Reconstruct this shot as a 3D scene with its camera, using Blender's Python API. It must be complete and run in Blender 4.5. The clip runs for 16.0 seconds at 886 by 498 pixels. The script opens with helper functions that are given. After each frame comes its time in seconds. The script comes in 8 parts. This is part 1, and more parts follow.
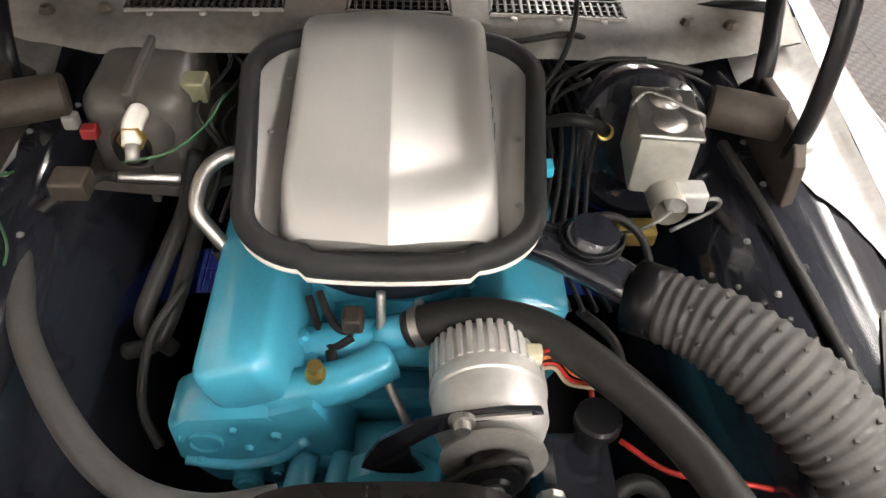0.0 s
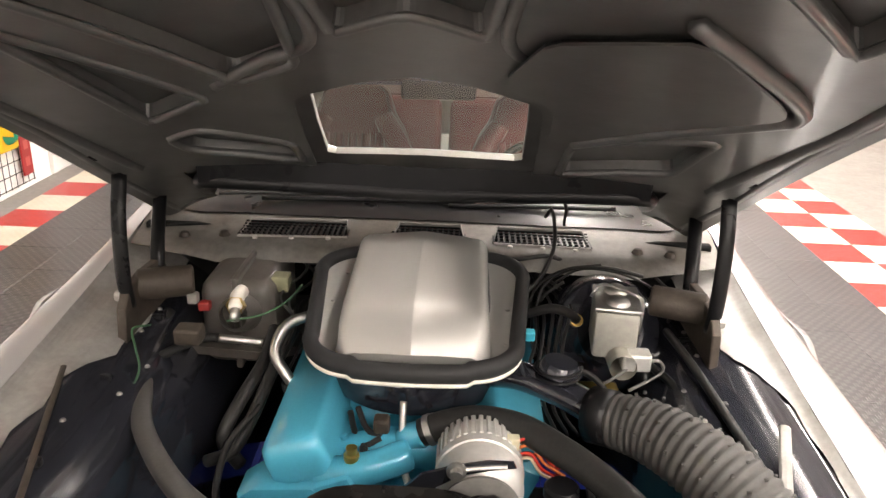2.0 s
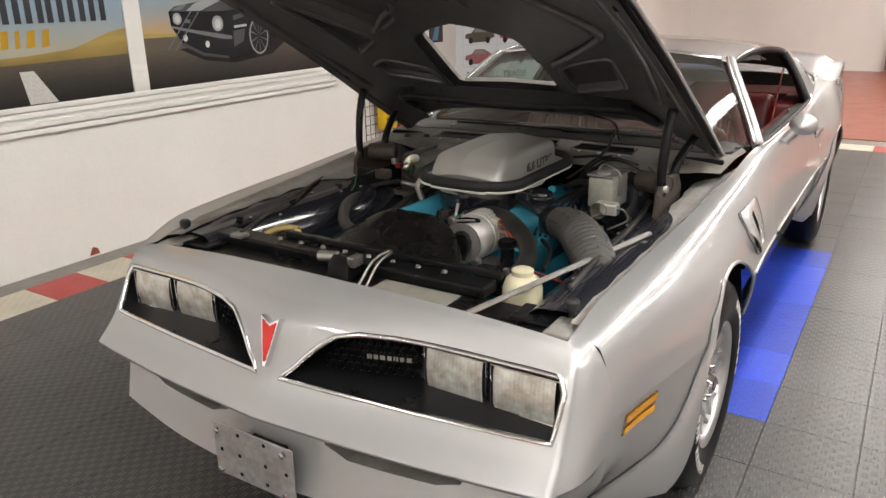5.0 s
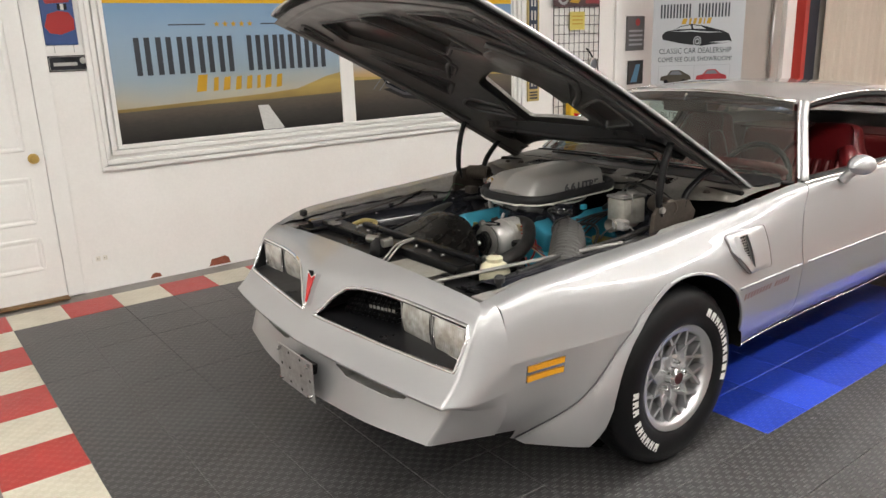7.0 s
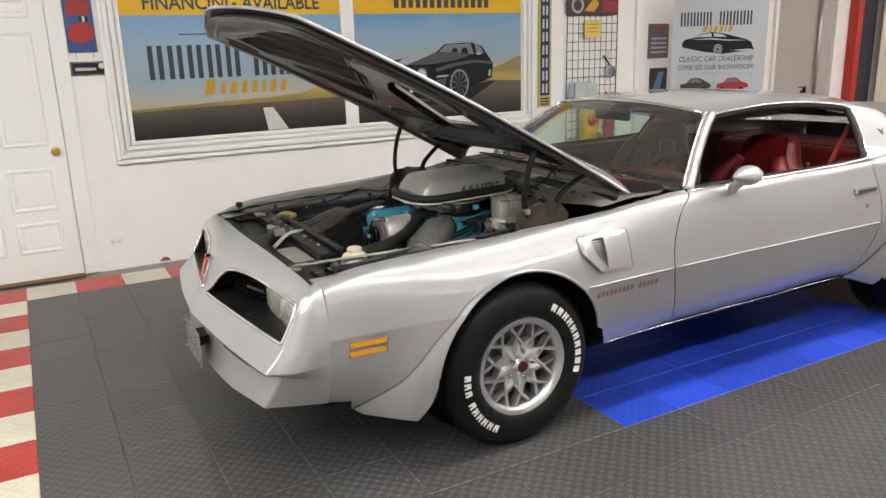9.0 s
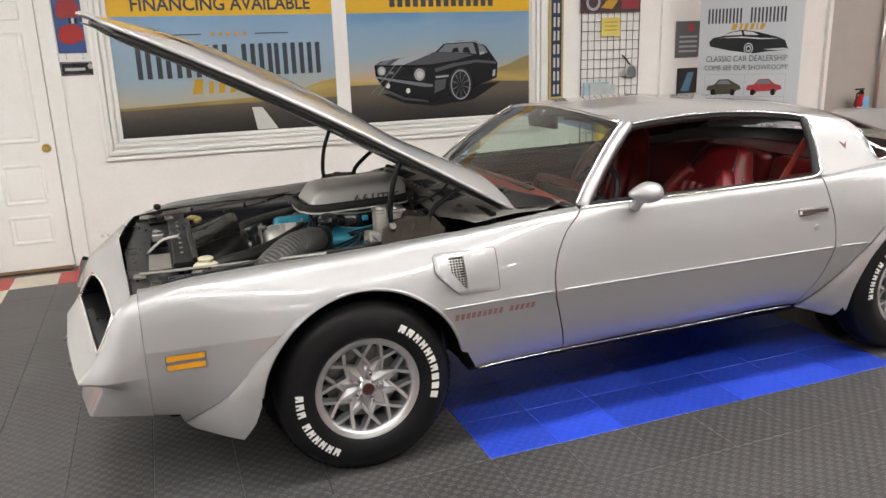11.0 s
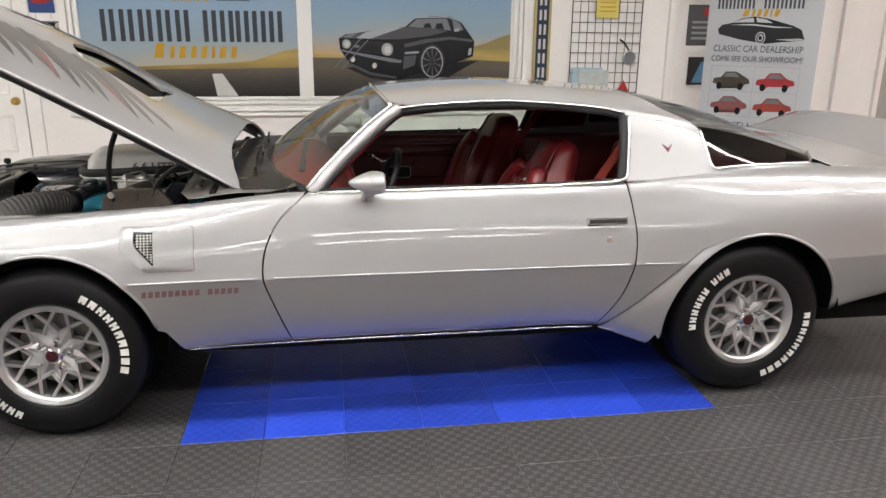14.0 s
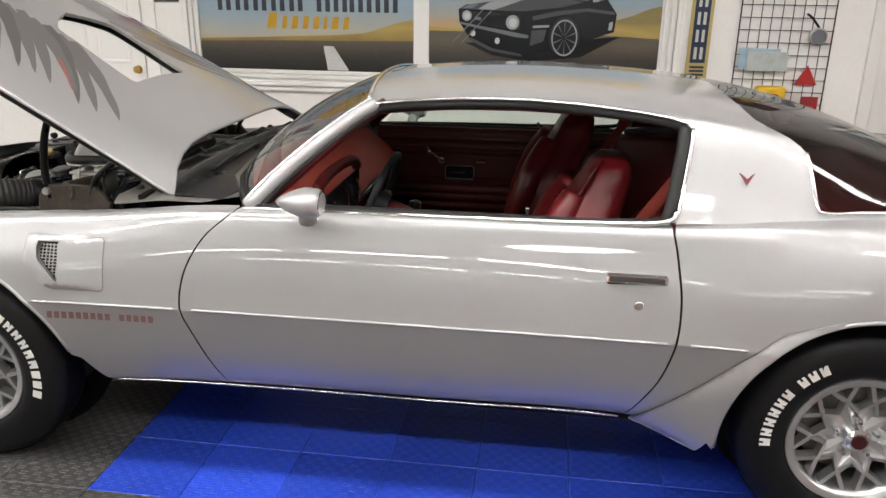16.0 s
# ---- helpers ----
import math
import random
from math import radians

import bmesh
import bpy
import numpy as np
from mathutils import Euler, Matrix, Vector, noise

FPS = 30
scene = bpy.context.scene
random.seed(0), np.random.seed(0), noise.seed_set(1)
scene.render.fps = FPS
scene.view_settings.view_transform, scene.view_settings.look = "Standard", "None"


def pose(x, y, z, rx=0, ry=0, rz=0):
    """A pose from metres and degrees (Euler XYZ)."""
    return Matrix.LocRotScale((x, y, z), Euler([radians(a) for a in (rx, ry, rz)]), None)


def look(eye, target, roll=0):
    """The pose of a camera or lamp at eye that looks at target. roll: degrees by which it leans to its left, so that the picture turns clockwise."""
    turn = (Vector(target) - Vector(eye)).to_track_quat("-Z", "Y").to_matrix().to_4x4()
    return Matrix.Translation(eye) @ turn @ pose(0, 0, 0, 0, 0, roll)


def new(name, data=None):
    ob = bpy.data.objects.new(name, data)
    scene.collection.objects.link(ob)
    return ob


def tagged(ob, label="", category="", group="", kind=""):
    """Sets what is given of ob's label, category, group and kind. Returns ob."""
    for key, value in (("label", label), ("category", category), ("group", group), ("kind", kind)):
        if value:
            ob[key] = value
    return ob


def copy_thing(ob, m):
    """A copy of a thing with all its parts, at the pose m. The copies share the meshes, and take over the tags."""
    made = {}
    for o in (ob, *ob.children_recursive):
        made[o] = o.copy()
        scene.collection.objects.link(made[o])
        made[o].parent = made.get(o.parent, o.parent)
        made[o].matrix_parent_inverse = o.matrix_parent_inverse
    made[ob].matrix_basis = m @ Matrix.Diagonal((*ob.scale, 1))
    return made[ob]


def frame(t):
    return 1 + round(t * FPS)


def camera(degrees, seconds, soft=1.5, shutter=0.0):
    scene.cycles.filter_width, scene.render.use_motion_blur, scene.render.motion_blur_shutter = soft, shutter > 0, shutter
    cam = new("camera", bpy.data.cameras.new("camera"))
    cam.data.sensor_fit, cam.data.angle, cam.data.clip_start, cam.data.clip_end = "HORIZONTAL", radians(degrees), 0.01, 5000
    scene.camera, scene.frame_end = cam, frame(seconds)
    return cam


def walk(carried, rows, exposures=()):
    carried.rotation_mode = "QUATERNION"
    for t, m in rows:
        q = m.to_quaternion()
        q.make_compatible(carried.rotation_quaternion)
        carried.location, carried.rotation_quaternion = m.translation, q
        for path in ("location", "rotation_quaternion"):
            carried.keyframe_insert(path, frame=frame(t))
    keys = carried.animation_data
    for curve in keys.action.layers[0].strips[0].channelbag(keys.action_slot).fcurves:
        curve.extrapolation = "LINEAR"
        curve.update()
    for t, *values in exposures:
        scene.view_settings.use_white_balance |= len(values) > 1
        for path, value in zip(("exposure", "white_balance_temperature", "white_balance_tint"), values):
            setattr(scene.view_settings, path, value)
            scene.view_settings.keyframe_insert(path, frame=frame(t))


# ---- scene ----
cam = camera(60.9, 16.0)
PATH = [
    (0, (0.022, -0.698, 1.562), (0.118, 0.698, 0.133), 3.3),
    (0.5, (0.019, -0.711, 1.553), (0.119, 0.729, 0.17), 2.4),
    (1, (-0.005, -0.773, 1.558), (0.134, 0.779, 0.306), 2.5),
    (1.5, (0.002, -0.963, 1.568), (0.101, 0.791, 0.613), 2.8),
    (2, (0.066, -1.218, 1.561), (0.04, 0.647, 0.838), 2.2),
    (2.5, (0.126, -1.435, 1.558), (-0.012, 0.454, 0.914), 1.2),
    (3, (0.249, -1.658, 1.54), (-0.092, 0.214, 0.923), 0.7),
    (3.5, (0.511, -1.834, 1.498), (-0.09, -0.032, 0.873), 1.1),
    (4, (0.742, -2.031, 1.496), (-0.019, -0.297, 0.852), 0.5),
    (4.2, (0.84, -2.109, 1.487), (0.043, -0.393, 0.841), 0.3),
    (6.3, (2.022, -2.206, 1.51), (0.593, -0.935, 0.927), -2.1),
    (6.5, (2.132, -2.174, 1.524), (0.65, -0.956, 0.958), -1.9),
    (7, (2.361, -2.135, 1.522), (0.815, -0.983, 0.989), -1.9),
    (7.5, (2.638, -2.093, 1.538), (1.051, -0.997, 1.011), -2.6),
    (8, (2.899, -1.943, 1.54), (1.253, -0.935, 1.019), -2.8),
    (8.5, (3.042, -1.765, 1.537), (1.361, -0.82, 1.007), -2.3),
    (9, (3.102, -1.55, 1.536), (1.407, -0.624, 1.018), -1.7),
    (9.2, (3.123, -1.472, 1.545), (1.419, -0.556, 1.036), -1.7),
    (11.3, (3.433, -0.441, 1.547), (1.611, 0.2, 1.029), -1.3),
    (11.5, (3.485, -0.317, 1.546), (1.654, 0.305, 1.034), -0.9),
    (12, (3.591, -0.048, 1.542), (1.75, 0.538, 1.027), -0.6),
    (12.5, (3.625, 0.221, 1.526), (1.781, 0.789, 0.998), -0.7),
    (13, (3.674, 0.487, 1.534), (1.814, 0.991, 0.998), -0.8),
    (13.5, (3.72, 0.783, 1.537), (1.84, 1.179, 0.982), -0.3),
    (14, (3.593, 1.018, 1.509), (1.698, 1.314, 0.939), 0.6),
    (14.5, (3.436, 1.225, 1.526), (1.523, 1.357, 0.958), 0.7),
    (15, (3.277, 1.495, 1.534), (1.365, 1.429, 0.948), 1.0),
    (15.5, (3.091, 1.681, 1.503), (1.198, 1.524, 0.877), 1.1),
    (16, (2.842, 1.826, 1.517), (0.967, 1.572, 0.87), 0.8),
]
walk(cam, [(t, look(eye, target, roll)) for t, eye, target, roll in PATH],
     [(0.0, 1.45, 6700, 9), (2.0, 1.30, 7000, 12), (3.0, .95, 6850, 10), (3.5, .52, 6800, 9), (4.0, .27, 6750, 8), (6.5, .14, 6600, 7), (9.0, .16, 6450, 6), (12.0, .14, 6500, 8), (16.0, .10, 6450, 7)])

# ---- world ----
world = bpy.data.worlds.new("showroom_world")
scene.world = world
world.use_nodes = True
world.node_tree.nodes["Background"].inputs[0].default_value = (0.9, 0.92, 1.0, 1)
world.node_tree.nodes["Background"].inputs[1].default_value = 0.15
scene.view_settings.exposure = 0.0


# ---- materials ----
def mat(name, color, rough=0.5, metal=0.0, coat=0.0, grain=0.0, grain_scale=60.0, stain=0.0, stain_scale=2.5,
        bump=0.0, bump_scale=120.0, spec=0.5, trans=0.0, emit=0.0, rvar=0.0, vary=0.0, sheen=0.0, ior=1.45, world=False):
    """A surface with fine grain, broad stains and relief, in world-size noise."""
    m = bpy.data.materials.new(name)
    m.use_nodes = True
    nt = m.node_tree
    b = nt.nodes["Principled BSDF"]
    b.inputs["Base Color"].default_value = (*color, 1)
    b.inputs["Roughness"].default_value = rough
    b.inputs["Metallic"].default_value = metal
    b.inputs["Coat Weight"].default_value = coat
    b.inputs["Coat Roughness"].default_value = 0.025
    b.inputs["Specular IOR Level"].default_value = spec
    b.inputs["Transmission Weight"].default_value = trans
    b.inputs["IOR"].default_value = ior
    b.inputs["Sheen Weight"].default_value = sheen
    if emit:
        b.inputs["Emission Color"].default_value = (*color, 1)
        b.inputs["Emission Strength"].default_value = emit
    where = nt.nodes.new("ShaderNodeNewGeometry").outputs["Position"] if world else nt.nodes.new("ShaderNodeTexCoord").outputs["Object"]
    src = None

    def noise_node(scale, detail=4.0, rough_n=0.6):
        n = nt.nodes.new("ShaderNodeTexNoise")
        n.inputs["Scale"].default_value = scale
        n.inputs["Detail"].default_value = detail
        n.inputs["Roughness"].default_value = rough_n
        nt.links.new(where, n.inputs["Vector"])
        return n

    def mixed(prev, fac_socket, dark, amount):
        mx = nt.nodes.new("ShaderNodeMix")
        mx.data_type = "RGBA"
        mx.blend_type = "MULTIPLY"
        ramp = nt.nodes.new("ShaderNodeValToRGB")
        ramp.color_ramp.elements[0].position, ramp.color_ramp.elements[1].position = 0.35, 0.65
        ramp.color_ramp.elements[0].color = (*[1 - amount * (1 - d) for d in dark], 1)
        ramp.color_ramp.elements[1].color = (1, 1, 1, 1)
        nt.links.new(fac_socket, ramp.inputs[0])
        mx.inputs[0].default_value = 1.0
        if prev is None:
            mx.inputs[6].default_value = (*color, 1)
        else:
            nt.links.new(prev, mx.inputs[6])
        nt.links.new(ramp.outputs[0], mx.inputs[7])
        return mx.outputs[2]

    if grain:
        src = mixed(src, noise_node(grain_scale).outputs[0], (0.3, 0.3, 0.3), grain)
    if stain:
        src = mixed(src, noise_node(stain_scale, 6.0).outputs[0], (0.45, 0.38, 0.3), stain)
    if vary:
        info = nt.nodes.new("ShaderNodeObjectInfo")
        src = mixed(src, info.outputs["Random"], (0.5, 0.5, 0.5), vary)
    if src is not None:
        nt.links.new(src, b.inputs["Base Color"])
    if rvar:
        mr = nt.nodes.new("ShaderNodeMapRange")
        mr.inputs[3].default_value, mr.inputs[4].default_value = max(0.02, rough - rvar), min(1.0, rough + rvar)
        nt.links.new(noise_node(stain_scale * 3, 5.0).outputs[0], mr.inputs[0])
        nt.links.new(mr.outputs[0], b.inputs["Roughness"])
    if bump:
        bp = nt.nodes.new("ShaderNodeBump")
        bp.inputs["Strength"].default_value = bump
        bp.inputs["Distance"].default_value = 0.002
        nt.links.new(noise_node(bump_scale).outputs[0], bp.inputs["Height"])
        nt.links.new(bp.outputs[0], b.inputs["Normal"])
    return m


PAINT = mat("silver_metallic_paint", (0.39, 0.39, 0.395), 0.41, 0.46, coat=1.0, grain=0.06, grain_scale=900, rvar=0.02)
PAINT_IN = mat("thin_dull_silver_paint", (0.38, 0.375, 0.365), 0.5, 0.35, grain=0.2, stain=0.5, stain_scale=6, bump=0.1)
CHROME = mat("chrome", (0.82, 0.82, 0.83), 0.08, 1.0, rvar=0.03)
ALLOY = mat("painted_alloy", (0.58, 0.58, 0.59), 0.28, 0.85, coat=0.3, grain=0.08, grain_scale=300)
STEEL = mat("dull_steel", (0.5, 0.49, 0.47), 0.38, 0.95, grain=0.2, grain_scale=200, stain=0.2, stain_scale=12)
RUBBER = mat("black_tyre_rubber", (0.008, 0.008, 0.009), 0.45, spec=0.22, grain=0.3, grain_scale=300, rvar=0.1, bump=0.15, bump_scale=400)
LETTER = mat("white_tyre_lettering", (0.8, 0.79, 0.76), 0.6, grain=0.1)
BLACKPLASTIC = mat("black_plastic", (0.009, 0.009, 0.010), 0.30, spec=0.2, grain=0.2, rvar=0.12, bump=0.1)
BLACKPAINT = mat("gloss_black_paint", (0.017, 0.018, 0.024), 0.16, coat=0.5, stain=0.2, rvar=0.06)
BLACKSATIN = mat("satin_black_paint", (0.008, 0.008, 0.009), 0.30, spec=0.2, grain=0.25, stain=0.3, rvar=0.12, bump=0.12, bump_scale=60)
DEEPBLACK = mat("dull_black_underside", (0.005, 0.005, 0.005), 0.8, spec=0.2, grain=0.3)
HOODBLACK = mat("faded_black_hood_underside", (0.064, 0.063, 0.063), 0.38, spec=0.7, coat=0.3, grain=0.25, stain=0.3, stain_scale=5, rvar=0.12, bump=0.12, bump_scale=60)
SEAL = mat("black_rubber_seal", (0.025, 0.025, 0.026), 0.55, spec=0.3, grain=0.2, rvar=0.1)
HOSE = mat("rubber_hose", (0.024, 0.0235, 0.023), 0.42, spec=0.25, grain=0.3, grain_scale=150, stain=0.2, rvar=0.12, bump=0.15, bump_scale=250)
GREYHOSE = mat("faded_grey_duct_hose", (0.06, 0.058, 0.056), 0.6, grain=0.25, grain_scale=150, stain=0.25, stain_scale=8, bump=0.25, bump_scale=200)
ENGINEBLUE = mat("blue_engine_enamel", (0.062, 0.36, 0.51), 0.24, coat=0.6, grain=0.08, grain_scale=140, bump=0.10, bump_scale=45, rvar=0.06)
CASTALU = mat("cast_aluminium", (0.68, 0.67, 0.65), 0.45, 0.55, grain=0.15, stain=0.15, stain_scale=10, bump=0.2, bump_scale=250)
GREYMETAL = mat("dusty_grey_metal", (0.27, 0.26, 0.25), 0.55, 0.3, grain=0.25, stain=0.35, stain_scale=7, bump=0.2, rvar=0.1)
RUSTY = mat("brown_greasy_metal", (0.065, 0.052, 0.042), 0.6, 0.25, grain=0.4, stain=0.5, stain_scale=14, bump=0.35, bump_scale=120)
BRASS = mat("brass", (0.60, 0.42, 0.13), 0.28, 0.9, stain=0.25, stain_scale=20)
GOLDPLATE = mat("yellow_zinc_plate", (0.55, 0.40, 0.13), 0.35, 0.8, stain=0.4, stain_scale=20)
WHITEPLASTIC = mat("yellowed_white_plastic", (0.66, 0.62, 0.45), 0.4, grain=0.1, stain=0.2, stain_scale=9, trans=0.1)
CREAM = mat("white_glazed_fitting", (0.75, 0.72, 0.65), 0.35, grain=0.1)
REDLEATHER = mat("red_vinyl_upholstery", (0.13, 0.008, 0.010), 0.34, grain=0.15, grain_scale=300, rvar=0.08, bump=0.2, bump_scale=350)
REDTRIM = mat("dark_red_trim", (0.075, 0.006, 0.007), 0.42, grain=0.2, rvar=0.08, bump=0.2, bump_scale=300)
REDCLOTH = mat("red_carpet", (0.14, 0.012, 0.014), 0.9, grain=0.4, grain_scale=300, bump=0.4, bump_scale=500)
BELTRED = mat("red_seat_belt_webbing", (0.22, 0.03, 0.02), 0.7, grain=0.2, grain_scale=400)
DECALRED = mat("faded_red_decal", (0.24, 0.135, 0.125), 0.4, coat=0.5, grain=0.1)
DASHRED = mat("red_dash_top", (0.46, 0.075, 0.058), 0.5, grain=0.15, rvar=0.08)
AMBER = mat("amber_lens", (0.85, 0.38, 0.02), 0.18, coat=0.6, grain=0.2, grain_scale=200)
REDLENS = mat("red_lens", (0.55, 0.02, 0.02), 0.2, coat=0.6)
GREYTEXT = mat("grey_decal", (0.16, 0.13, 0.13), 0.45)
REDDECAL = mat("dark_red_decal", (0.32, 0.05, 0.05), 0.4)
GREYDECAL = mat("charcoal_decal", (0.10, 0.10, 0.105), 0.35, coat=0.4)
LENSGLASS = mat("ribbed_lamp_glass", (0.84, 0.84, 0.81), 0.16, 0.45, coat=1.0, grain=0.45, grain_scale=30, stain=0.7, stain_scale=16, bump=0.8, bump_scale=32)
WHITEWALL = mat("white_wall_paint", (0.87, 0.855, 0.835), 0.55, grain=0.05, stain=0.09, stain_scale=1.1, bump=0.12, bump_scale=80, rvar=0.08)
WHITETRIM = mat("white_gloss_trim", (0.85, 0.84, 0.82), 0.35, grain=0.04, stain=0.06, rvar=0.06)
CEILWHITE = mat("grey_white_ceiling", (0.60, 0.595, 0.58), 0.8, grain=0.05)
CONCRETE = mat("worn_grey_concrete", (0.26, 0.25, 0.235), 0.45, grain=0.25, grain_scale=25, stain=0.3, stain_scale=1.7, bump=0.15, bump_scale=90, rvar=0.12)
TERRACOTTA = mat("red_painted_floor", (0.36, 0.115, 0.075), 0.32, grain=0.12, stain=0.15, stain_scale=1.2, rvar=0.1)
GREYTILE = mat("dark_grey_floor_tile", (0.060, 0.058, 0.060), 0.34, stain=0.3, stain_scale=0.9, rvar=0.05, vary=0.25, world=True)
REDTILE = mat("red_floor_tile", (0.50, 0.035, 0.03), 0.36, grain=0.1, stain=0.25, stain_scale=4, rvar=0.1, vary=0.15, world=True)
CREAMTILE = mat("cream_floor_tile", (0.70, 0.66, 0.54), 0.36, grain=0.08, stain=0.3, stain_scale=5, rvar=0.1, vary=0.1, world=True)
BLUETILE = mat("blue_floor_tile", (0.028, 0.075, 0.62), 0.34, grain=0.15, stain=0.25, stain_scale=4, rvar=0.1, vary=0.55, world=True)
WOODDIRT = mat("dirt_brown_wood", (0.22, 0.13, 0.06), 0.8, grain=0.4, stain=0.4, stain_scale=9)


def glass_mat(name, tint, rough=0.0, dust=0.0):
    m = bpy.data.materials.new(name)
    m.use_nodes = True
    nt = m.node_tree
    nt.nodes.remove(nt.nodes["Principled BSDF"])
    t = nt.nodes.new("ShaderNodeBsdfTransparent")
    t.inputs[0].default_value = (*tint, 1)
    g = nt.nodes.new("ShaderNodeBsdfGlossy")
    g.inputs["Roughness"].default_value = rough
    f = nt.nodes.new("ShaderNodeFresnel")
    f.inputs[0].default_value = 1.5
    mx = nt.nodes.new("ShaderNodeMixShader")
    nt.links.new(f.outputs[0], mx.inputs[0])
    nt.links.new(t.outputs[0], mx.inputs[1])
    nt.links.new(g.outputs[0], mx.inputs[2])
    out = mx.outputs[0]
    if dust:
        film = nt.nodes.new("ShaderNodeBsdfDiffuse")
        film.inputs[0].default_value = (0.75, 0.70, 0.64, 1)
        speck = nt.nodes.new("ShaderNodeTexNoise")
        speck.inputs["Scale"].default_value, speck.inputs["Detail"].default_value = 9.0, 5.0
        amount = nt.nodes.new("ShaderNodeMath")
        amount.operation = "MULTIPLY"
        amount.inputs[1].default_value = dust * 2
        nt.links.new(speck.outputs[0], amount.inputs[0])
        dm = nt.nodes.new("ShaderNodeMixShader")
        nt.links.new(amount.outputs[0], dm.inputs[0])
        nt.links.new(out, dm.inputs[1])
        nt.links.new(film.outputs[0], dm.inputs[2])
        out = dm.outputs[0]
    nt.links.new(out, nt.nodes["Material Output"].inputs[0])
    return m


CARGLASS = glass_mat("green_tinted_glass", (0.72, 0.82, 0.76), dust=0.035)
REARGLASS = glass_mat("dark_tinted_rear_glass", (0.66, 0.72, 0.68))


# ---- mesh helpers ----
def link_mesh(name, verts, faces, material, parent=None, label="", smooth=True, normals=None):
    me = bpy.data.meshes.new(name)
    me.from_pydata([tuple(v) for v in verts], [], faces)
    me.materials.append(material)
    if smooth:
        me.polygons.foreach_set("use_smooth", [True] * len(me.polygons))
    me.update()
    if normals is not None:
        me.normals_split_custom_set_from_vertices([tuple(n) for n in normals])
    ob = new(name, me)
    if parent is not None:
        ob.parent = parent
    if label:
        ob["label"] = label
    return ob


def part(name, bm, material, parent=None, label="", smooth=False, angle=40):
    """One mesh object from a bmesh, under a thing or a part."""
    me = bpy.data.meshes.new(name)
    if smooth:
        for f in bm.faces:
            f.smooth = True
        lim = radians(angle)
        for e in bm.edges:
            if len(e.link_faces) == 2 and e.calc_face_angle(0) > lim:
                e.smooth = False
    bm.to_mesh(me)
    bm.free()
    me.materials.append(material)
    ob = new(name, me)
    if parent is not None:
        ob.parent = parent
    if label:
        ob["label"] = label
    return ob


def thing(name, label, category, at=(0, 0, 0), group="", kind=""):
    e = new(name)
    e.location = at
    e.empty_display_size = 0.1
    return tagged(e, label, category, group, kind)


def box(bm, x0, x1, y0, y1, z0, z1, bevel=0.0, segs=2, m=None):
    r = bmesh.ops.create_cube(bm, size=1)
    vs = r["verts"]
    for v in vs:
        v.co = Vector(((x0 + x1) / 2 + v.co.x * (x1 - x0), (y0 + y1) / 2 + v.co.y * (y1 - y0), (z0 + z1) / 2 + v.co.z * (z1 - z0)))
    es = list({e for v in vs for e in v.link_edges})
    allv = set(vs)
    if bevel:
        rr = bmesh.ops.bevel(bm, geom=es, offset=bevel, segments=segs, affect="EDGES", profile=0.5)
        allv = {v for f in rr["faces"] for v in f.verts} | {v for v in vs if v.is_valid}
    if m is not None:
        bmesh.ops.transform(bm, matrix=m, verts=[v for v in allv if v.is_valid])
    return bm


def bx(x0, x1, y0, y1, z0, z1, bevel=0.0, segs=2, m=None):
    return box(bmesh.new(), x0, x1, y0, y1, z0, z1, bevel, segs, m)


def catmull(pts, n=8, closed=False):
    """Points of a smooth curve through pts."""
    P = [Vector(p) for p in pts]
    out = []
    k = len(P)
    for i in range(k if closed else k - 1):
        p0 = P[(i - 1) % k] if closed or i > 0 else P[0] * 2 - P[1]
        p1, p2 = P[i], P[(i + 1) % k]
        p3 = P[(i + 2) % k] if closed or i + 2 < k else P[-1] * 2 - P[-2]
        for j in range(n):
            t = j / n
            out.append(0.5 * ((2 * p1) + (p2 - p0) * t + (2 * p0 - 5 * p1 + 4 * p2 - p3) * t * t + (3 * p1 - p0 - 3 * p2 + p3) * t ** 3))
    if not closed:
        out.append(P[-1])
    return out


def tube(pts, radius, n=6, sides=12, smooth_pts=True, caps=True, rfun=None, bm=None, closed=False, flat=1.0):
    """A pipe along pts; rfun(f, i) scales the radius along it."""
    path = catmull(pts, n, closed) if smooth_pts else [Vector(p) for p in pts]
    bm = bm or bmesh.new()
    k = len(path)
    up = Vector((0, 0, 1))
    t0 = (path[1] - path[0]).normalized()
    if abs(t0.z) > 0.95:
        up = Vector((0, 1, 0))
    a = t0.cross(up).normalized()
    rings = []
    for i, p in enumerate(path):
        if closed:
            t = (path[(i + 1) % k] - path[i - 1]).normalized()
        else:
            t = (path[min(i + 1, k - 1)] - path[max(i - 1, 0)]).normalized()
        a = (a - t * a.dot(t)).normalized()
        b = t.cross(a)
        r = radius * (rfun(i / max(1, k - 1), i) if rfun else 1.0)
        rings.append([bm.verts.new(p + a * (math.cos(2 * math.pi * j / sides) * r) + b * (math.sin(2 * math.pi * j / sides) * r * flat)) for j in range(sides)])
    for i in range(k if closed else k - 1):
        r0, r1 = rings[i], rings[(i + 1) % k]
        for j in range(sides):
            bm.faces.new((r0[j], r0[(j + 1) % sides], r1[(j + 1) % sides], r1[j]))
    if caps and not closed:
        bm.faces.new(list(reversed(rings[0])))
        bm.faces.new(rings[-1])
    return bm


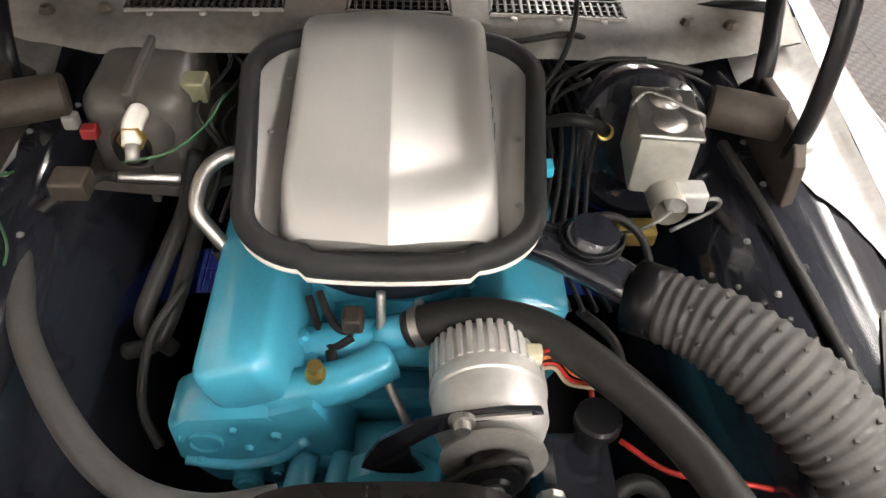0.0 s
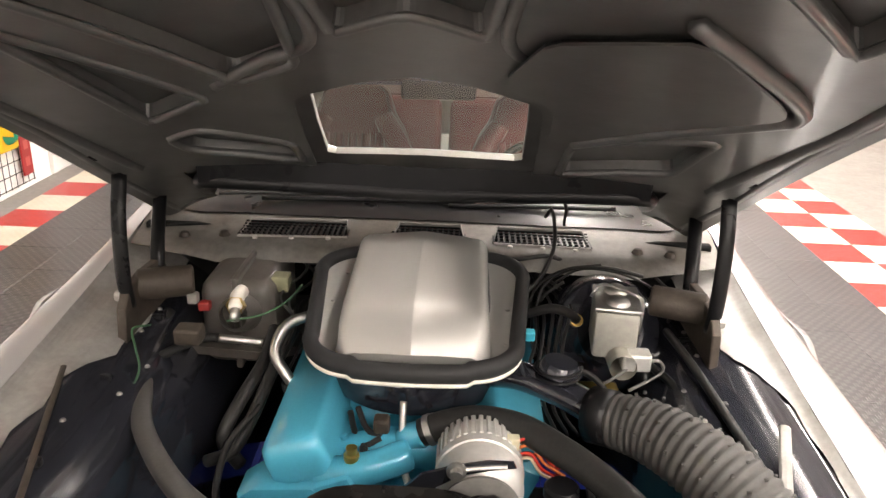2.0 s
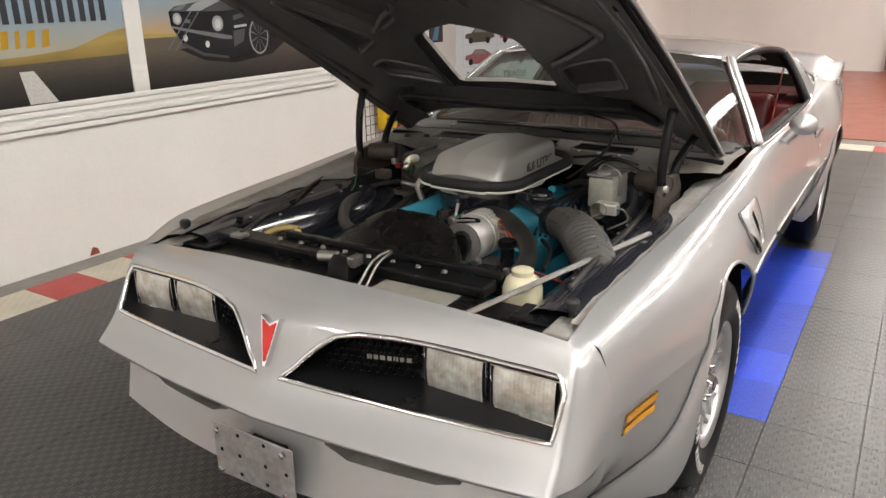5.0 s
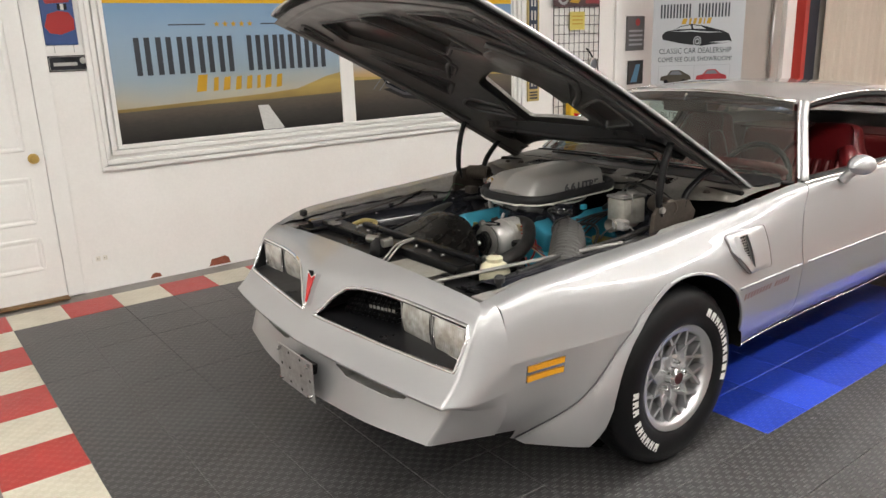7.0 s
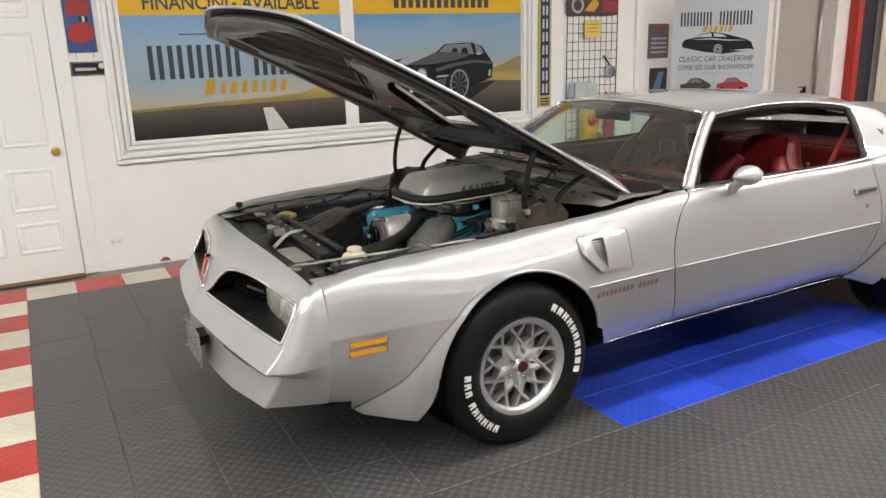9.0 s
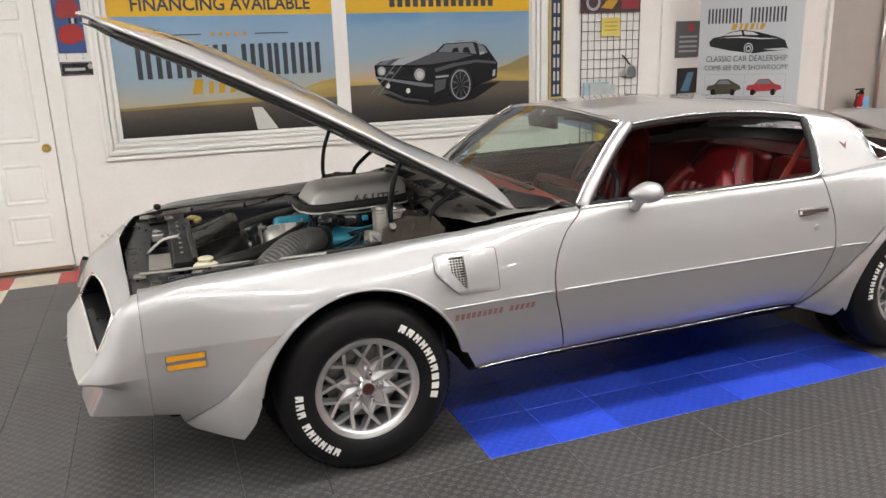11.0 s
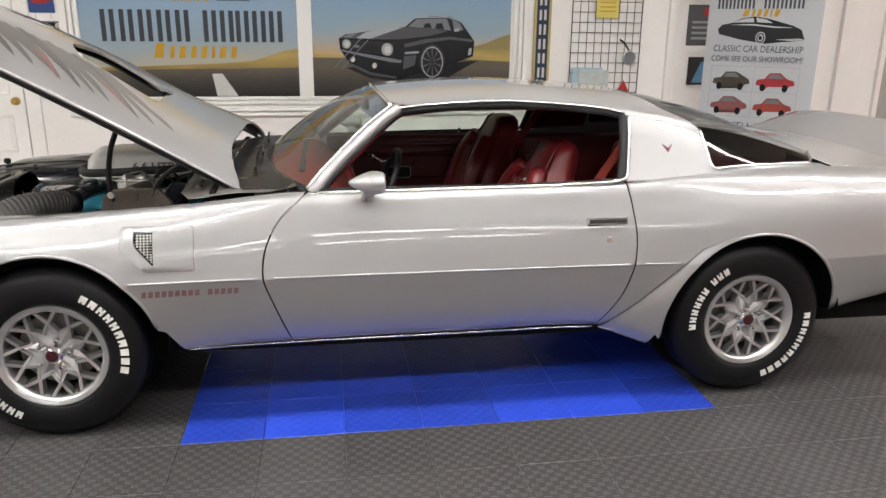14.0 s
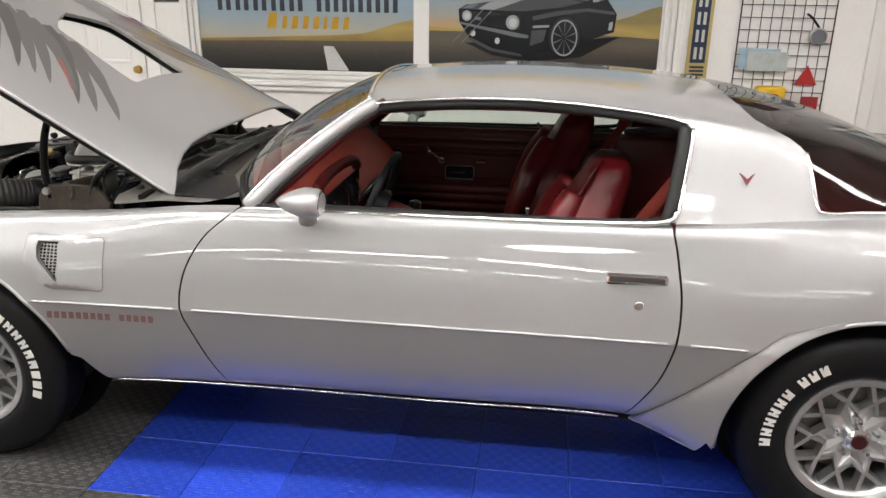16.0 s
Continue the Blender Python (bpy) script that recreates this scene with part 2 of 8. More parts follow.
def lathe(profile, segs=32, m=None, bm=None, closed=False, start=0.0, sweep=1.0):
    """Turns (radius, height) pairs round z, then applies m."""
    bm = bm or bmesh.new()
    rings = []
    full = sweep >= 1.0
    cnt = segs if full else segs + 1
    for r, z in profile:
        ring = []
        for j in range(cnt):
            a = start + 2 * math.pi * sweep * j / segs
            v = Vector((r * math.cos(a), r * math.sin(a), z))
            ring.append(bm.verts.new(m @ v if m is not None else v))
        rings.append(ring)
    k = len(rings)
    for i in range(k if closed else k - 1):
        r0, r1 = rings[i], rings[(i + 1) % k]
        for j in range(segs):
            j2 = (j + 1) % cnt
            bm.faces.new((r0[j], r0[j2], r1[j2], r1[j]))
    bmesh.ops.remove_doubles(bm, verts=bm.verts, dist=1e-6)
    bmesh.ops.recalc_face_normals(bm, faces=bm.faces)
    return bm


def prism(outline, y0, y1, axis="y", bevel=0.0, m=None, bm=None):
    """An outline of 2D points pushed out along an axis."""
    bm = bm or bmesh.new()

    def at(p, d):
        v = {"y": (p[0], d, p[1]), "x": (d, p[0], p[1]), "z": (p[0], p[1], d)}[axis]
        return m @ Vector(v) if m is not None else Vector(v)
    a = [bm.verts.new(at(p, y0)) for p in outline]
    b = [bm.verts.new(at(p, y1)) for p in outline]
    k = len(outline)
    fs = [bm.faces.new(a), bm.faces.new(list(reversed(b)))]
    for i in range(k):
        fs.append(bm.faces.new((a[i], b[i], b[(i + 1) % k], a[(i + 1) % k])))
    bmesh.ops.recalc_face_normals(bm, faces=fs)
    if bevel:
        bmesh.ops.bevel(bm, geom=[e for f in fs[:2] for e in f.edges], offset=bevel, segments=2, affect="EDGES", profile=0.5)
    return bm


def rounded(x0, x1, y0, y1, r, n=5):
    out = []
    for cx, cy, a0 in ((x1 - r, y1 - r, 0), (x0 + r, y1 - r, 90), (x0 + r, y0 + r, 180), (x1 - r, y0 + r, 270)):
        for j in range(n + 1):
            a = radians(a0 + 90 * j / n)
            out.append((cx + r * math.cos(a), cy + r * math.sin(a)))
    return out


def text_mesh(body, size, material, m, parent=None, name="lettering", align="CENTER", shear=0.0, extrude=0.0006, bold=0.0, sx=1.0):
    cu = bpy.data.curves.new(name, "FONT")
    cu.body, cu.size, cu.align_x, cu.align_y, cu.shear, cu.extrude, cu.offset = body, size, align, "CENTER", shear, extrude, bold
    cu.resolution_u = 3
    ob = bpy.data.objects.new(name, cu)
    scene.collection.objects.link(ob)
    me = bpy.data.meshes.new_from_object(ob)
    bpy.data.objects.remove(ob)
    bpy.data.curves.remove(cu)
    me.transform(m @ Matrix.Diagonal((sx, 1, 1, 1)))
    me.materials.clear()
    me.materials.append(material)
    o = new(name, me)
    if parent is not None:
        o.parent = parent
    return o


# ---- trimmed patches on smooth surfaces ----
from mathutils.geometry import delaunay_2d_cdt


def inside(poly, x, y):
    c = False
    k = len(poly)
    for i in range(k):
        x1, y1 = poly[i]
        x2, y2 = poly[i - 1]
        if (y1 > y) != (y2 > y) and x < (x2 - x1) * (y - y1) / (y2 - y1) + x1:
            c = not c
    return c


def resample(poly, du, dv):
    out = []
    k = len(poly)
    for i in range(k):
        a, b = poly[i], poly[(i + 1) % k]
        n = max(1, int(math.ceil(max(abs(b[0] - a[0]) / du, abs(b[1] - a[1]) / dv))))
        for j in range(n):
            out.append((a[0] + (b[0] - a[0]) * j / n, a[1] + (b[1] - a[1]) * j / n))
    return out


def fill(outline, holes, du, dv, rows=()):
    """Triangles of a trimmed region in the plane."""
    loops = [resample(outline, du, dv)] + [resample(h, du, dv) for h in holes]
    pts, edges = [], []
    for lp in loops:
        o = len(pts)
        pts += lp
        edges += [(o + i, o + (i + 1) % len(lp)) for i in range(len(lp))]
    us, vs = [p[0] for p in loops[0]], [p[1] for p in loops[0]]
    u = min(us) + du * 0.5
    row = 0
    close = set((round(p[0] / du * 1.6), round(p[1] / dv * 1.6)) for p in pts)
    while u < max(us):
        v = min(vs) + dv * (0.5 if row % 2 else 0.25)
        while v < max(vs):
            if (round(u / du * 1.6), round(v / dv * 1.6)) not in close and inside(loops[0], u, v) and not any(inside(h, u, v) for h in loops[1:]):
                pts.append((u, v))
            v += dv
        u += du
        row += 1
    for rv in rows:
        u = min(us) + du * 0.3
        while u < max(us):
            if inside(loops[0], u, rv) and not any(inside(h, u, rv) for h in loops[1:]):
                pts.append((u, rv))
            u += du * 0.6
    res = delaunay_2d_cdt([Vector(p) for p in pts], edges, [], 0, 1e-6)
    vv, tris = res[0], []
    for f in res[2]:
        cx = sum(vv[i].x for i in f) / len(f)
        cy = sum(vv[i].y for i in f) / len(f)
        if inside(loops[0], cx, cy) and not any(inside(h, cx, cy) for h in loops[1:]):
            tris.append(tuple(f))
    return [(v.x, v.y) for v in vv], tris


def patch(name, outline, holes, fmap, du, dv, material, parent, thick=0.003, flip=False, mirror=False, label="", turn=None, rows=()):
    """A sheet trimmed to outline and holes, laid on the surface fmap(u, v)."""
    uv, tris = fill(outline, holes, du, dv, rows)
    used = sorted({i for t in tris for i in t})
    idx = {o: i for i, o in enumerate(used)}
    tris = [tuple(idx[i] for i in t) for t in tris]
    P, N = [], []
    eu, ev = du * 0.1, min(dv * 0.1, 0.012)
    for o in used:
        u, v = uv[o]
        p = Vector(fmap(u, v))
        n = (Vector(fmap(u + eu, v)) - Vector(fmap(u - eu, v))).cross(Vector(fmap(u, v + ev)) - Vector(fmap(u, v - ev)))
        n = n.normalized() if n.length > 1e-12 else Vector((0, 0, 1))
        if flip:
            n = -n
        if mirror:
            p, n = Vector((-p.x, p.y, p.z)), Vector((-n.x, n.y, n.z))
        P.append(p)
        N.append(n)
    good = []
    for t in tris:
        g = (P[t[1]] - P[t[0]]).cross(P[t[2]] - P[t[0]])
        good.append(t if g.dot(N[t[0]] + N[t[1]] + N[t[2]]) >= 0 else (t[0], t[2], t[1]))
    k = len(P)
    verts, norms, faces = list(P), list(N), list(good)
    if thick:
        verts += [p - n * thick for p, n in zip(P, N)]
        norms += [-n for n in N]
        faces += [tuple(k + i for i in reversed(t)) for t in good]
        seen = {}
        for t in good:
            for i in range(3):
                seen[(t[i], t[(i + 1) % 3])] = True
        faces += [(b, a, a + k, b + k) for a, b in seen if (b, a) not in seen]
    if turn is not None:
        verts = [turn @ v for v in verts]
        norms = [turn.to_3x3() @ n for n in norms]
    return link_mesh(name, verts, faces, material, parent, label, True, norms)


def spline1(xs, ys, x):
    """Smooth value at x through the knots."""
    k = len(xs)
    if x <= xs[0]:
        i = 0
    elif x >= xs[-1]:
        i = k - 2
    else:
        i = 0
        while xs[i + 1] < x:
            i += 1
    h = xs[i + 1] - xs[i]
    t = (x - xs[i]) / h
    d = (ys[i + 1] - ys[i]) / h
    m0 = d if i == 0 else ((ys[i + 1] - ys[i - 1]) / (xs[i + 1] - xs[i - 1]))
    m1 = d if i + 2 >= k else ((ys[i + 2] - ys[i]) / (xs[i + 2] - xs[i]))
    if t < 0 or t > 1:
        m = m0 if t < 0 else m1
        return (ys[i] + m * (x - xs[i])) if t < 0 else (ys[i + 1] + m * (x - xs[i + 1]))
    t2, t3 = t * t, t * t * t
    return (2 * t3 - 3 * t2 + 1) * ys[i] + (t3 - 2 * t2 + t) * h * m0 + (-2 * t3 + 3 * t2) * ys[i + 1] + (t3 - t2) * h * m1


def loft(stations, table, breaks=()):
    """A surface through rows of control points: f(a, s) with a along the stations and s counting the points of a row; it is sharp at breaks."""
    m = len(table[0])
    dim = len(table[0][0])
    cols = [[[table[i][j][c] for i in range(len(stations))] for c in range(dim)] for j in range(m)]
    ks = list(range(m))

    def f(a, s):
        i = min(max(int(math.floor(s)), 0), m - 2)
        lo, hi = max(0, i - 1), min(m - 1, i + 2)
        for b in breaks:
            if b <= i:
                lo = max(lo, b)
            else:
                hi = min(hi, b)
        sub = ks[lo:hi + 1]
        return tuple(spline1(sub, [spline1(stations, cols[j][c], a) for j in sub], s) for c in range(dim))
    return f
# ---- the room ----
WX = -2.86          # inner face of the long wall
ROOM_X1, ROOM_Y0, ROOM_Y1, ROOM_H = 18.5, -9.0, 13.9, 3.5
TILE = 0.305


GREYWALL = mat("grey_wall_paint", (0.30, 0.30, 0.30), 0.6, grain=0.06, stain=0.15)


def slab(name, x0, x1, y0, y1, z0, z1, material, label, category, bevel=0.0):
    return tagged(part(name, bx(x0, x1, y0, y1, z0, z1, bevel), material), label, category, kind="structure")


slab("floor", WX - 0.2, ROOM_X1, ROOM_Y0, ROOM_Y1, -0.2, -0.012, CONCRETE, "worn grey concrete showroom floor", "floor")
slab("red_floor", -2.6, ROOM_X1 - 0.01, 6.56, ROOM_Y1 - 0.01, -0.0115, -0.002, TERRACOTTA, "glossy red painted floor of the back area", "floor")
slab("wall_west", WX - 0.2, WX, ROOM_Y0, ROOM_Y1, -0.012, ROOM_H, WHITEWALL, "long white painted showroom wall", "wall")
slab("wall_north", WX, ROOM_X1, ROOM_Y1, ROOM_Y1 + 0.2, -0.012, ROOM_H, WHITEWALL, "white painted far wall behind the wheels", "wall")
slab("wall_south", WX, ROOM_X1, ROOM_Y0 - 0.2, ROOM_Y0, -0.012, ROOM_H, WHITEWALL, "plain white wall", "wall")
slab("wall_east", ROOM_X1, ROOM_X1 + 0.2, ROOM_Y0, ROOM_Y1, -0.012, ROOM_H, GREYWALL, "plain grey wall", "wall")
slab("ceiling", WX - 0.2, ROOM_X1 + 0.2, ROOM_Y0 - 0.2, ROOM_Y1 + 0.2, ROOM_H, ROOM_H + 0.1, CEILWHITE, "white ceiling of the showroom", "ceiling")

TUBE = bpy.data.materials.new("fluorescent_tube")
TUBE.use_nodes = True
TUBE.node_tree.nodes["Principled BSDF"].inputs["Emission Color"].default_value = (1.0, 0.962, 0.93, 1)
TUBE.node_tree.nodes["Principled BSDF"].inputs["Emission Strength"].default_value = 32.0


def ceiling_light(x, y):
    t = thing("ceiling_light", "white strip light with a bright wrap-round diffuser", "ceiling light", (x, y, ROOM_H), "ceiling strip lights")
    part("housing", bx(-0.14, 0.14, -1.25, 1.25, -0.04, 0.0, 0.006), WHITETRIM, t)
    part("diffuser", prism([(-.12, -.04), (-.10, -.075), (.10, -.075), (.12, -.04)], -1.2, 1.2), TUBE, t)
    return t


first_light = ceiling_light(1.3, -7.0)
for lx in (-1.4, 1.3, 3.5, 11.5, 16.0):
    for ly in (-7.0, -4.0, -1.0, 2.0, 5.0, 8.0, 11.0):
        if (lx, ly) != (1.3, -7.0) and (lx < 5 or -5 < ly < 6) and (lx > 0 or ly < -5):
            copy_thing(first_light, pose(lx, ly, ROOM_H))


# ---- along the long wall ----
def wall_box(name, y0, y1, z0, z1, d0, d1, material, parent=None, bevel=0.0, label=""):
    return part(name, bx(WX + d0, WX + d1, y0, y1, z0, z1, bevel), material, parent, label)


# panelled door
door_1 = tagged(wall_box("door_1", -2.16, -1.312, 0.0, 2.03, .002, .034, WHITETRIM, bevel=.003), "white six-panel door with a brass knob", "door", kind="structure")
for y0, y1 in ((-2.07, -1.77), (-1.70, -1.405)):
    for z0, z1 in ((.20, .42), (.50, .80), (.95, 1.72), (1.80, 1.93)):
        pm = bmesh.new()
        o = rounded(y0, y1, z0, z1, .02, 3)
        lv = [(0, .0335), (.008, .041), (.018, .041), (.032, .036), (.046, .0385)]
        rg = [[pm.verts.new((WX + d, max(min(y, y1 - i_), y0 + i_), max(min(z, z1 - i_), z0 + i_))) for y, z in o] for i_, d in lv]
        for a, b in zip(rg, rg[1:]):
            for i in range(len(o)):
                j = (i + 1) % len(o)
                pm.faces.new((a[i], a[j], b[j], b[i]))
        pm.faces.new(rg[-1])
        bmesh.ops.recalc_face_normals(pm, faces=pm.faces)
        part("door_panel", pm, WHITETRIM, door_1)
part("door_knob", lathe([(0, .055), (.018, .053), (.027, .040), (.024, .028), (.012, .018), (.012, .006), (.03, .004), (.032, 0)], 24, pose(WX + .034, -1.372, .905, 0, 90, 0)), BRASS, door_1, "polished brass knob", smooth=True)
for nm, y0, y1, z0, z1 in (("door_casing", -1.308, -1.20, 0, 2.10), ("door_casing", -2.27, -2.165, 0, 2.10), ("door_casing", -2.27, -1.20, 2.10, 2.20)):
    c_ = tagged(wall_box(nm, y0, y1, z0, z1, .0, .022, WHITETRIM, bevel=.004), "white moulded door casing", "casing", kind="structure")
tagged(wall_box("threshold", -2.16, -1.31, -.002, .012, .0, .10, WOODDIRT, bevel=.004), "dark worn wooden door threshold", "threshold", kind="structure")

# window frame with two posters
wf = tagged(wall_box("window_1", -.985, 2.745, .775, 2.30, .001, .012, WHITETRIM), "wide white moulded frame round two posters", "window frame", kind="structure")
for d, y0, y1, z0, z1, hgt in ((0, -.985, 2.745, .775, 2.30, .028), (1, -.955, 2.715, .815, 2.27, .036), (2, -.915, 2.675, .870, 2.235, .030), (3, -.872, 2.625, .905, 2.205, .022)):
    t_ = .030 if d < 3 else .028
    for a in ((y0, y1, z0, z0 + t_), (y0, y1, z1 - t_, z1), (y0, y0 + t_, z0 + t_, z1 - t_), (y1 - t_, y1, z0 + t_, z1 - t_)):
        part("frame_moulding", bx(WX + .012, WX + .012 + hgt, a[0], a[1], a[2], a[3], .005), WHITETRIM, wf)
wall_box("mullion", .815, .930, .93, 2.18, .012, .026, WHITETRIM, wf, .004)


def grad_mat(name, stops, axis=2, lo=0.9, hi=2.1, wobble=0.12, scale=2.2):
    """A printed picture ground: colours that change with height and drift like cloud."""
    m = bpy.data.materials.new(name)
    m.use_nodes = True
    nt = m.node_tree
    b = nt.nodes["Principled BSDF"]
    b.inputs["Roughness"].default_value = 0.28
    g = nt.nodes.new("ShaderNodeNewGeometry")
    s = nt.nodes.new("ShaderNodeSeparateXYZ")
    nt.links.new(g.outputs["Position"], s.inputs[0])
    n = nt.nodes.new("ShaderNodeTexNoise")
    n.inputs["Scale"].default_value, n.inputs["Detail"].default_value = scale, 6
    mp = nt.nodes.new("ShaderNodeMapping")
    mp.inputs["Scale"].default_value = (1, .5, 2.2)
    nt.links.new(g.outputs["Position"], mp.inputs[0])
    nt.links.new(mp.outputs[0], n.inputs["Vector"])
    r = nt.nodes.new("ShaderNodeMapRange")
    r.inputs[1].default_value, r.inputs[2].default_value = lo, hi
    nt.links.new(s.outputs[axis], r.inputs[0])
    ma = nt.nodes.new("ShaderNodeMath")
    ma.operation = "MULTIPLY_ADD"
    ma.inputs[1].default_value, ma.inputs[2].default_value = wobble, -wobble / 2
    nt.links.new(n.outputs[0], ma.inputs[0])
    ad = nt.nodes.new("ShaderNodeMath")
    ad.operation = "ADD"
    nt.links.new(r.outputs[0], ad.inputs[0])
    nt.links.new(ma.outputs[0], ad.inputs[1])
    cr = nt.nodes.new("ShaderNodeValToRGB")
    while len(cr.color_ramp.elements) < len(stops):
        cr.color_ramp.elements.new(0.5)
    for e, (p, c) in zip(cr.color_ramp.elements, stops):
        e.position, e.color = p, (*c, 1)
    nt.links.new(ad.outputs[0], cr.inputs[0])
    nt.links.new(cr.outputs[0], b.inputs["Base Color"])
    return m


SKY1 = grad_mat("printed_pale_sky", [(0, (.42, .36, .22)), (.10, (.42, .40, .33)), (.30, (.30, .38, .44)), (.65, (.27, .38, .50)), (1, (.17, .32, .52))], lo=1.12, hi=1.85, wobble=.35)
SKY2 = grad_mat("printed_evening_sky", [(0, (.50, .34, .16)), (.18, (.38, .36, .33)), (.45, (.26, .36, .44)), (.75, (.22, .34, .48)), (1, (.10, .27, .50))], lo=1.25, hi=1.85, wobble=.6)
FIELD = grad_mat("printed_golden_field", [(0, (.10, .07, .03)), (.4, (.30, .21, .07)), (.7, (.44, .32, .10)), (1, (.25, .20, .08))], lo=1.05, hi=1.35, wobble=.5, scale=6)
ROAD = grad_mat("printed_dark_road", [(0, (.018, .017, .016)), (.5, (.05, .045, .04)), (1, (.12, .10, .075))], lo=.93, hi=1.17, wobble=.3, scale=40)
YELLOW = mat("printed_yellow", (.72, .42, .01), .3, grain=.05)
INK = mat("printed_dark_grey", (.035, .04, .05), .3)
GOLDINK = mat("printed_gold", (.50, .29, .02), .3)
WHITEINK = mat("printed_white", (.62, .62, .60), .35, grain=.25, grain_scale=90)
PRINTBLACK = mat("printed_black", (.012, .013, .016), .25, rvar=.05)
PRINTGREY = mat("printed_grey", (.16, .17, .19), .3)
PRINTLIGHT = mat("printed_light_grey", (.35, .37, .40), .3)


def sheet(name, pts, d, material, parent):
    """A flat printed shape on the wall: (y, z) outline at depth d."""
    b = bmesh.new()
    b.faces.new([b.verts.new((WX + d, y, z)) for y, z in pts])
    bmesh.ops.recalc_face_normals(b, faces=b.faces)
    if b.faces[0].normal.x < 0:
        bmesh.ops.reverse_faces(b, faces=b.faces)
    bmesh.ops.triangulate(b, faces=b.faces)
    return part(name, b, material, parent)


def rect(y0, y1, z0, z1):
    return [(y0, z0), (y1, z0), (y1, z1), (y0, z1)]


WALLTXT = Matrix(((0, 0, 1, 0), (1, 0, 0, 0), (0, 1, 0, 0), (0, 0, 0, 1)))
P1 = tagged(wall_box("poster", -.845, .815, .932, 2.18, .012, .015, SKY1), "printed poster of a road and sky with a yellow band", "poster", group="wall posters")
sheet("road_print", [(-.845, .932), (.815, .932), (.815, 1.165), (.3, 1.155), (-.2, 1.150), (-.845, 1.135)], .0160, ROAD, P1)
sheet("field_print", [(-.845, 1.135), (-.2, 1.150), (.3, 1.155), (.815, 1.165), (.815, 1.315), (.70, 1.295), (.58, 1.255), (.45, 1.215), (.2, 1.195), (-.3, 1.175), (-.845, 1.155)], .0163, FIELD, P1)
sheet("lane_stripe", [(.155, .938), (.32, .938), (.205, 1.115), (.125, 1.115)], .0170, WHITEINK, P1)
sheet("yellow_band", rect(-.845, .815, 1.815, 2.18), .0170, YELLOW, P1)
text_mesh("FINANCING AVAILABLE", .135, INK, Matrix.Translation((WX + .0185, -.02, 1.895)) @ WALLTXT, P1, "band_lettering", sx=.93, bold=.0025)
# plain bars for the dealer's name
for k, y in enumerate([-.685, -.545, -.405, -.265, -.125, .085, .215, .335, .465, .595]):
    shapes = [rect(y, y + .036, 1.362, 1.602), rect(y + .066, y + .102, 1.362, 1.602)]
    for s_ in shapes:
        sheet("name_bar", s_, .0178, INK, P1)
for y, w_ in ((-.31, .10), (-.19, .05), (-.12, .07), (-.03, .06), (.05, .06), (.13, .04), (.19, .07), (.28, .06)):
    sheet("script_bar", [(y, 1.235), (y + w_ * .7, 1.24), (y + w_ * .9, 1.33 if w_ < .09 else 1.35), (y + w_ * .25, 1.325 if w_ < .09 else 1.35)], .0178, GOLDINK, P1)
for y0, y1 in ((-.45, -.20), (.20, .455)):
    sheet("rule_line", rect(y0, y1, 1.675, 1.683), .0178, INK, P1)
for y in (-.12, -.06, .0, .06, .12):
    b = bmesh.new()
    vs = [b.verts.new((WX + .0178, y + (.024 if k % 2 == 0 else .010) * math.sin(math.pi * k / 5), 1.68 + (.024 if k % 2 == 0 else .010) * math.cos(math.pi * k / 5))) for k in range(10)]
    b.faces.new(vs)
    part("star", b, GOLDINK, P1)

P2 = tagged(wall_box("poster", .930, 2.580, .932, 2.18, .012, .015, SKY2), "printed poster of a black coupe on a road at dusk", "poster", group="wall posters")
sheet("road_print", [(.930, .932), (2.58, .932), (2.58, 1.22), (2.2, 1.235), (1.6, 1.24), (.930, 1.245)], .0160, ROAD, P2)
sheet("field_print", [(2.16, 1.235), (2.58, 1.215), (2.58, 1.44), (2.50, 1.42), (2.38, 1.37), (2.26, 1.335), (2.18, 1.30)], .0163, FIELD, P2)
sheet("field_print", [(.930, 1.245), (1.20, 1.243), (1.20, 1.262), (.930, 1.272)], .0163, FIELD, P2)
sheet("yellow_band", rect(.930, 2.58, 1.815, 2.18), .0170, YELLOW, P2)
for k in range(14):
    sheet("web_bar", rect(1.30 + .068 * k, 1.30 + .068 * k + .045, 1.86, 1.94), .0178, INK, P2)


def pic(points):
    """Points of the printed coupe, from its drawing units to the wall."""
    return [(.93 + (u - 884) * .002661, 1.815 - (w - 34) * .002446) for u, w in points]


def disc(name, u, w, ru, rw, d, material, n=28):
    sheet(name, pic([(u + ru * math.cos(2 * math.pi * k / n), w + rw * math.sin(2 * math.pi * k / n)) for k in range(n)]), d, material, P2)


PRINTMID = mat("printed_mid_grey", (.065, .067, .075), .28)
PRINTDEEP = mat("printed_deep_black", (.004, .004, .005), .3)
sheet("printed_shade", pic([(985, 300), (1060, 335), (1160, 350), (1300, 335), (1400, 275), (1300, 285)]), .0168, PRINTDEEP, P2)
sheet("printed_coupe", pic([(965, 205), (985, 192), (1040, 184), (1170, 166), (1200, 138), (1250, 131), (1305, 131), (1345, 150), (1372, 188), (1388, 212), (1384, 262), (1300, 292), (1285, 320), (1245, 335), (1215, 318), (1150, 338), (1060, 322), (1000, 292), (968, 242)]), .0172, PRINTBLACK, P2)
sheet("printed_hood_light", pic([(968, 204), (988, 193), (1040, 185), (1165, 167), (1250, 172), (1300, 180), (1240, 196), (1150, 207), (1060, 207)]), .0175, PRINTMID, P2)
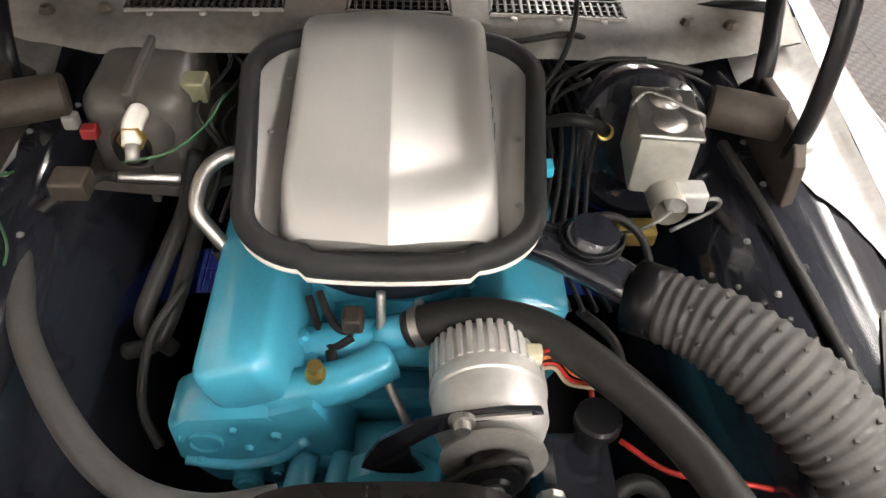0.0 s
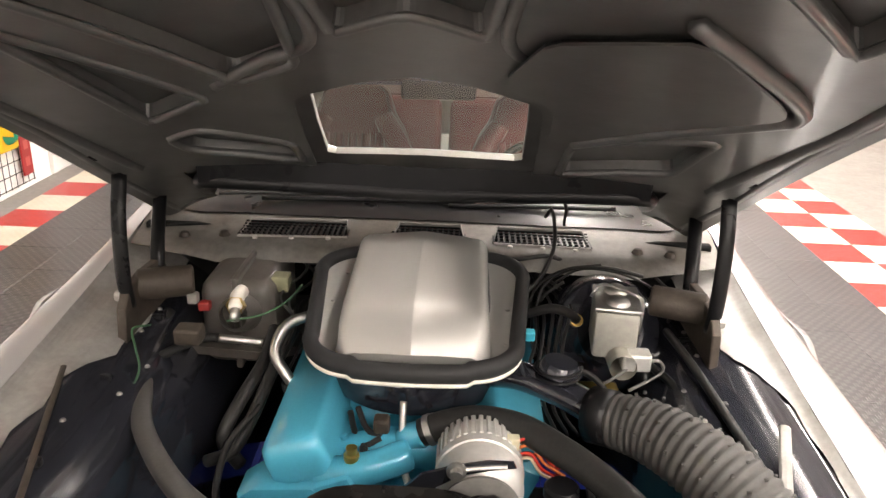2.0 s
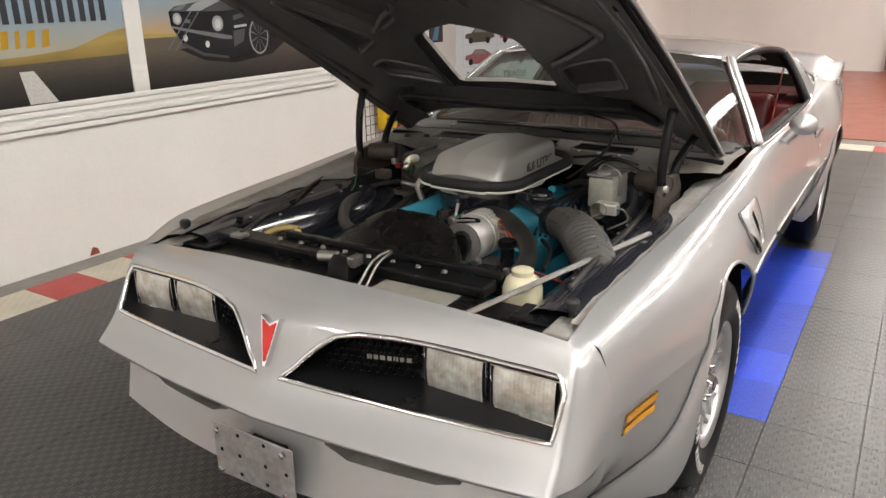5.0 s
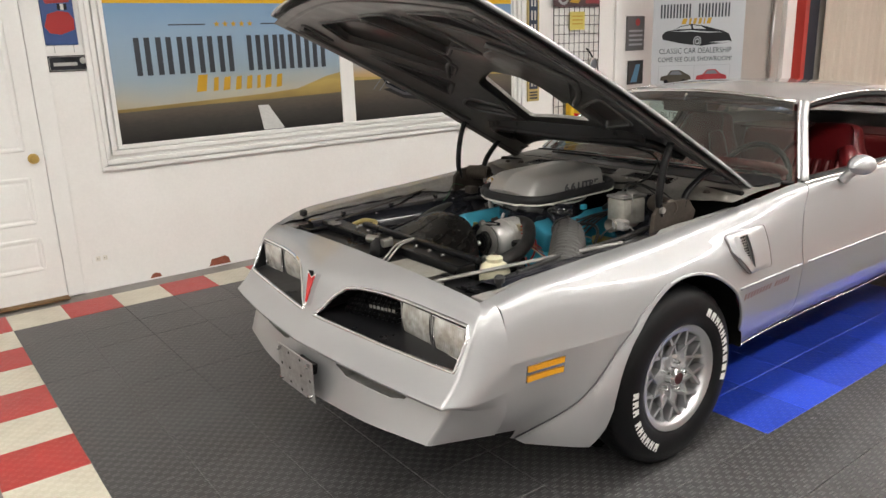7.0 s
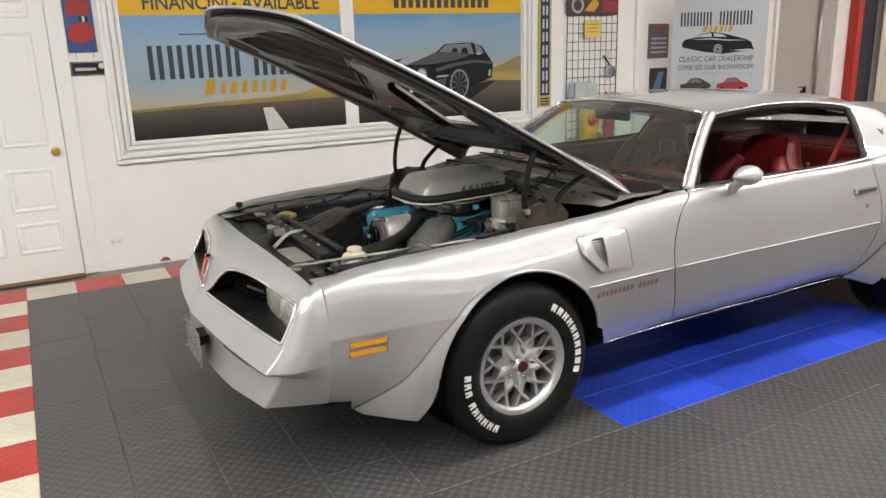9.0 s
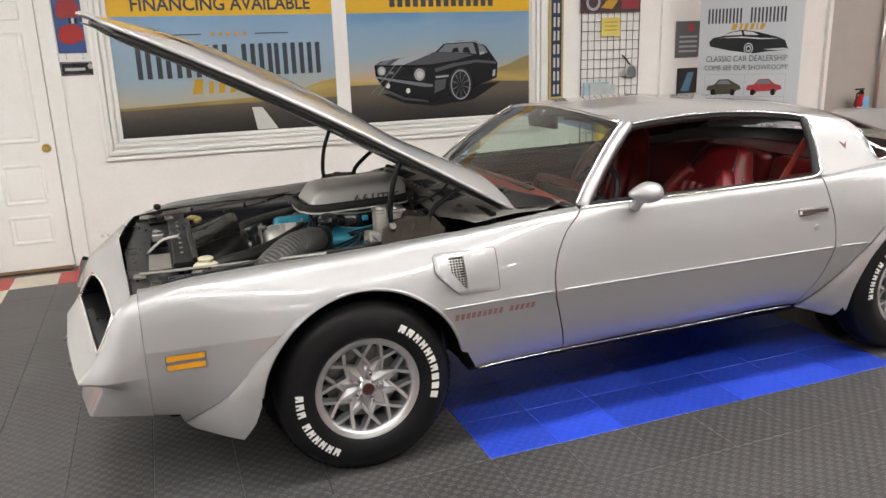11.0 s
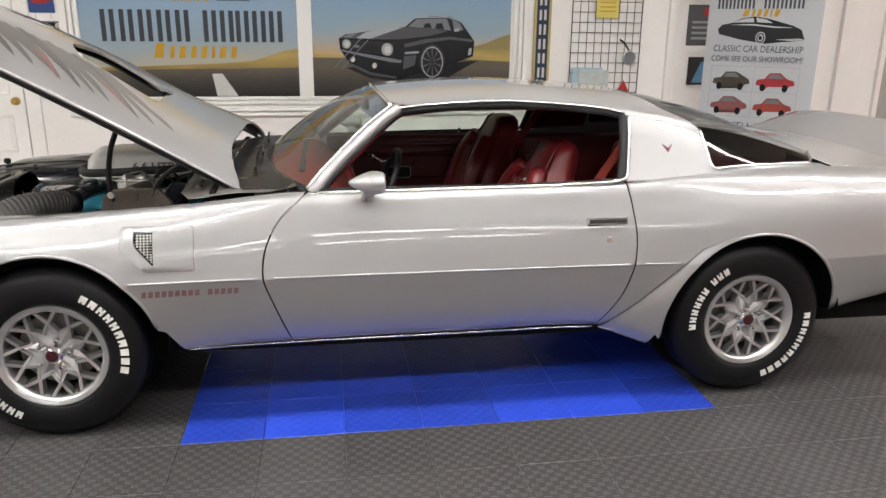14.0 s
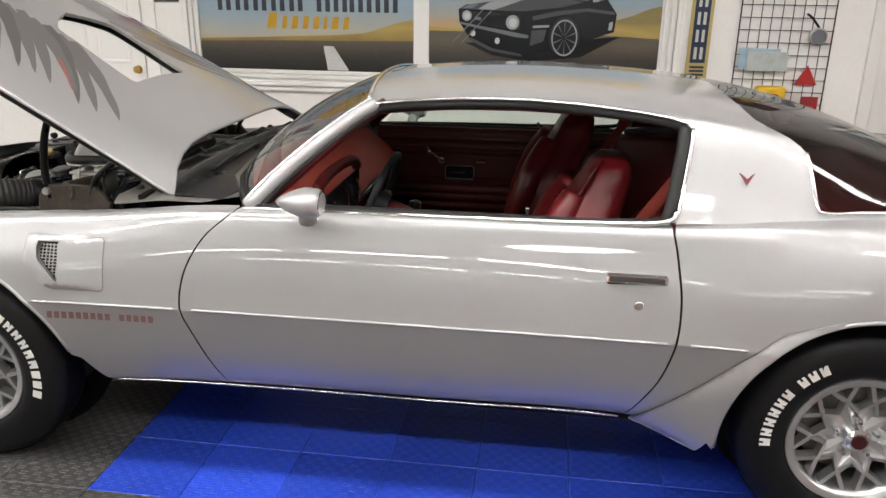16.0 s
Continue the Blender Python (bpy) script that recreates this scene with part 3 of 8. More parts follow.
sheet("printed_stripe", pic([(1018, 204), (1062, 205), (1160, 169), (1118, 171), (1048, 184)]), .0178, PRINTLIGHT, P2)
sheet("printed_stripe", pic([(975, 201), (1003, 202), (1022, 187), (995, 191)]), .0178, PRINTGREY, P2)
sheet("printed_glass", pic([(1178, 166), (1205, 141), (1300, 138), (1313, 177), (1250, 171)]), .0178, PRINTGREY, P2)
sheet("printed_glass", pic([(1316, 140), (1340, 152), (1352, 174), (1324, 179)]), .0178, PRINTGREY, P2)
sheet("printed_roof_line", pic([(1196, 141), (1203, 134), (1300, 131), (1345, 149), (1300, 135), (1206, 138)]), .0180, PRINTLIGHT, P2)
sheet("printed_seat", pic([(1225, 168), (1232, 155), (1246, 153), (1252, 169)]), .0181, PRINTBLACK, P2)
sheet("printed_seat", pic([(1262, 170), (1268, 154), (1284, 153), (1292, 174)]), .0181, PRINTBLACK, P2)
sheet("printed_grille", pic([(972, 208), (1135, 218), (1132, 262), (1040, 250), (975, 238)]), .0177, PRINTDEEP, P2)
sheet("printed_bumper", pic([(968, 240), (1040, 254), (1130, 270), (1158, 276), (1156, 284), (1125, 282), (1035, 262), (969, 246)]), .0180, PRINTGREY, P2)
sheet("printed_valance", pic([(998, 284), (1060, 315), (1140, 330), (1142, 337), (1056, 323), (994, 291)]), .0179, PRINTMID, P2)
sheet("printed_side_light", pic([(1165, 222), (1230, 206), (1310, 197), (1378, 205), (1384, 214), (1310, 206), (1235, 218), (1168, 234)]), .0177, PRINTMID, P2)
sheet("printed_side_light", pic([(1165, 262), (1205, 258), (1198, 292), (1162, 306)]), .0177, PRINTMID, P2)
sheet("printed_mark_bar", pic([(1168, 248), (1212, 245), (1212, 252), (1168, 255)]), .0182, PRINTLIGHT, P2)
sheet("printed_mark_bar", pic([(1010, 225), (1027, 227), (1027, 236), (1010, 234)]), .0182, PRINTGREY, P2)
sheet("printed_mirror", pic([(1322, 172), (1338, 168), (1340, 178), (1324, 181)]), .0182, PRINTLIGHT, P2)
sheet("printed_tail_lamp", pic([(1370, 236), (1380, 233), (1378, 256), (1368, 258)]), .0182, PRINTLIGHT, P2)
for u, w, r_ in ((988, 223, 13), (1113, 240, 18)):
    disc("printed_lamp", u, w, r_, r_ * 1.15, .0183, PRINTLIGHT)
    disc("printed_lamp_core", u + 1, w + 1, r_ * .62, r_ * .72, .0185, WHITEINK)
for u, w in ((1006, 273), (1073, 293)):
    disc("printed_lamp", u, w, 7, 9, .0183, WHITEINK, 14)
for ru, rw, mt, dd in ((42, 60, PRINTDEEP, .0181), (35, 52, PRINTLIGHT, .0184), (31, 47, PRINTDEEP, .0187)):
    disc("printed_wheel", 1254, 281, ru, rw, dd, mt)
for k in range(10):
    a = 2 * math.pi * k / 10 + .3
    sheet("printed_spoke", pic([(1254 + 30 * math.cos(a - .05) * f, 281 + 45 * math.sin(a - .05) * f) for f in (.1, 1)] + [(1254 + 30 * math.cos(a + .05) * f, 281 + 45 * math.sin(a + .05) * f) for f in (1, .1)]), .0190, PRINTGREY, P2)
for k in range(2):
    sheet("printed_streak", pic([(1030 + 22 * k, 205 + 4 * k), (1034 + 22 * k, 205 + 4 * k), (952 + 22 * k, 300 + 4 * k), (948 + 22 * k, 300 + 4 * k)]), .0191, PRINTGREY, P2)

# small signs left of the posters
pic = thing("hanging_picture", "small printed picture of red cars on blue", "picture", (WX, -1.10, 1.60))
part("picture_board", bx(.004, .012, -.095, .090, -.03, .40, .002), mat("printed_blue", (.03, .07, .22), .3), pic)
part("red_shape", prism([(-.085, .08), (-.06, .15), (.0, .17), (.06, .16), (.085, .12), (.08, .06), (0, .03), (-.06, .04)], .0125, .0135, "x"), mat("printed_red", (.35, .015, .015), .3), pic)
part("red_shape", prism([(-.08, .25), (-.06, .33), (.05, .34), (.08, .29), (.07, .22), (-.06, .21)], .0125, .0135, "x"), mat("printed_red_top", (.28, .012, .015), .3), pic)
for k in range(6):
    part("checker_square", bx(.0136, .0142, .0 + .018 * (k % 3), .018 + .018 * (k % 3), .175 + .018 * (k // 3), .193 + .018 * (k // 3)), WHITEINK if (k + k // 3) % 2 else PRINTBLACK, pic)
for y in (-.05, .06):
    part("hanging_cord", tube([(.012, y, -.03), (.012, y, -.075)], .0015, smooth_pts=False, sides=5), GREYMETAL, pic)
plq = thing("wall_plaque", "small black plaque with a silver badge", "plaque", (WX, -1.085, 1.46))
part("plaque_board", bx(.004, .016, -.115, .115, -.048, .048, .006), BLACKPAINT, plq)
part("plaque_rim", tube([(.017, y, z) for y, z in rounded(-.108, .108, -.041, .041, .012, 3)], .002, smooth_pts=False, sides=5, closed=True), STEEL, plq)
part("badge_disc", lathe([(0, .003), (.018, .002), (.02, 0)], 18, pose(.016, .085, .015, 0, 90, 0)), STEEL, plq)
part("script_bar", bx(.0162, .0172, -.085, .05, -.014, .006, .0), STEEL, plq)

# outlet, patches of damage at the wall's foot
ol = thing("wall_outlet", "white wall outlet plate", "outlet", (WX, -1.07, .205))
part("cover_plate", bx(.0, .006, -.06, .06, -.036, .036, .002), WHITETRIM, ol)
for y in (-.022, .022):
    part("socket", bx(.005, .0075, y - .014, y + .014, -.016, .016, .001), CREAM, ol)
    for dy in (-.005, .005):
        part("slot", bx(.0076, .0082, y + dy - .001, y + dy + .001, -.004, .005), DEEPBLACK, ol)
BRICK = mat("exposed_brick", (.33, .10, .06), .8, grain=.3, stain=.3, stain_scale=15, bump=.4)
for y0, y1, z1 in ((-.78, -.70, .035), (-.36, -.20, .06), (.35, .42, .05)):
    sheet("wall_damage", [(y0, .0), (y1, .0), (y1 - .01, z1 * .7), (y1 - .04, z1), (y0 + .02, z1 * .8)], .003, BRICK, None)
    tagged(bpy.context.scene.objects[[o.name for o in scene.objects if o.name.startswith("wall_damage")][-1]], "chipped plaster showing brown brick", "wall damage", kind="structure")

# tall narrow sign
chev = thing("vertical_sign", "tall narrow blue enamel sign with yellow edge", "sign", (WX, 2.855, .95))
part("sign_board", bx(.003, .016, -.075, .075, .0, 1.25, .004), mat("sign_yellow_edge", (.50, .40, .16), .35, stain=.2), chev)
part("blue_field", bx(.016, .018, -.052, .052, .11, 1.22, .0), mat("sign_navy", (.02, .035, .07), .3, stain=.2), chev)
for k in range(9):
    part("letter_bar", bx(.018, .0195, -.030, -.010, .135 + .118 * k, .218 + .118 * k), WHITEINK, chev)
    part("letter_bar", bx(.018, .0195, .010, .030, .135 + .118 * k, .218 + .118 * k), WHITEINK, chev)
for k in range(3):
    part("small_bar", bx(.016, .018, -.05, .05, .02 + .026 * k, .036 + .026 * k), INK, chev)

# wire grid with its hangings
grid = thing("wire_grid", "black wire display grid on the wall", "display grid", (WX, 3.42, .03))
for k in range(10):
    y = -.31 + .62 * k / 9
    part("grid_wire", tube([(.022, y, 0), (.022, y, 1.95)], .003 if 0 < k < 9 else .0045, smooth_pts=False, sides=6), BLACKSATIN, grid)
for k in range(24):
    part("grid_wire", tube([(.026, -.31, .01 + .0835 * k), (.026, .31, .01 + .0835 * k)], .003, smooth_pts=False, sides=6), BLACKSATIN, grid)
cal = thing("wall_calendar", "dark calendar with yellow and red car prints", "calendar", (WX, 3.42, 1.79))
part("board", bx(.03, .036, -.33, .30, 0, .40, .001), mat("dark_print", (.06, .03, .035), .3), cal)
part("yellow_print", prism([(-.12, .04), (-.02, .14), (.02, .16), (.06, .10), (.0, .03)], .037, .038, "x"), GOLDINK, cal)
part("red_print", bx(.037, .038, .10, .29, .03, .13), mat("print_crimson", (.25, .02, .03), .3), cal)
part("grey_print", lathe([(.05, 0), (.075, .001)], 20, pose(.037, -.20, .09, 0, 90, 0)), PRINTLIGHT, cal)
nt_ = thing("yellow_note", "yellow paper note hung on the grid", "note", (WX, 3.415, 1.58))
part("paper", bx(.031, .033, -.10, .10, 0, .165), mat("yellow_paper", (.66, .56, .15), .7, grain=.05), nt_)
for k in range(3):
    part("text_bar", bx(.0332, .0338, -.07, .07, .05 + .035 * k, .06 + .035 * k), GOLDINK, nt_)
gg = thing("round_gauge", "round bare metal gauge hung by its stem", "gauge", (WX, 3.63, 1.255))
part("gauge_case", lathe([(.052, 0), (.060, .008), (.060, .03), (.050, .034)], 24, pose(.03, 0, 0, 0, 90, 0)), STEEL, gg, smooth=True)
part("gauge_face", lathe([(0, .0), (.051, 0)], 24, pose(.052, 0, 0, 0, 90, 0)), PRINTGREY, gg)
part("gauge_stem", tube([(.04, 0, .06), (.04, -.05, .12), (.04, -.09, .15)], .008, sides=6), BLACKSATIN, gg, smooth=True)
tl = thing("traffic_light", "yellow toy traffic light hung on the grid", "traffic light", (WX, 3.36, .32))
TLY = mat("yellow_lamp_plastic", (.72, .46, .02), .35, grain=.08)
part("lamp_body", bx(.03, .12, -.10, .10, 0, .60, .02, 3), TLY, tl, smooth=True)
for z, c in ((.49, (.6, .02, .02)), (.30, (.5, .36, .02)), (.11, (.02, .28, .16))):
    part("lamp_lens", lathe([(0, .05), (.04, .042), (.065, .015), (.07, 0)], 24, pose(.12, .0, z, 0, 90, 0)), mat("lamp_lens_colour", c, .25, coat=.4), tl, smooth=True)
    part("lamp_visor", lathe([(.07, 0), (.075, .0), (.072, .07), (.068, .07)], 24, pose(.12, .0, z, 0, 90, 0), sweep=.5, start=math.pi / 2), TLY, tl, smooth=True)
rb = thing("red_sign_board", "narrow dark red sign board on the grid", "sign", (WX, 3.645, .09))
part("board", bx(.03, .045, -.055, .055, 0, .76, .003), mat("dark_red_board", (.33, .03, .03), .4, stain=.2), rb)
for k in range(6):
    part("letter_bar", bx(.0455, .047, -.025, .025, .06 + .115 * k, .12 + .115 * k), mat("faded_red", (.45, .10, .09), .4), rb)
tri = thing("warning_triangle", "small red warning triangle on the grid", "triangle", (WX, 3.60, .93))
part("triangle", prism([(-.075, 0), (.075, 0), (0, .135)], .03, .036, "x"), mat("red_reflector", (.4, .03, .03), .3), tri)
leaf = thing("brochure_holder", "folded blue dealership brochures on the grid", "brochures", (WX, 3.30, 1.03))
part("brochure", bx(.03, .05, -.17, .10, 0, .14, .002), mat("pale_blue_print", (.36, .50, .60), .4, stain=.3, stain_scale=15), leaf)
part("brochure", bx(.051, .07, -.12, .15, -.01, .12, .002), mat("pale_sky_print", (.50, .55, .55), .4, stain=.3, stain_scale=15), leaf)

# pilaster and plain mouldings farther along the wall
for y0, y1, d in ((3.98, 4.06, .03), (5.15, 5.40, .06), (5.62, 5.86, .05), (6.05, 6.10, .04), (7.1, 7.3, .06)):
    tagged(wall_box("trim", y0, y1, 0, ROOM_H - .01, .0, d, WHITETRIM, bevel=.004), "white vertical wall post", "trim", kind="structure")
GREYPANEL = mat("grey_beige_panel", (.42, .40, .37), .6, grain=.06, stain=.1, bump=.1)
tagged(wall_box("wall_panel", 6.10, 7.08, 0.0, ROOM_H - .02, .0, .012, GREYPANEL), "plain grey-beige wall panel", "wall panel", kind="structure")
tagged(wall_box("wall_panel", 4.80, 5.14, 0.0, 2.1, .0, .012, WHITETRIM), "white panelled door leaf", "door", kind="structure")
rp = tagged(wall_box("door_frame", 7.42, 7.52, 0, 2.3, .0, .12, mat("red_frame_paint", (.45, .04, .03), .35), bevel=.005), "red painted door frame", "door frame", kind="structure")
tagged(wall_box("doorway", 7.52, 7.95, 0, 2.3, .0, .02, mat("dark_opening", (.03, .035, .05), .5)), "dark doorway", "doorway", kind="structure")
b = bmesh.new()
wv = []
for k in range(60):
    y = 7.95 + 1.9 * k / 59
    wv.append((b.verts.new((WX + .10 + .035 * math.sin(k * .9) + .012 * math.sin(k * 2.3), y, .05)), b.verts.new((WX + .10 + .030 * math.sin(k * .9 + .1), y, 2.6))))
for p_, q_ in zip(wv, wv[1:]):
    b.faces.new((p_[0], q_[0], q_[1], p_[1]))
tagged(part("curtain", b, mat("cream_curtain", (.60, .56, .48), .85, grain=.1), smooth=True, angle=80), "cream cloth curtain in soft folds", "curtain")

# fire extinguisher
fe = thing("fire_extinguisher", "red fire extinguisher with a blue tag on a bracket", "extinguisher", (WX + .16, 6.48, .52))
REDP = mat("extinguisher_red", (.50, .015, .015), .25, coat=.4)
part("cylinder", lathe([(0, 0), (.06, .0), (.068, .012), (.068, .30), (.055, .345), (.028, .37), (.024, .39), (0, .39)], 28), REDP, fe, smooth=True)
part("label_band", lathe([(.0686, .13), (.0688, .14), (.0688, .25), (.0686, .26)], 28), WHITEINK, fe, smooth=True)
part("valve", lathe([(.02, .39), (.024, .40), (.02, .43), (0, .435)], 14), BLACKPLASTIC, fe, smooth=True)
part("lever", bx(-.012, .012, -.09, .03, .435, .45, .004), BLACKPLASTIC, fe)
part("hose", tube([(0, -.03, .41), (.02, -.09, .38), (.03, -.10, .25), (.03, -.09, .12)], .010, sides=8), HOSE, fe, smooth=True)
part("blue_tag", bx(.069, .073, -.05, .03, .24, .37, .002), mat("blue_tag", (.20, .45, .70), .5), fe)
part("bracket", bx(-.16, -.066, -.03, .03, .10, .30, .004), STEEL, fe)
box2 = thing("electric_box", "tall dark conduit beside grey wall", "conduit", (WX + .05, 6.82, .0))
part("pipe", tube([(0, 0, .3), (0, 0, 2.4)], .022, smooth_pts=False, sides=12), STEEL, box2, smooth=True)

# small signs past the corner post
mp_ = thing("wall_sign", "small dark grey sign with pale bars", "sign", (WX, 4.30, 1.36))
part("board", bx(.003, .012, -.14, .14, 0, .34, .002), mat("sign_charcoal", (.10, .10, .105), .4), mp_)
part("badge", lathe([(0, .002), (.04, .001)], 6, pose(.0125, .03, .28, 0, 90, 0)), mat("badge_red", (.4, .03, .03), .4), mp_)
for k in range(4):
    part("text_bar", bx(.0122, .013, -.10, .11, .05 + .045 * k, .07 + .045 * k), PRINTLIGHT, mp_)
bs = thing("wall_sign", "small blue and white leaning sign", "sign", (WX, 4.32, 1.02))
part("board", bx(.003, .012, -.12, .12, 0, .24, .002), mat("sign_black", (.02, .02, .022), .4), bs)
part("blue_print", prism([(-.08, .02), (.02, .02), (.07, .20), (.0, .20)], .0122, .0132, "x"), mat("print_blue", (.10, .25, .40), .4), bs)

# roll-up banner
BA, BD = Vector((-2.50, 4.24, 0)), Vector((.684, .7295, 0))
BN = Vector((.7295, -.684, 0))
ban = thing("rollup_banner", "grey roll-up banner with a car drawing and lettering", "banner", BA)
BM = Matrix(((BD.x, 0, BN.x, 0), (BD.y, 0, BN.y, 0), (0, 1, 0, 0), (0, 0, 0, 1)))
BANMAT = mat("banner_fabric", (.50, .52, .55), .5, grain=.04)


def bsheet(name, pts, d, material):
    b = bmesh.new()
    b.faces.new([b.verts.new(BM @ Vector((u, z, d))) for u, z in pts])
    bmesh.ops.triangulate(b, faces=b.faces)
    bmesh.ops.recalc_face_normals(b, faces=b.faces)
    return part(name, b, material, ban)


part("banner_sheet", prism([(-.07, .08), (.80, .08), (.80, 2.02), (-.07, 2.02)], -.004, 0, "z", m=BM), BANMAT, ban)
part("banner_foot", prism([(-.09, 0), (.82, 0), (.82, .08), (-.09, .08)], -.07, .05, "z", m=BM), STEEL, ban)
for u0, u1, z0, z1 in ((.0, .30, 1.66, 1.79), (.36, .67, 1.66, 1.79)):
    n_ = 5
    for k in range(n_):
        w_ = (u1 - u0) / n_
        for q_ in (rect(u0 + k * w_, u0 + k * w_ + .016, z0, z1), rect(u0 + k * w_ + .030, u0 + k * w_ + .046, z0, z1)):
            bsheet("name_bar", q_, .002, INK)
for u, w_ in ((.20, .06), (.27, .03), (.31, .04), (.36, .04), (.41, .02), (.44, .05)):
    bsheet("script_bar", [(u, 1.60), (u + w_ * .7, 1.60), (u + w_, 1.655), (u + w_ * .3, 1.655)], .002, GOLDINK)
coupe = [(.02, 1.50), (.05, 1.535), (.13, 1.55), (.20, 1.585), (.30, 1.60), (.40, 1.585), (.47, 1.55), (.60, 1.53), (.66, 1.50), (.675, 1.46), (.69, 1.425), (.60, 1.41), (.52, 1.405), (.40, 1.39), (.33, 1.40), (.20, 1.42), (.03, 1.46)]
bsheet("printed_coupe", coupe, .002, PRINTBLACK)
bsheet("printed_window", [(.14, 1.553), (.21, 1.580), (.29, 1.590), (.30, 1.556)], .003, BANMAT)
bsheet("printed_window", [(.32, 1.556), (.31, 1.590), (.39, 1.578), (.44, 1.550)], .003, BANMAT)
bsheet("printed_flash", [(.10, 1.535), (.30, 1.53), (.45, 1.515), (.62, 1.515), (.45, 1.525), (.30, 1.542)], .003, BANMAT)
bsheet("printed_flash", [(.48, 1.425), (.66, 1.435), (.685, 1.425), (.60, 1.414)], .003, BANMAT)
for r_, mt, dd in ((.048, BANMAT, .003), (.040, PRINTBLACK, .004), (.028, BANMAT, .005), (.018, PRINTBLACK, .006)):
    bsheet("printed_wheel", [(.36 + r_ * .8 * math.cos(2 * math.pi * k / 20), 1.435 + r_ * math.sin(2 * math.pi * k / 20)) for k in range(20)], dd, mt)


def btext(body, size, u, z, sx=1.0, m_=INK):
    return text_mesh(body, size, m_, BM @ Matrix.Translation((u, z, .003)), ban, "banner_lettering", sx=sx)


btext("CLASSIC CAR DEALERSHIP", .074, .345, 1.345, .80)
btext("COME SEE OUR SHOWROOM!", .064, .345, 1.265, .82)
for q_ in (rect(.0, .69, 1.205, 1.209), rect(.0, .69, 1.005, 1.009), rect(.0, .69, .80, .804), rect(.0, .004, .80, 1.209), rect(.343, .347, .80, 1.209), rect(.686, .69, .80, 1.209)):
    bsheet("grid_line", q_, .002, PRINTLIGHT)
mini = [(0, .25), (.03, .5), (.22, .58), (.34, .88), (.62, .90), (.80, .58), (.97, .5), (1, .28), (.88, .22), (.80, .02), (.70, .18), (.32, .15), (.24, -.04), (.14, .18)]
for u, z, c in ((.02, 1.03, (.06, .05, .035)), (.365, 1.03, (.38, .03, .04)), (.02, .83, (.26, .09, .09)), (.365, .83, (.36, .06, .045))):
    cm = mat("printed_car_colour", c, .4, stain=.3, stain_scale=30)
    bsheet("printed_car", [(u + .30 * a, z + .15 * b_) for a, b_ in mini], .002, cm)
    bsheet("printed_glass", [(u + .30 * a, z + .15 * b_) for a, b_ in ((.28, .60), (.37, .82), (.60, .83), (.72, .60))], .003, PRINTGREY)
    for a in (.19, .76):
        bsheet("printed_wheel", [(u + .30 * a + .022 * math.cos(2 * math.pi * k / 12), z + .015 + .03 * math.sin(2 * math.pi * k / 12)) for k in range(12)], .004, PRINTBLACK)
btext("BUY SELL TRADE", .090, .345, .72, .92)
btext("FINANCE", .085, .345, .60, .95)

# wheels on racks at the far wall
RACKS = thing("wheel_rack", "grey steel shelf rack for display wheels", "rack", (1.75, 13.62, 0))
for z in (.10, .72, 1.35):
    part("shelf", bx(-.65, 1.6, -.22, .22, z - .02, z, .004), STEEL, RACKS)
for x in (-.63, .45, 1.58):
    part("upright", bx(x - .02, x + .02, .18, .22, 0, 2.0, .002), STEEL, RACKS)


def display_wheel(x, z, r, dark, spokes):
    t = thing("display_wheel", ("black" if dark else "bright silver") + " alloy display wheel standing on a shelf", "wheel", (x, 13.45, z + r), "display wheels on the rack")
    mt = BLACKPAINT if dark else ALLOY
    m = pose(0, 0, 0, 90, 0, 0)
    part("rim", lathe([(r * .80, -.10), (r, -.09), (r, .06), (r * .93, .075), (r * .86, .06), (r * .82, .0)], 32, m), mt, t, smooth=True)
    for k in range(spokes):
        part("spoke", bx(-.022, .022, -.045, -.015, .03, r * .88, .006, m=Matrix.Rotation(2 * math.pi * k / spokes, 4, "Y")), mt, t)
    part("hub", lathe([(0, .05), (.05, .045), (.06, .01)], 18, m), mt, t, smooth=True)
    return t


for x, z, r, dk, sp_ in ((1.50, .72, .23, True, 5), (1.44, .10, .25, False, 12), (2.02, .10, .25, False, 5), (2.06, .72, .24, False, 8), (2.60, .10, .24, False, 6), (2.60, .72, .23, False, 10), (3.1, .10, .24, False, 5), (1.6, 1.35, .23, False, 6), (2.15, 1.35, .23, False, 9)):
    display_wheel(x, z, r, dk, sp_)
gr = thing("panel_rack", "grey metal panels leaning on the wall", "panels", (.98, 13.70, 0))
for k in range(3):
    for j in range(3):
        part("panel", bx(-.30 + .2 * k, -.12 + .2 * k, -.03, 0, .05 + .32 * j + .08 * (k % 2), .33 + .32 * j + .08 * (k % 2), .006), GREYMETAL, gr)
cone_y = thing("yellow_barrier", "yellow folding sign on the floor by the wall", "floor sign", (WX + .35, 4.95, 0))
part("sign_leaf", prism([(-.16, .0), (.16, .0), (.11, .30), (-.11, .30)], -.05, -.035, "x"), TLY, cone_y)
part("sign_leaf", prism([(-.16, .0), (.16, .0), (.11, .30), (-.11, .30)], .035, .05, "x"), TLY, cone_y)
# ---- the car ----
# x to its left side, y to its tail, z up; the front axle at y 0, the rear axle at y 2.746
WHEELBASE, AXLE_Z, TYRE_R = 2.746, 0.333, 0.333
car = thing("car", "silver coupe with its hood open and red interior", "car")

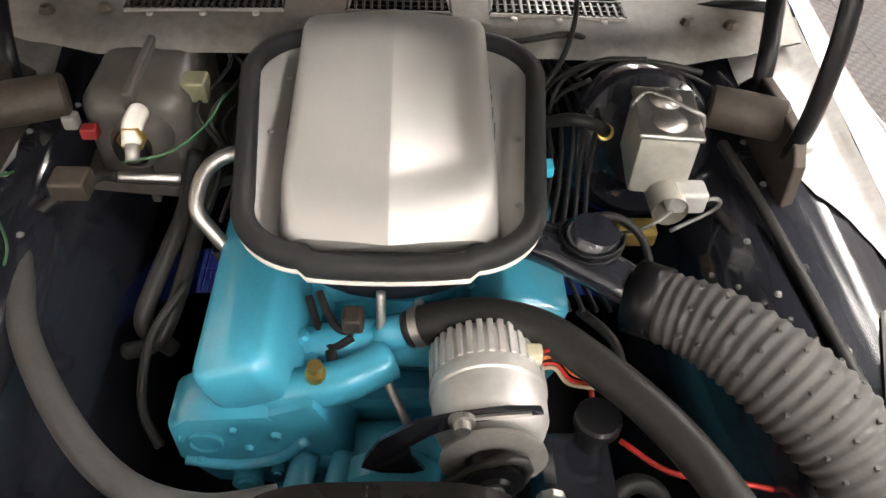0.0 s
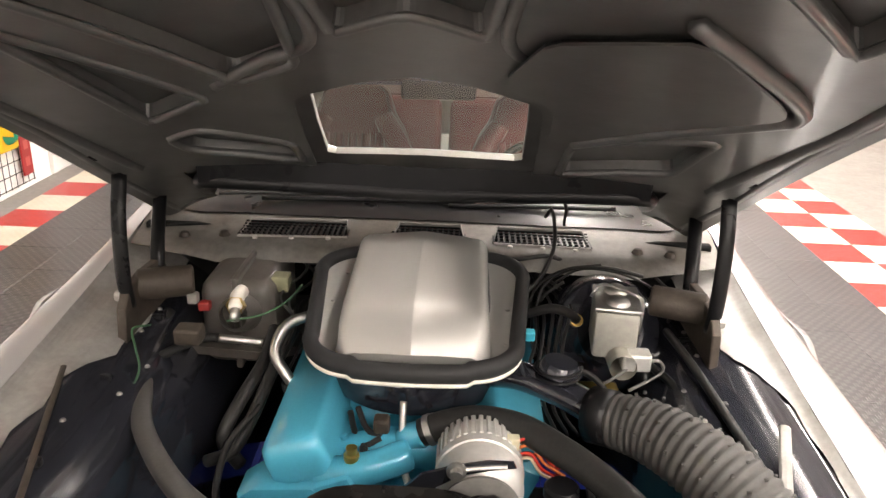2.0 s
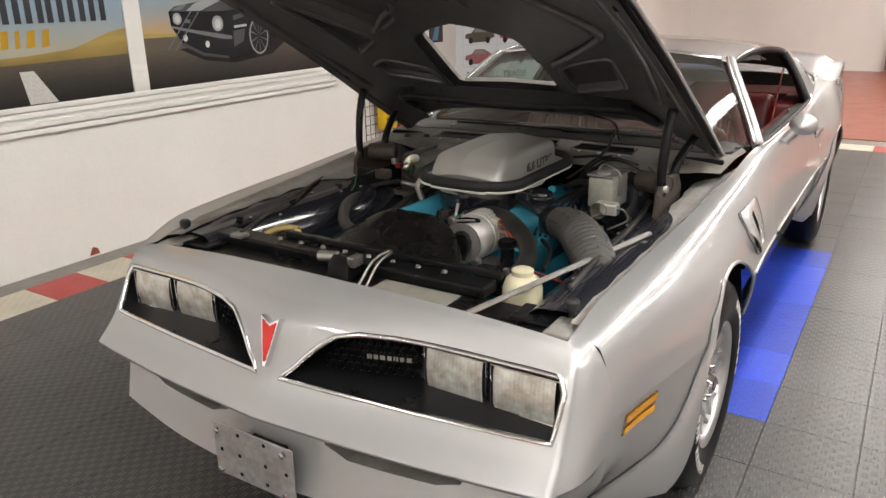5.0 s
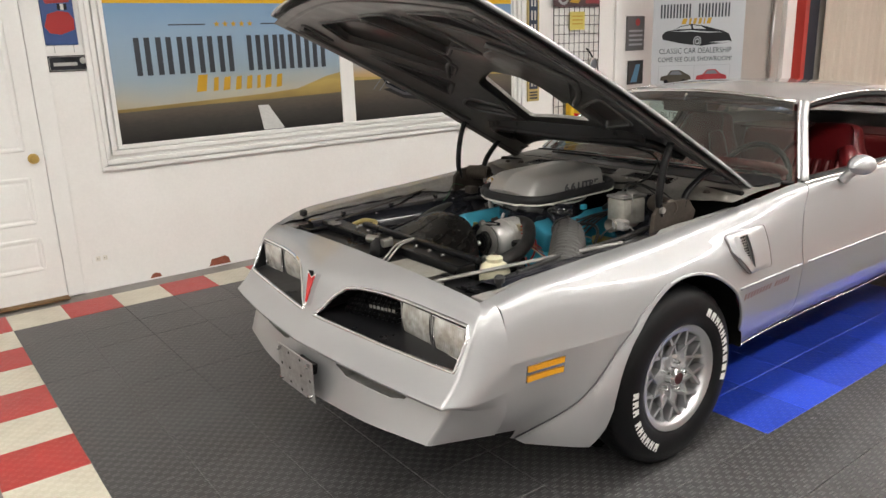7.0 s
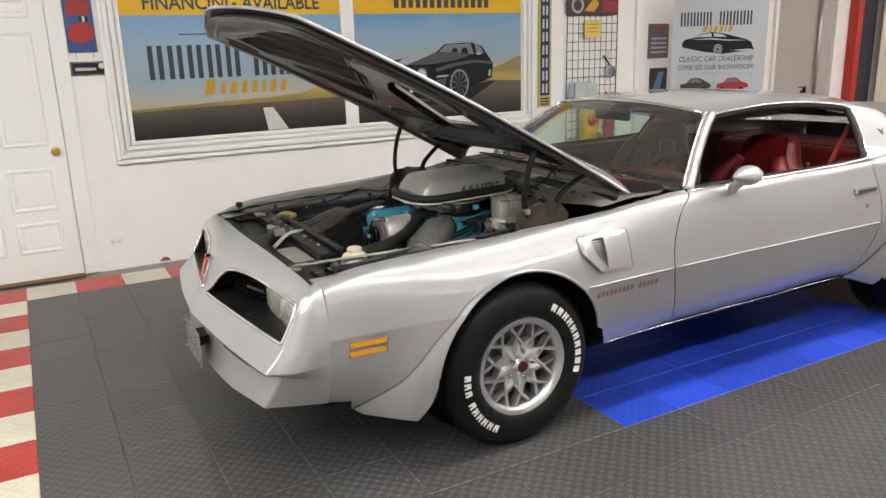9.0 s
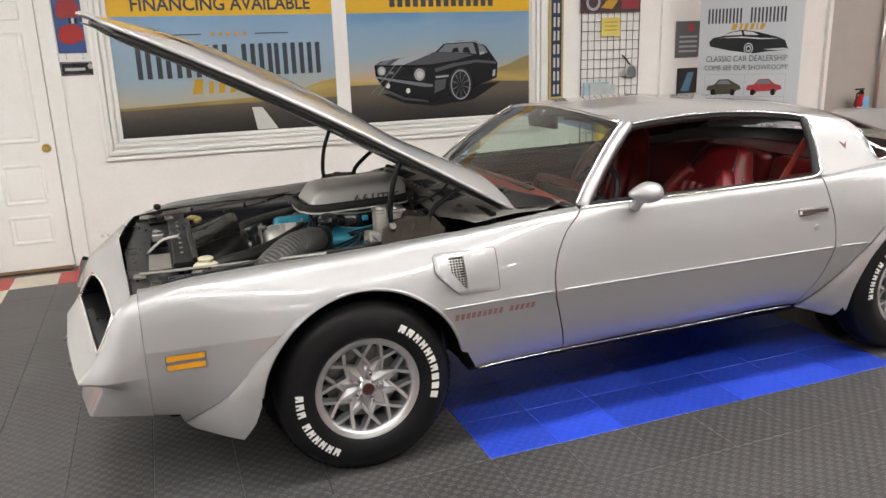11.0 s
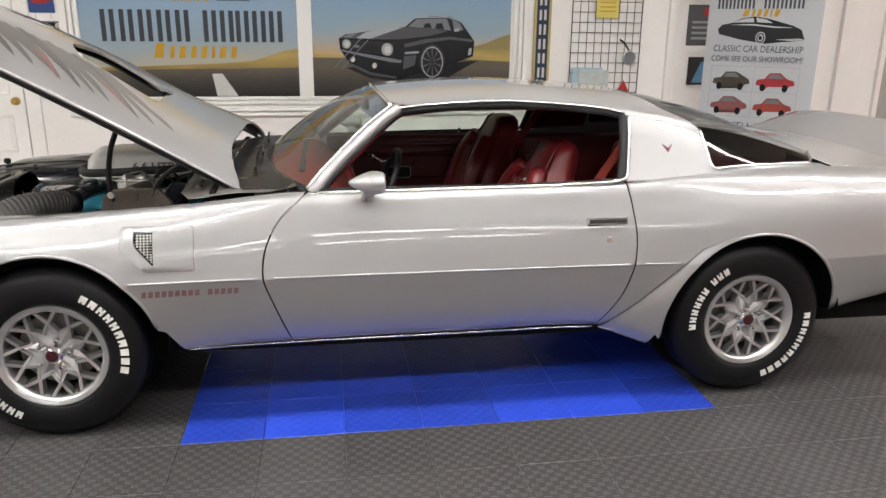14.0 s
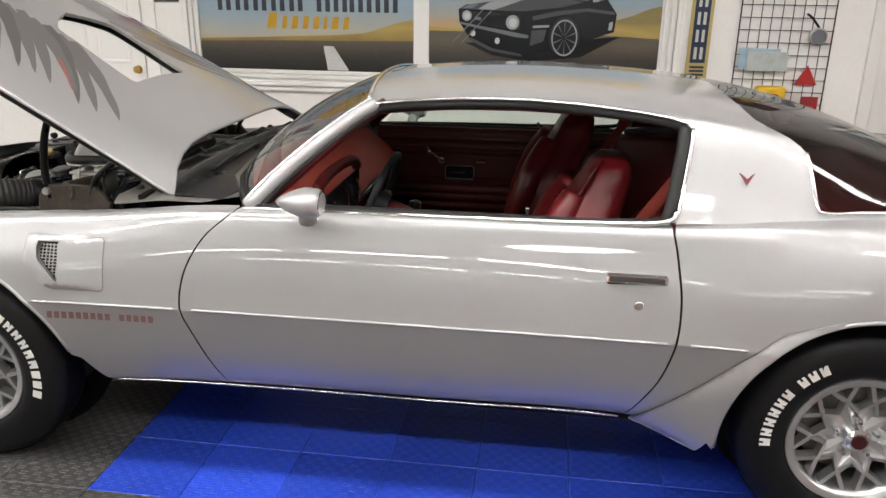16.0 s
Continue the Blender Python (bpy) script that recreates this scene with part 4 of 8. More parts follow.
SY = [-0.76, -0.60, -0.42, -0.20, 0.00, 0.25, 0.50, 0.86, 1.50, 2.15, 2.40, 2.60, 2.75, 3.00, 3.30, 3.70, 3.95]
S1Z = [.312, .235, .225, .30, .30, .30, .30, .31, .315, .31, .25, .28, .30, .33, .37, .42, .45]
S1X = [.715, .70, .845, .86, .87, .86, .80, .785, .785, .785, .83, .87, .88, .86, .80, .74, .70]
S2Z = [.42, .40, .40, .45, .48, .45, .42, .42, .42, .42, .42, .45, .48, .46, .48, .50, .52]
S2X = [.785, .80, .880, .90, .91, .90, .86, .85, .85, .85, .875, .905, .915, .895, .86, .81, .78]
S3Z = [.575, .585, .60, .605, .605, .605, .605, .605, .605, .605, .605, .605, .605, .605, .605, .61, .62]
S3X = [.800, .838, .885, .915, .922, .915, .905, .898, .895, .897, .905, .92, .925, .915, .89, .85, .82]
S4Z = [.665, .69, .70, .715, .72, .72, .72, .725, .73, .735, .74, .75, .755, .76, .76, .76, .76]
S4X = [0.788, 0.831, 0.868, 0.886, 0.889, 0.886, 0.880, 0.874, 0.872, 0.874, 0.888, 0.905, 0.910, 0.902, 0.880, 0.845, 0.820]
S5Z = [0.725, 0.754, 0.765, 0.771, 0.779, 0.790, 0.805, 0.820, 0.825, 0.830, 0.845, 0.860, 0.865, 0.865, 0.860, 0.850, 0.840]
S5X = [0.770, 0.813, 0.840, 0.847, 0.848, 0.846, 0.846, 0.846, 0.846, 0.846, 0.854, 0.867, 0.872, 0.867, 0.852, 0.827, 0.802]
S6Z = [0.745, 0.789, 0.804, 0.816, 0.825, 0.841, 0.858, 0.885, 0.895, 0.903, 0.920, 0.930, 0.935, 0.935, 0.925, 0.905, 0.890]
S6X = [.752, .778, .79, .795, .798, .80, .803, .815, .82, .82, .82, .82, .82, .815, .80, .78, .765]
S7Z = [0.754, 0.786, 0.802, 0.814, 0.825, 0.843, 0.862, 0.900, 0.908, 0.916, 0.935, 0.948, 0.955, 0.957, 0.948, 0.930, 0.915]
S7X = [.70, .702, .71, .72, .73, .742, .755, .768, .785, .785, .775, .765, .755, .735, .71, .69, .68]
_rows = []
for i in range(len(SY)):
    _rows.append([(S1X[i] - 0.09, S1Z[i] + 0.02), (S1X[i], S1Z[i]), (S2X[i], S2Z[i]), (S3X[i], S3Z[i]), (S4X[i], S4Z[i]),
                  (S5X[i], S5Z[i]), (S6X[i], S6Z[i]), (S7X[i], S7Z[i])])
_lower = loft(SY, _rows, (3,))


def side(y, s):
    x, z = _lower(y, s)
    return (x, y, z)


def row_at(y, z):
    """The surface parameter at height z of the body side."""
    lo, hi = 1.0, 6.9
    for _ in range(26):
        mid = (lo + hi) / 2
        if _lower(y, mid)[1] < z:
            lo = mid
        else:
            hi = mid
    return (lo + hi) / 2


def on_side(pts, step=0.03):
    out = []
    k = len(pts)
    for i in range(k - 1):
        a, b = pts[i], pts[i + 1]
        n = max(1, int(math.hypot(b[0] - a[0], b[1] - a[1]) / step))
        for j in range(n):
            y, z = a[0] + (b[0] - a[0]) * j / n, a[1] + (b[1] - a[1]) * j / n
            out.append((y, row_at(y, z)))
    out.append((pts[-1][0], row_at(*pts[-1])))
    return out


def side_x(y, z):
    return _lower(y, row_at(y, z))[0]


def arch(cy, r, a0, a1, n=26):
    return [(cy + r * math.cos(radians(a0 + (a1 - a0) * i / n)), AXLE_Z + r * math.sin(radians(a0 + (a1 - a0) * i / n))) for i in range(n + 1)]


DOOR_F = [tuple(p)[:2] for p in catmull([(.863, .312, 0), (.80, .50, 0), (.770, .61, 0), (.785, .72, 0), (.84, .82, 0), (.925, .895, 0)], 5)]
DOOR_R = [tuple(p)[:2] for p in catmull([(2.10, .308, 0), (2.18, .47, 0), (2.212, .60, 0), (2.217, .72, 0), (2.20, .84, 0), (2.186, .90, 0)], 5)]
G = 0.003
fender_low = [(-.7412, .318), (-.655, .302), (-.642, .240), (-.44, .235), (-.405, .30), (-.385, .36)] + arch(0, .385, 172, 12) + [(.405, .40), (.458, .308)]
quarter_low = [(2.12, .305), (2.24, .275), (2.327, .258), (2.345, .30)] + arch(WHEELBASE, .387, 188, 2) + [(3.128, .355), (3.5, .40), (3.93, .46)]
fender = on_side(fender_low + [(p[0] - G, p[1]) for p in DOOR_F]) + [(.93, 7.0), (-.7412, 7.0)]
door = on_side([(p[0] + G, p[1]) for p in reversed(DOOR_F)] + [(p[0] - G, p[1]) for p in DOOR_R]) + [(2.18, 7.0), (.945, 7.0)]
quarter = on_side([(p[0] + G, p[1]) for p in reversed(DOOR_R)] + quarter_low[0:]) + [(3.93, 7.0), (2.195, 7.0)]
CREASE = (2.97, 3.03)
panels = {}
for mir in (False, True):
    panels["fender", mir] = patch("front_fender", fender, [], side, 0.03, 0.14, PAINT, car, mirror=mir, rows=CREASE)
    panels["door", mir] = patch("door", door, [], side, 0.06, 0.22, PAINT, car, mirror=mir, rows=CREASE)
    panels["quarter", mir] = patch("quarter_panel", quarter, [], side, 0.03, 0.14, PAINT, car, mirror=mir, rows=CREASE)

# greenhouse
GY = [1.10, 1.30, 1.70, 2.10, 2.45, 2.75, 3.00, 3.20]
_green = loft(GY, [
    [(.795, .903), (.73, 1.00), (.615, 1.11), (.57, 1.14), (.36, 1.19), (0, 1.205)],
    [(.795, .905), (.72, 1.03), (.590, 1.165), (.548, 1.192), (.35, 1.228), (0, 1.242)],
    [(.795, .91), (.715, 1.06), (.605, 1.195), (.560, 1.222), (.35, 1.252), (0, 1.265)],
    [(.795, .918), (.72, 1.055), (.635, 1.175), (.580, 1.208), (.35, 1.240), (0, 1.252)],
    [(.782, .932), (.725, 1.03), (.655, 1.125), (.590, 1.165), (.35, 1.205), (0, 1.218)],
    [(.765, .944), (.715, 1.00), (.645, 1.055), (.570, 1.095), (.35, 1.135), (0, 1.148)],
    [(.745, .950), (.700, .97), (.620, 1.000), (.550, 1.020), (.35, 1.045), (0, 1.055)],
    [(.735, .950), (.69, .957), (.600, .965), (.5, .975), (.3, .985), (0, .985)]])


def green(y, g):
    if g <= 5:
        x, z = _green(y, g)
        return (x, y, z)
    x, z = _green(y, 10 - g)
    return (-x, y, z)


half = [(1.235, 5), (1.245, 4), (1.275, 3.1), (1.292, 2.62), (1.45, 2.45), (1.75, 2.42), (2.05, 2.32), (2.20, 2.2), (2.236, 2.0), (2.215, 1.0), (2.19, 0.0),
        (3.12, 0.0), (3.09, .9), (3.03, 1.0), (2.90, .65), (2.70, .38), (2.585, .30), (2.562, .45), (2.552, 1.2), (2.545, 2.0), (2.50, 2.6), (2.42, 3.2), (2.385, 4), (2.38, 5)]
roof_outline = half + [(y, 10 - g) for y, g in reversed(half[:-1])][:-1]
patch("roof", roof_outline, [], green, 0.05, 0.22, PAINT, car, 0.004)
hb = [(2.384, 5), (2.389, 4), (2.424, 3.2), (2.505, 2.6), (2.549, 2.0), (2.556, 1.2), (2.566, .45), (2.59, .31), (2.70, .385), (2.90, .655), (3.03, 1.005), (3.10, 2.2), (3.13, 3.5), (3.14, 5)]
patch("rear_window", hb + [(y, 10 - g) for y, g in reversed(hb[:-1])][:-1], [], lambda y, g: tuple(Vector(green(y, g)) - Vector((0, 0, 0.004))), 0.06, 0.3, REARGLASS, car, 0.0)


def screen(u, v):
    b = Vector((.74 * u, .735 + .21 * u * u, .93 - .035 * u * u))
    t = Vector((.53 * u, 1.232 + .045 * u * u, 1.236 - .038 * u * u))
    p = b.lerp(t, v)
    return p + Vector((0, -0.35, 0.6)) * (0.05 * math.sin(math.pi * v) * (1 - 0.3 * u * u))


sq = [(-1, 0), (1, 0), (1, 1), (-1, 1)]
patch("windshield", sq, [], screen, 0.1, 0.1, CARGLASS, car, 0.0)


def deck(x, y):
    c = 1 - (x / .72) ** 2
    z = spline1([3.1, 3.3, 3.6, 3.95], [.953, .945, .93, .91], y) + .03 * c
    return (x, y, z)


patch("trunk_lid", [(-.70, 3.14), (.70, 3.14), (.685, 3.93), (-.685, 3.93)], [], deck, 0.1, 0.08, PAINT, car, 0.004)
part("tail_panel", bx(-.80, .80, 3.90, 3.96, .42, .90, 0.03), PAINT, car)


# hood, open
HR, HF = Vector((0, .685, .905)), Vector((0, -.73, 1.645))
_al = (HF - HR).normalized()
_no = Vector((0, -_al.z, _al.y))
if _no.z < 0:
    _no = -_no


def hood_surf(x, v):
    c = spline1([0, .3, .475, .82, 1.2, 1.5, 1.75], [.086, .066, .058, .086, .086, .05, .0], v)
    e = spline1([-.5, 0, .3, .6, 1.0, 2.0], [5.0, 5.0, 3.4, 2.3, 1.5, 1.4], v)
    h = c * (1 - min(1.0, (math.sqrt(x * x + .0036) - .06) / .6426) ** e) + .02 * math.sin(math.pi * min(1, max(0, v / 1.6)))
    p = HR + _al * v + _no * h
    return (x, p.y, p.z)


def hood_outline():
    r = []
    for i in range(17):
        x = -.70 + 1.40 * i / 16
        r.append((x, .112 * max(0.0, 1 - (abs(x) / .70) ** 5)))
    f = []
    for i in range(17):
        x = .645 - 1.29 * i / 16
        f.append((x, 1.60 + .13 * (1 - (abs(x) / .645) ** 1.4)))
    return r + f


HOLE = [(-.185, .457), (0, .468), (.185, .457), (.200, .470), (.198, .50), (.192, .64), (.183, .77), (.176, .80), (.155, .82), (.08, .865), (0, .893), (-.08, .865), (-.155, .82), (-.176, .80), (-.183, .77), (-.192, .64), (-.198, .50), (-.200, .470)]
patch("hood", hood_outline(), [HOLE], hood_surf, 0.06, 0.06, PAINT, car, 0.004)
def round_corners(poly, n=3):
    for _ in range(n):
        q = []
        for i in range(len(poly)):
            a, c = poly[i], poly[(i + 1) % len(poly)]
            q += [(a[0] * .75 + c[0] * .25, a[1] * .75 + c[1] * .25), (a[0] * .25 + c[0] * .75, a[1] * .25 + c[1] * .75)]
        poly = q
    return poly


CUTS = [[(-.485, 1.19), (-.455, .765), (-.335, .85)],
        [(-.262, .93), (-.172, .99), (-.150, 1.27), (-.155, 1.47), (-.37, 1.50), (-.445, 1.34)],
        [(-.092, 1.095), (-.105, 1.26), (-.095, 1.50), (.095, 1.50), (.105, 1.26), (.092, 1.095), (0, 1.16)],
        [(-.452, .655), (-.435, .58), (-.25, .50), (-.25, .60), (-.39, .69)],
        [(.28, .65), (.485, .785), (.475, .575), (.28, .485)],
        [(.485, 1.215), (.365, 1.345), (.23, 1.44), (.24, 1.52), (.43, 1.51), (.50, 1.36)],
        [(.52, 1.36), (.475, 1.53), (.54, 1.50)], [(-.52, 1.36), (-.475, 1.53), (-.54, 1.50)]]
CUTS = [round_corners(resample(c, .045, .045), 2) for c in CUTS]
hood = bpy.data.objects["hood"]
hood["label"] = "open silver hood with a grey bird decal"


def under(d):
    return lambda x, v: tuple(Vector(hood_surf(x, v)) - _no * d)


def shrink(poly, f):
    cx, cy = sum(p[0] for p in poly) / len(poly), sum(p[1] for p in poly) / len(poly)
    return [(cx + (x - cx) * f, cy + (y - cy) * f) for x, y in poly]


edge_in = shrink(hood_outline(), .978)
patch("hood_liner", edge_in, [shrink(HOLE, 1.01)], under(.009), 0.06, 0.06, HOODBLACK, car, 0.002, flip=True)
bar_v = lambda x: spline1([0, .27, .445, .52], [.41, .425, .435, .44], abs(x))
frame_out = [(x, max(v, bar_v(x) - .015)) if abs(x) < .52 else (x, v) for x, v in resample(edge_in, .04, .04)]
patch("hood_frame", frame_out, [shrink(HOLE, 1.12)] + CUTS, under(.034), 0.05, 0.05, HOODBLACK, car, 0.003, flip=True)


for cset in CUTS:
    bm = bmesh.new()
    lp = resample(cset, .03, .03)
    top_ = [bm.verts.new(under(.013)(x, v)) for x, v in shrink(lp, .97)]
    low_ = [bm.verts.new(under(.0345)(x, v)) for x, v in lp]
    for i in range(len(lp)):
        j = (i + 1) % len(lp)
        bm.faces.new((low_[i], low_[j], top_[j], top_[i]))
    bmesh.ops.recalc_face_normals(bm, faces=bm.faces)
    part("hood_rib", bm, HOODBLACK, hood)
    part("rib_roll", tube([under(.036)(x, v) for x, v in shrink(cset, 1.07)[::2]], .009, smooth_pts=False, sides=6, closed=True), HOODBLACK, hood, smooth=True)
bm = bmesh.new()
lp = resample(HOLE, .03, .03)
a_ = [bm.verts.new(Vector(hood_surf(x, v)) + _no * .002) for x, v in lp]
b_ = [bm.verts.new(under(.010)(x, v)) for x, v in lp]
for i in range(len(lp)):
    j = (i + 1) % len(lp)
    bm.faces.new((a_[i], a_[j], b_[j], b_[i]))
bmesh.ops.recalc_face_normals(bm, faces=bm.faces)
part("opening_edge", bm, PAINT_IN, hood)
lp = resample(edge_in, .04, .04)
part("hood_lip", tube([under(.004)(x, v) for x, v in resample(hood_outline(), .04, .04)], .0065, smooth_pts=False, sides=6, closed=True), PAINT, hood, smooth=True)
lp = [p for p in shrink(lp, .955)]
at = next(i for i, p in enumerate(lp) if p[0] > .56 and p[1] > .05)
lp = [p for p in lp[at:] + lp[:at] if abs(p[0]) > .55 or p[1] > .5]
part("hood_flange", tube([under(.026)(x, v) for x, v in lp], .015, smooth_pts=False, sides=8), HOODBLACK, hood, smooth=True)
bar_d = lambda x: .078 - .09 * min(abs(x), .445) ** 2
rear_bar = [under(.040)(-.510, .250), under(.050)(-.495, .33), under(.055)(-.475, .415)] + [under(bar_d(x))(x, bar_v(x)) for x in [-.43 + .0614 * k for k in range(15)]] + [under(.055)(.475, .415), under(.050)(.495, .33), under(.040)(.510, .250)]
part("rear_hood_seal", tube(rear_bar, .018, n=3, sides=10), BLACKPLASTIC, hood, smooth=True)
bm = bmesh.new()
fl_ = [(bm.verts.new(under(.030)(x, bar_v(x) + .035)), bm.verts.new(under(bar_d(x) + .004)(x, bar_v(x) + .008))) for x in [-.47 + .047 * k for k in range(21)]]
for p_, q_ in zip(fl_, fl_[1:]):
    bm.faces.new((p_[0], q_[0], q_[1], p_[1]))
bmesh.ops.recalc_face_normals(bm, faces=bm.faces)
bmesh.ops.solidify(bm, geom=bm.faces[:], thickness=.004)
part("seal_flange", bm, BLACKPLASTIC, hood, smooth=True)
pad = [(.225, .70), (.275, .725), (.49, .975), (.505, 1.005), (.49, 1.04), (.33, 1.205), (.17, 1.13), (.13, .97), (.215, .86)]
patch("insulation_pad", round_corners(resample(pad, .06, .06), 1), [], under(.046), .05, .05, HOODBLACK, hood, .008, flip=True)
part("pad_ridge", tube([under(.044)(x, v) for x, v in ((.31, 1.235), (.42, 1.13), (.50, 1.05), (.525, 1.0), (.50, .95), (.39, .81), (.27, .69))], .012, sides=8), HOODBLACK, hood, smooth=True)
for sx in (1, -1):
    part("side_channel", tube([under(.034)(sx * x, v) for x, v in ((.575, .50), (.60, .80), (.605, 1.0), (.585, 1.28), (.56, 1.50))], .013, sides=8), HOODBLACK, hood, smooth=True)
    part("frame_rib", tube([under(.036)(sx * x, v) for x, v in ((.30, .90), (.215, .985), (.13, 1.06), (.125, 1.25), (.13, 1.48))], .010, sides=8), HOODBLACK, hood, smooth=True)
    for k, v_ in enumerate((.47, .60, .86, 1.18)):
        part("stamped_slot", bx(-.006, .006, -.016, .016, -.002, .002, .002, m=Matrix.Translation(under(.036)(sx * .625, v_)) @ Matrix.Rotation(radians(-27.6), 4, "X")), DEEPBLACK, hood)

# nose: rows from the hood edge down to the chin, columns from the centre to the fender seam
NOSE_MIDDLE = [(0, -.812, .800), (0, -.885, .765), (0, -.945, .720), (0, -.992, .585), (0, -1.055, .500), (0, -.992, .462), (0, -1.000, .425), (0, -1.018, .287)]
NOSE_BESIDE_BADGE = [(.06, -.810, .799), (.06, -.880, .765), (.06, -.938, .720), (.06, -.988, .582), (.06, -1.050, .499), (.06, -.988, .461), (.06, -.997, .425), (.06, -1.016, .288)]
NOSE_GRILLE = [(.35, -.790, .785), (.35, -.835, .765), (.35, -.872, .722), (.35, -.945, .570), (.35, -1.025, .493), (.35, -.955, .455), (.35, -.968, .415), (.36, -1.000, .303)]
NOSE_LAMP = [(.60, -.772, .765), (.62, -.800, .748), (.625, -.832, .708), (.63, -.908, .565), (.63, -.985, .487), (.61, -.915, .45), (.60, -.928, .41), (.565, -.968, .316)]
NOSE_CORNER = [(.70, -.765, .753), (.725, -.785, .736), (.738, -.818, .702), (.745, -.890, .562), (.750, -.962, .484), (.705, -.893, .447), (.690, -.905, .41), (.655, -.950, .321)]
NOSE_SIDE = [(.70, -.755, .753), (.748, -.770, .737), (.768, -.790, .688), (.785, -.830, .565), (.786, -.868, .482), (.758, -.830, .445), (.742, -.825, .41), (.692, -.825, .315)]
NOSE_SEAM = [(.70, -.742, .755), (.755, -.742, .745)] + [(side_x(-.742, z) - .0004, -.742, z) for z in (.67, .58, .49, .445, .40, .318)]
NOSE_COLS = [NOSE_MIDDLE, NOSE_BESIDE_BADGE, NOSE_GRILLE, NOSE_LAMP, NOSE_CORNER, NOSE_SIDE, NOSE_SEAM]


def between(a, b, f):
    return [tuple(p + (q - p) * f for p, q in zip(u, v)) for u, v in zip(a, b)]


_nose = loft([0, 1, 2, 3, 3.8, 4, 4.2, 5, 6], NOSE_COLS[:4] + [between(NOSE_COLS[3], NOSE_COLS[4], .88), NOSE_COLS[4], between(NOSE_COLS[4], NOSE_COLS[5], .14)] + NOSE_COLS[5:], breaks=(4, 5))


def nose(u, r):
    if u < 0:
        x, y, z = _nose(-u, r)
        return (-x, y, z)
    return _nose(u, r)


def nx(x):
    """Column of the nose at distance x from the centre."""
    return spline1([0, .06, .35, .62, .745], [0, 1, 2, 3, 4], x)


GR_IN = [(nx(.045), 2.95), (nx(.075), 2.7), (nx(.115), 2.38), (nx(.16), 2.13), (nx(.22), 2.05), (nx(.32), 2.03), (nx(.50), 2.03), (nx(.71), 2.05), (nx(.725), 2.3), (nx(.715), 2.93), (nx(.40), 2.96)]
face = [(-6, 0), (0, 0), (6, 0), (6, 7), (0, 7), (-6, 7)]
SLOT = [(nx(.15), 5.15), (nx(.20), 5.05), (nx(.48), 5.05), (nx(.545), 5.25), (nx(.540), 5.75), (nx(.48), 6.0), (nx(.22), 6.05), (nx(.155), 5.75)]
patch("nose", face, [GR_IN, [(-u, r) for u, r in reversed(GR_IN)], SLOT, [(-u, r) for u, r in reversed(SLOT)]], nose, 0.16, 0.2, PAINT, car, 0.004, rows=(3.96, 4.04, 4.97, 5.03))

# ---- nose details ----
NOSE_OB = bpy.data.objects["nose"]


def loop_points(outline, fmap, du=0.2, dv=0.1):
    return [Vector(fmap(u, v)) for u, v in resample(outline, du, dv)]


def flipx(ob):
    """A mirrored twin of a part, across the car's middle."""
    me = ob.data.copy()
    me.transform(Matrix.Diagonal((-1, 1, 1, 1)))
    me.flip_normals()
    o = new(ob.name.split(".")[0], me)
    o.parent = ob.parent
    if "label" in ob:
        o["label"] = ob["label"]
    return o


def both(ob):
    flipx(ob)
    return ob


rim = loop_points(GR_IN, nose)
bm = bmesh.new()
fr = [bm.verts.new(p + Vector((0, 0.003, 0))) for p in rim]
bk = [bm.verts.new(Vector((p.x, p.y + .135, p.z + (.012 if p.z < .62 else -.002)))) for p in rim]
for i in range(len(rim)):
    j = (i + 1) % len(rim)
    bm.faces.new((fr[i], fr[j], bk[j], bk[i]))
bm.faces.new(bk)
bmesh.ops.recalc_face_normals(bm, faces=bm.faces)
grille = both(part("grille_recess", bm, BLACKPLASTIC, car))
bm = tube([p + Vector((0, -.002, 0)) for p in rim], 0.0075, smooth_pts=False, sides=6, closed=True)
both(part("grille_trim", bm, CHROME, car, "thin bright grille surround", smooth=True))

# honeycomb insert
bm = bmesh.new()
c = 0.0125
for iz in range(6):
    for ix in range(13):
        cx, cz = .105 + ix * c * 1.75 + (c * .875 if iz % 2 else 0), .605 + iz * c * 1.5
        if cx > .345 or cz > .70 - max(0, (.20 - cx)) * .75:
            continue
        yb = -.895 + (cx - .1) * .28
        ring = [(cx + c * math.sin(radians(60 * k)), cz + c * math.cos(radians(60 * k))) for k in range(6)]
        inner = [(cx + c * .78 * math.sin(radians(60 * k)), cz + c * .78 * math.cos(radians(60 * k))) for k in range(6)]
        a = [bm.verts.new((x, yb, z)) for x, z in ring]
        b = [bm.verts.new((x, yb, z)) for x, z in inner]
        d = [bm.verts.new((x, yb + .02, z)) for x, z in inner]
        for k in range(6):
            bm.faces.new((a[k], a[(k + 1) % 6], b[(k + 1) % 6], b[k]))
            bm.faces.new((b[k], b[(k + 1) % 6], d[(k + 1) % 6], d[k]))
bmesh.ops.recalc_face_normals(bm, faces=bm.faces)
both(part("grille_mesh", bm, BLACKPLASTIC, car, "black honeycomb grille insert"))

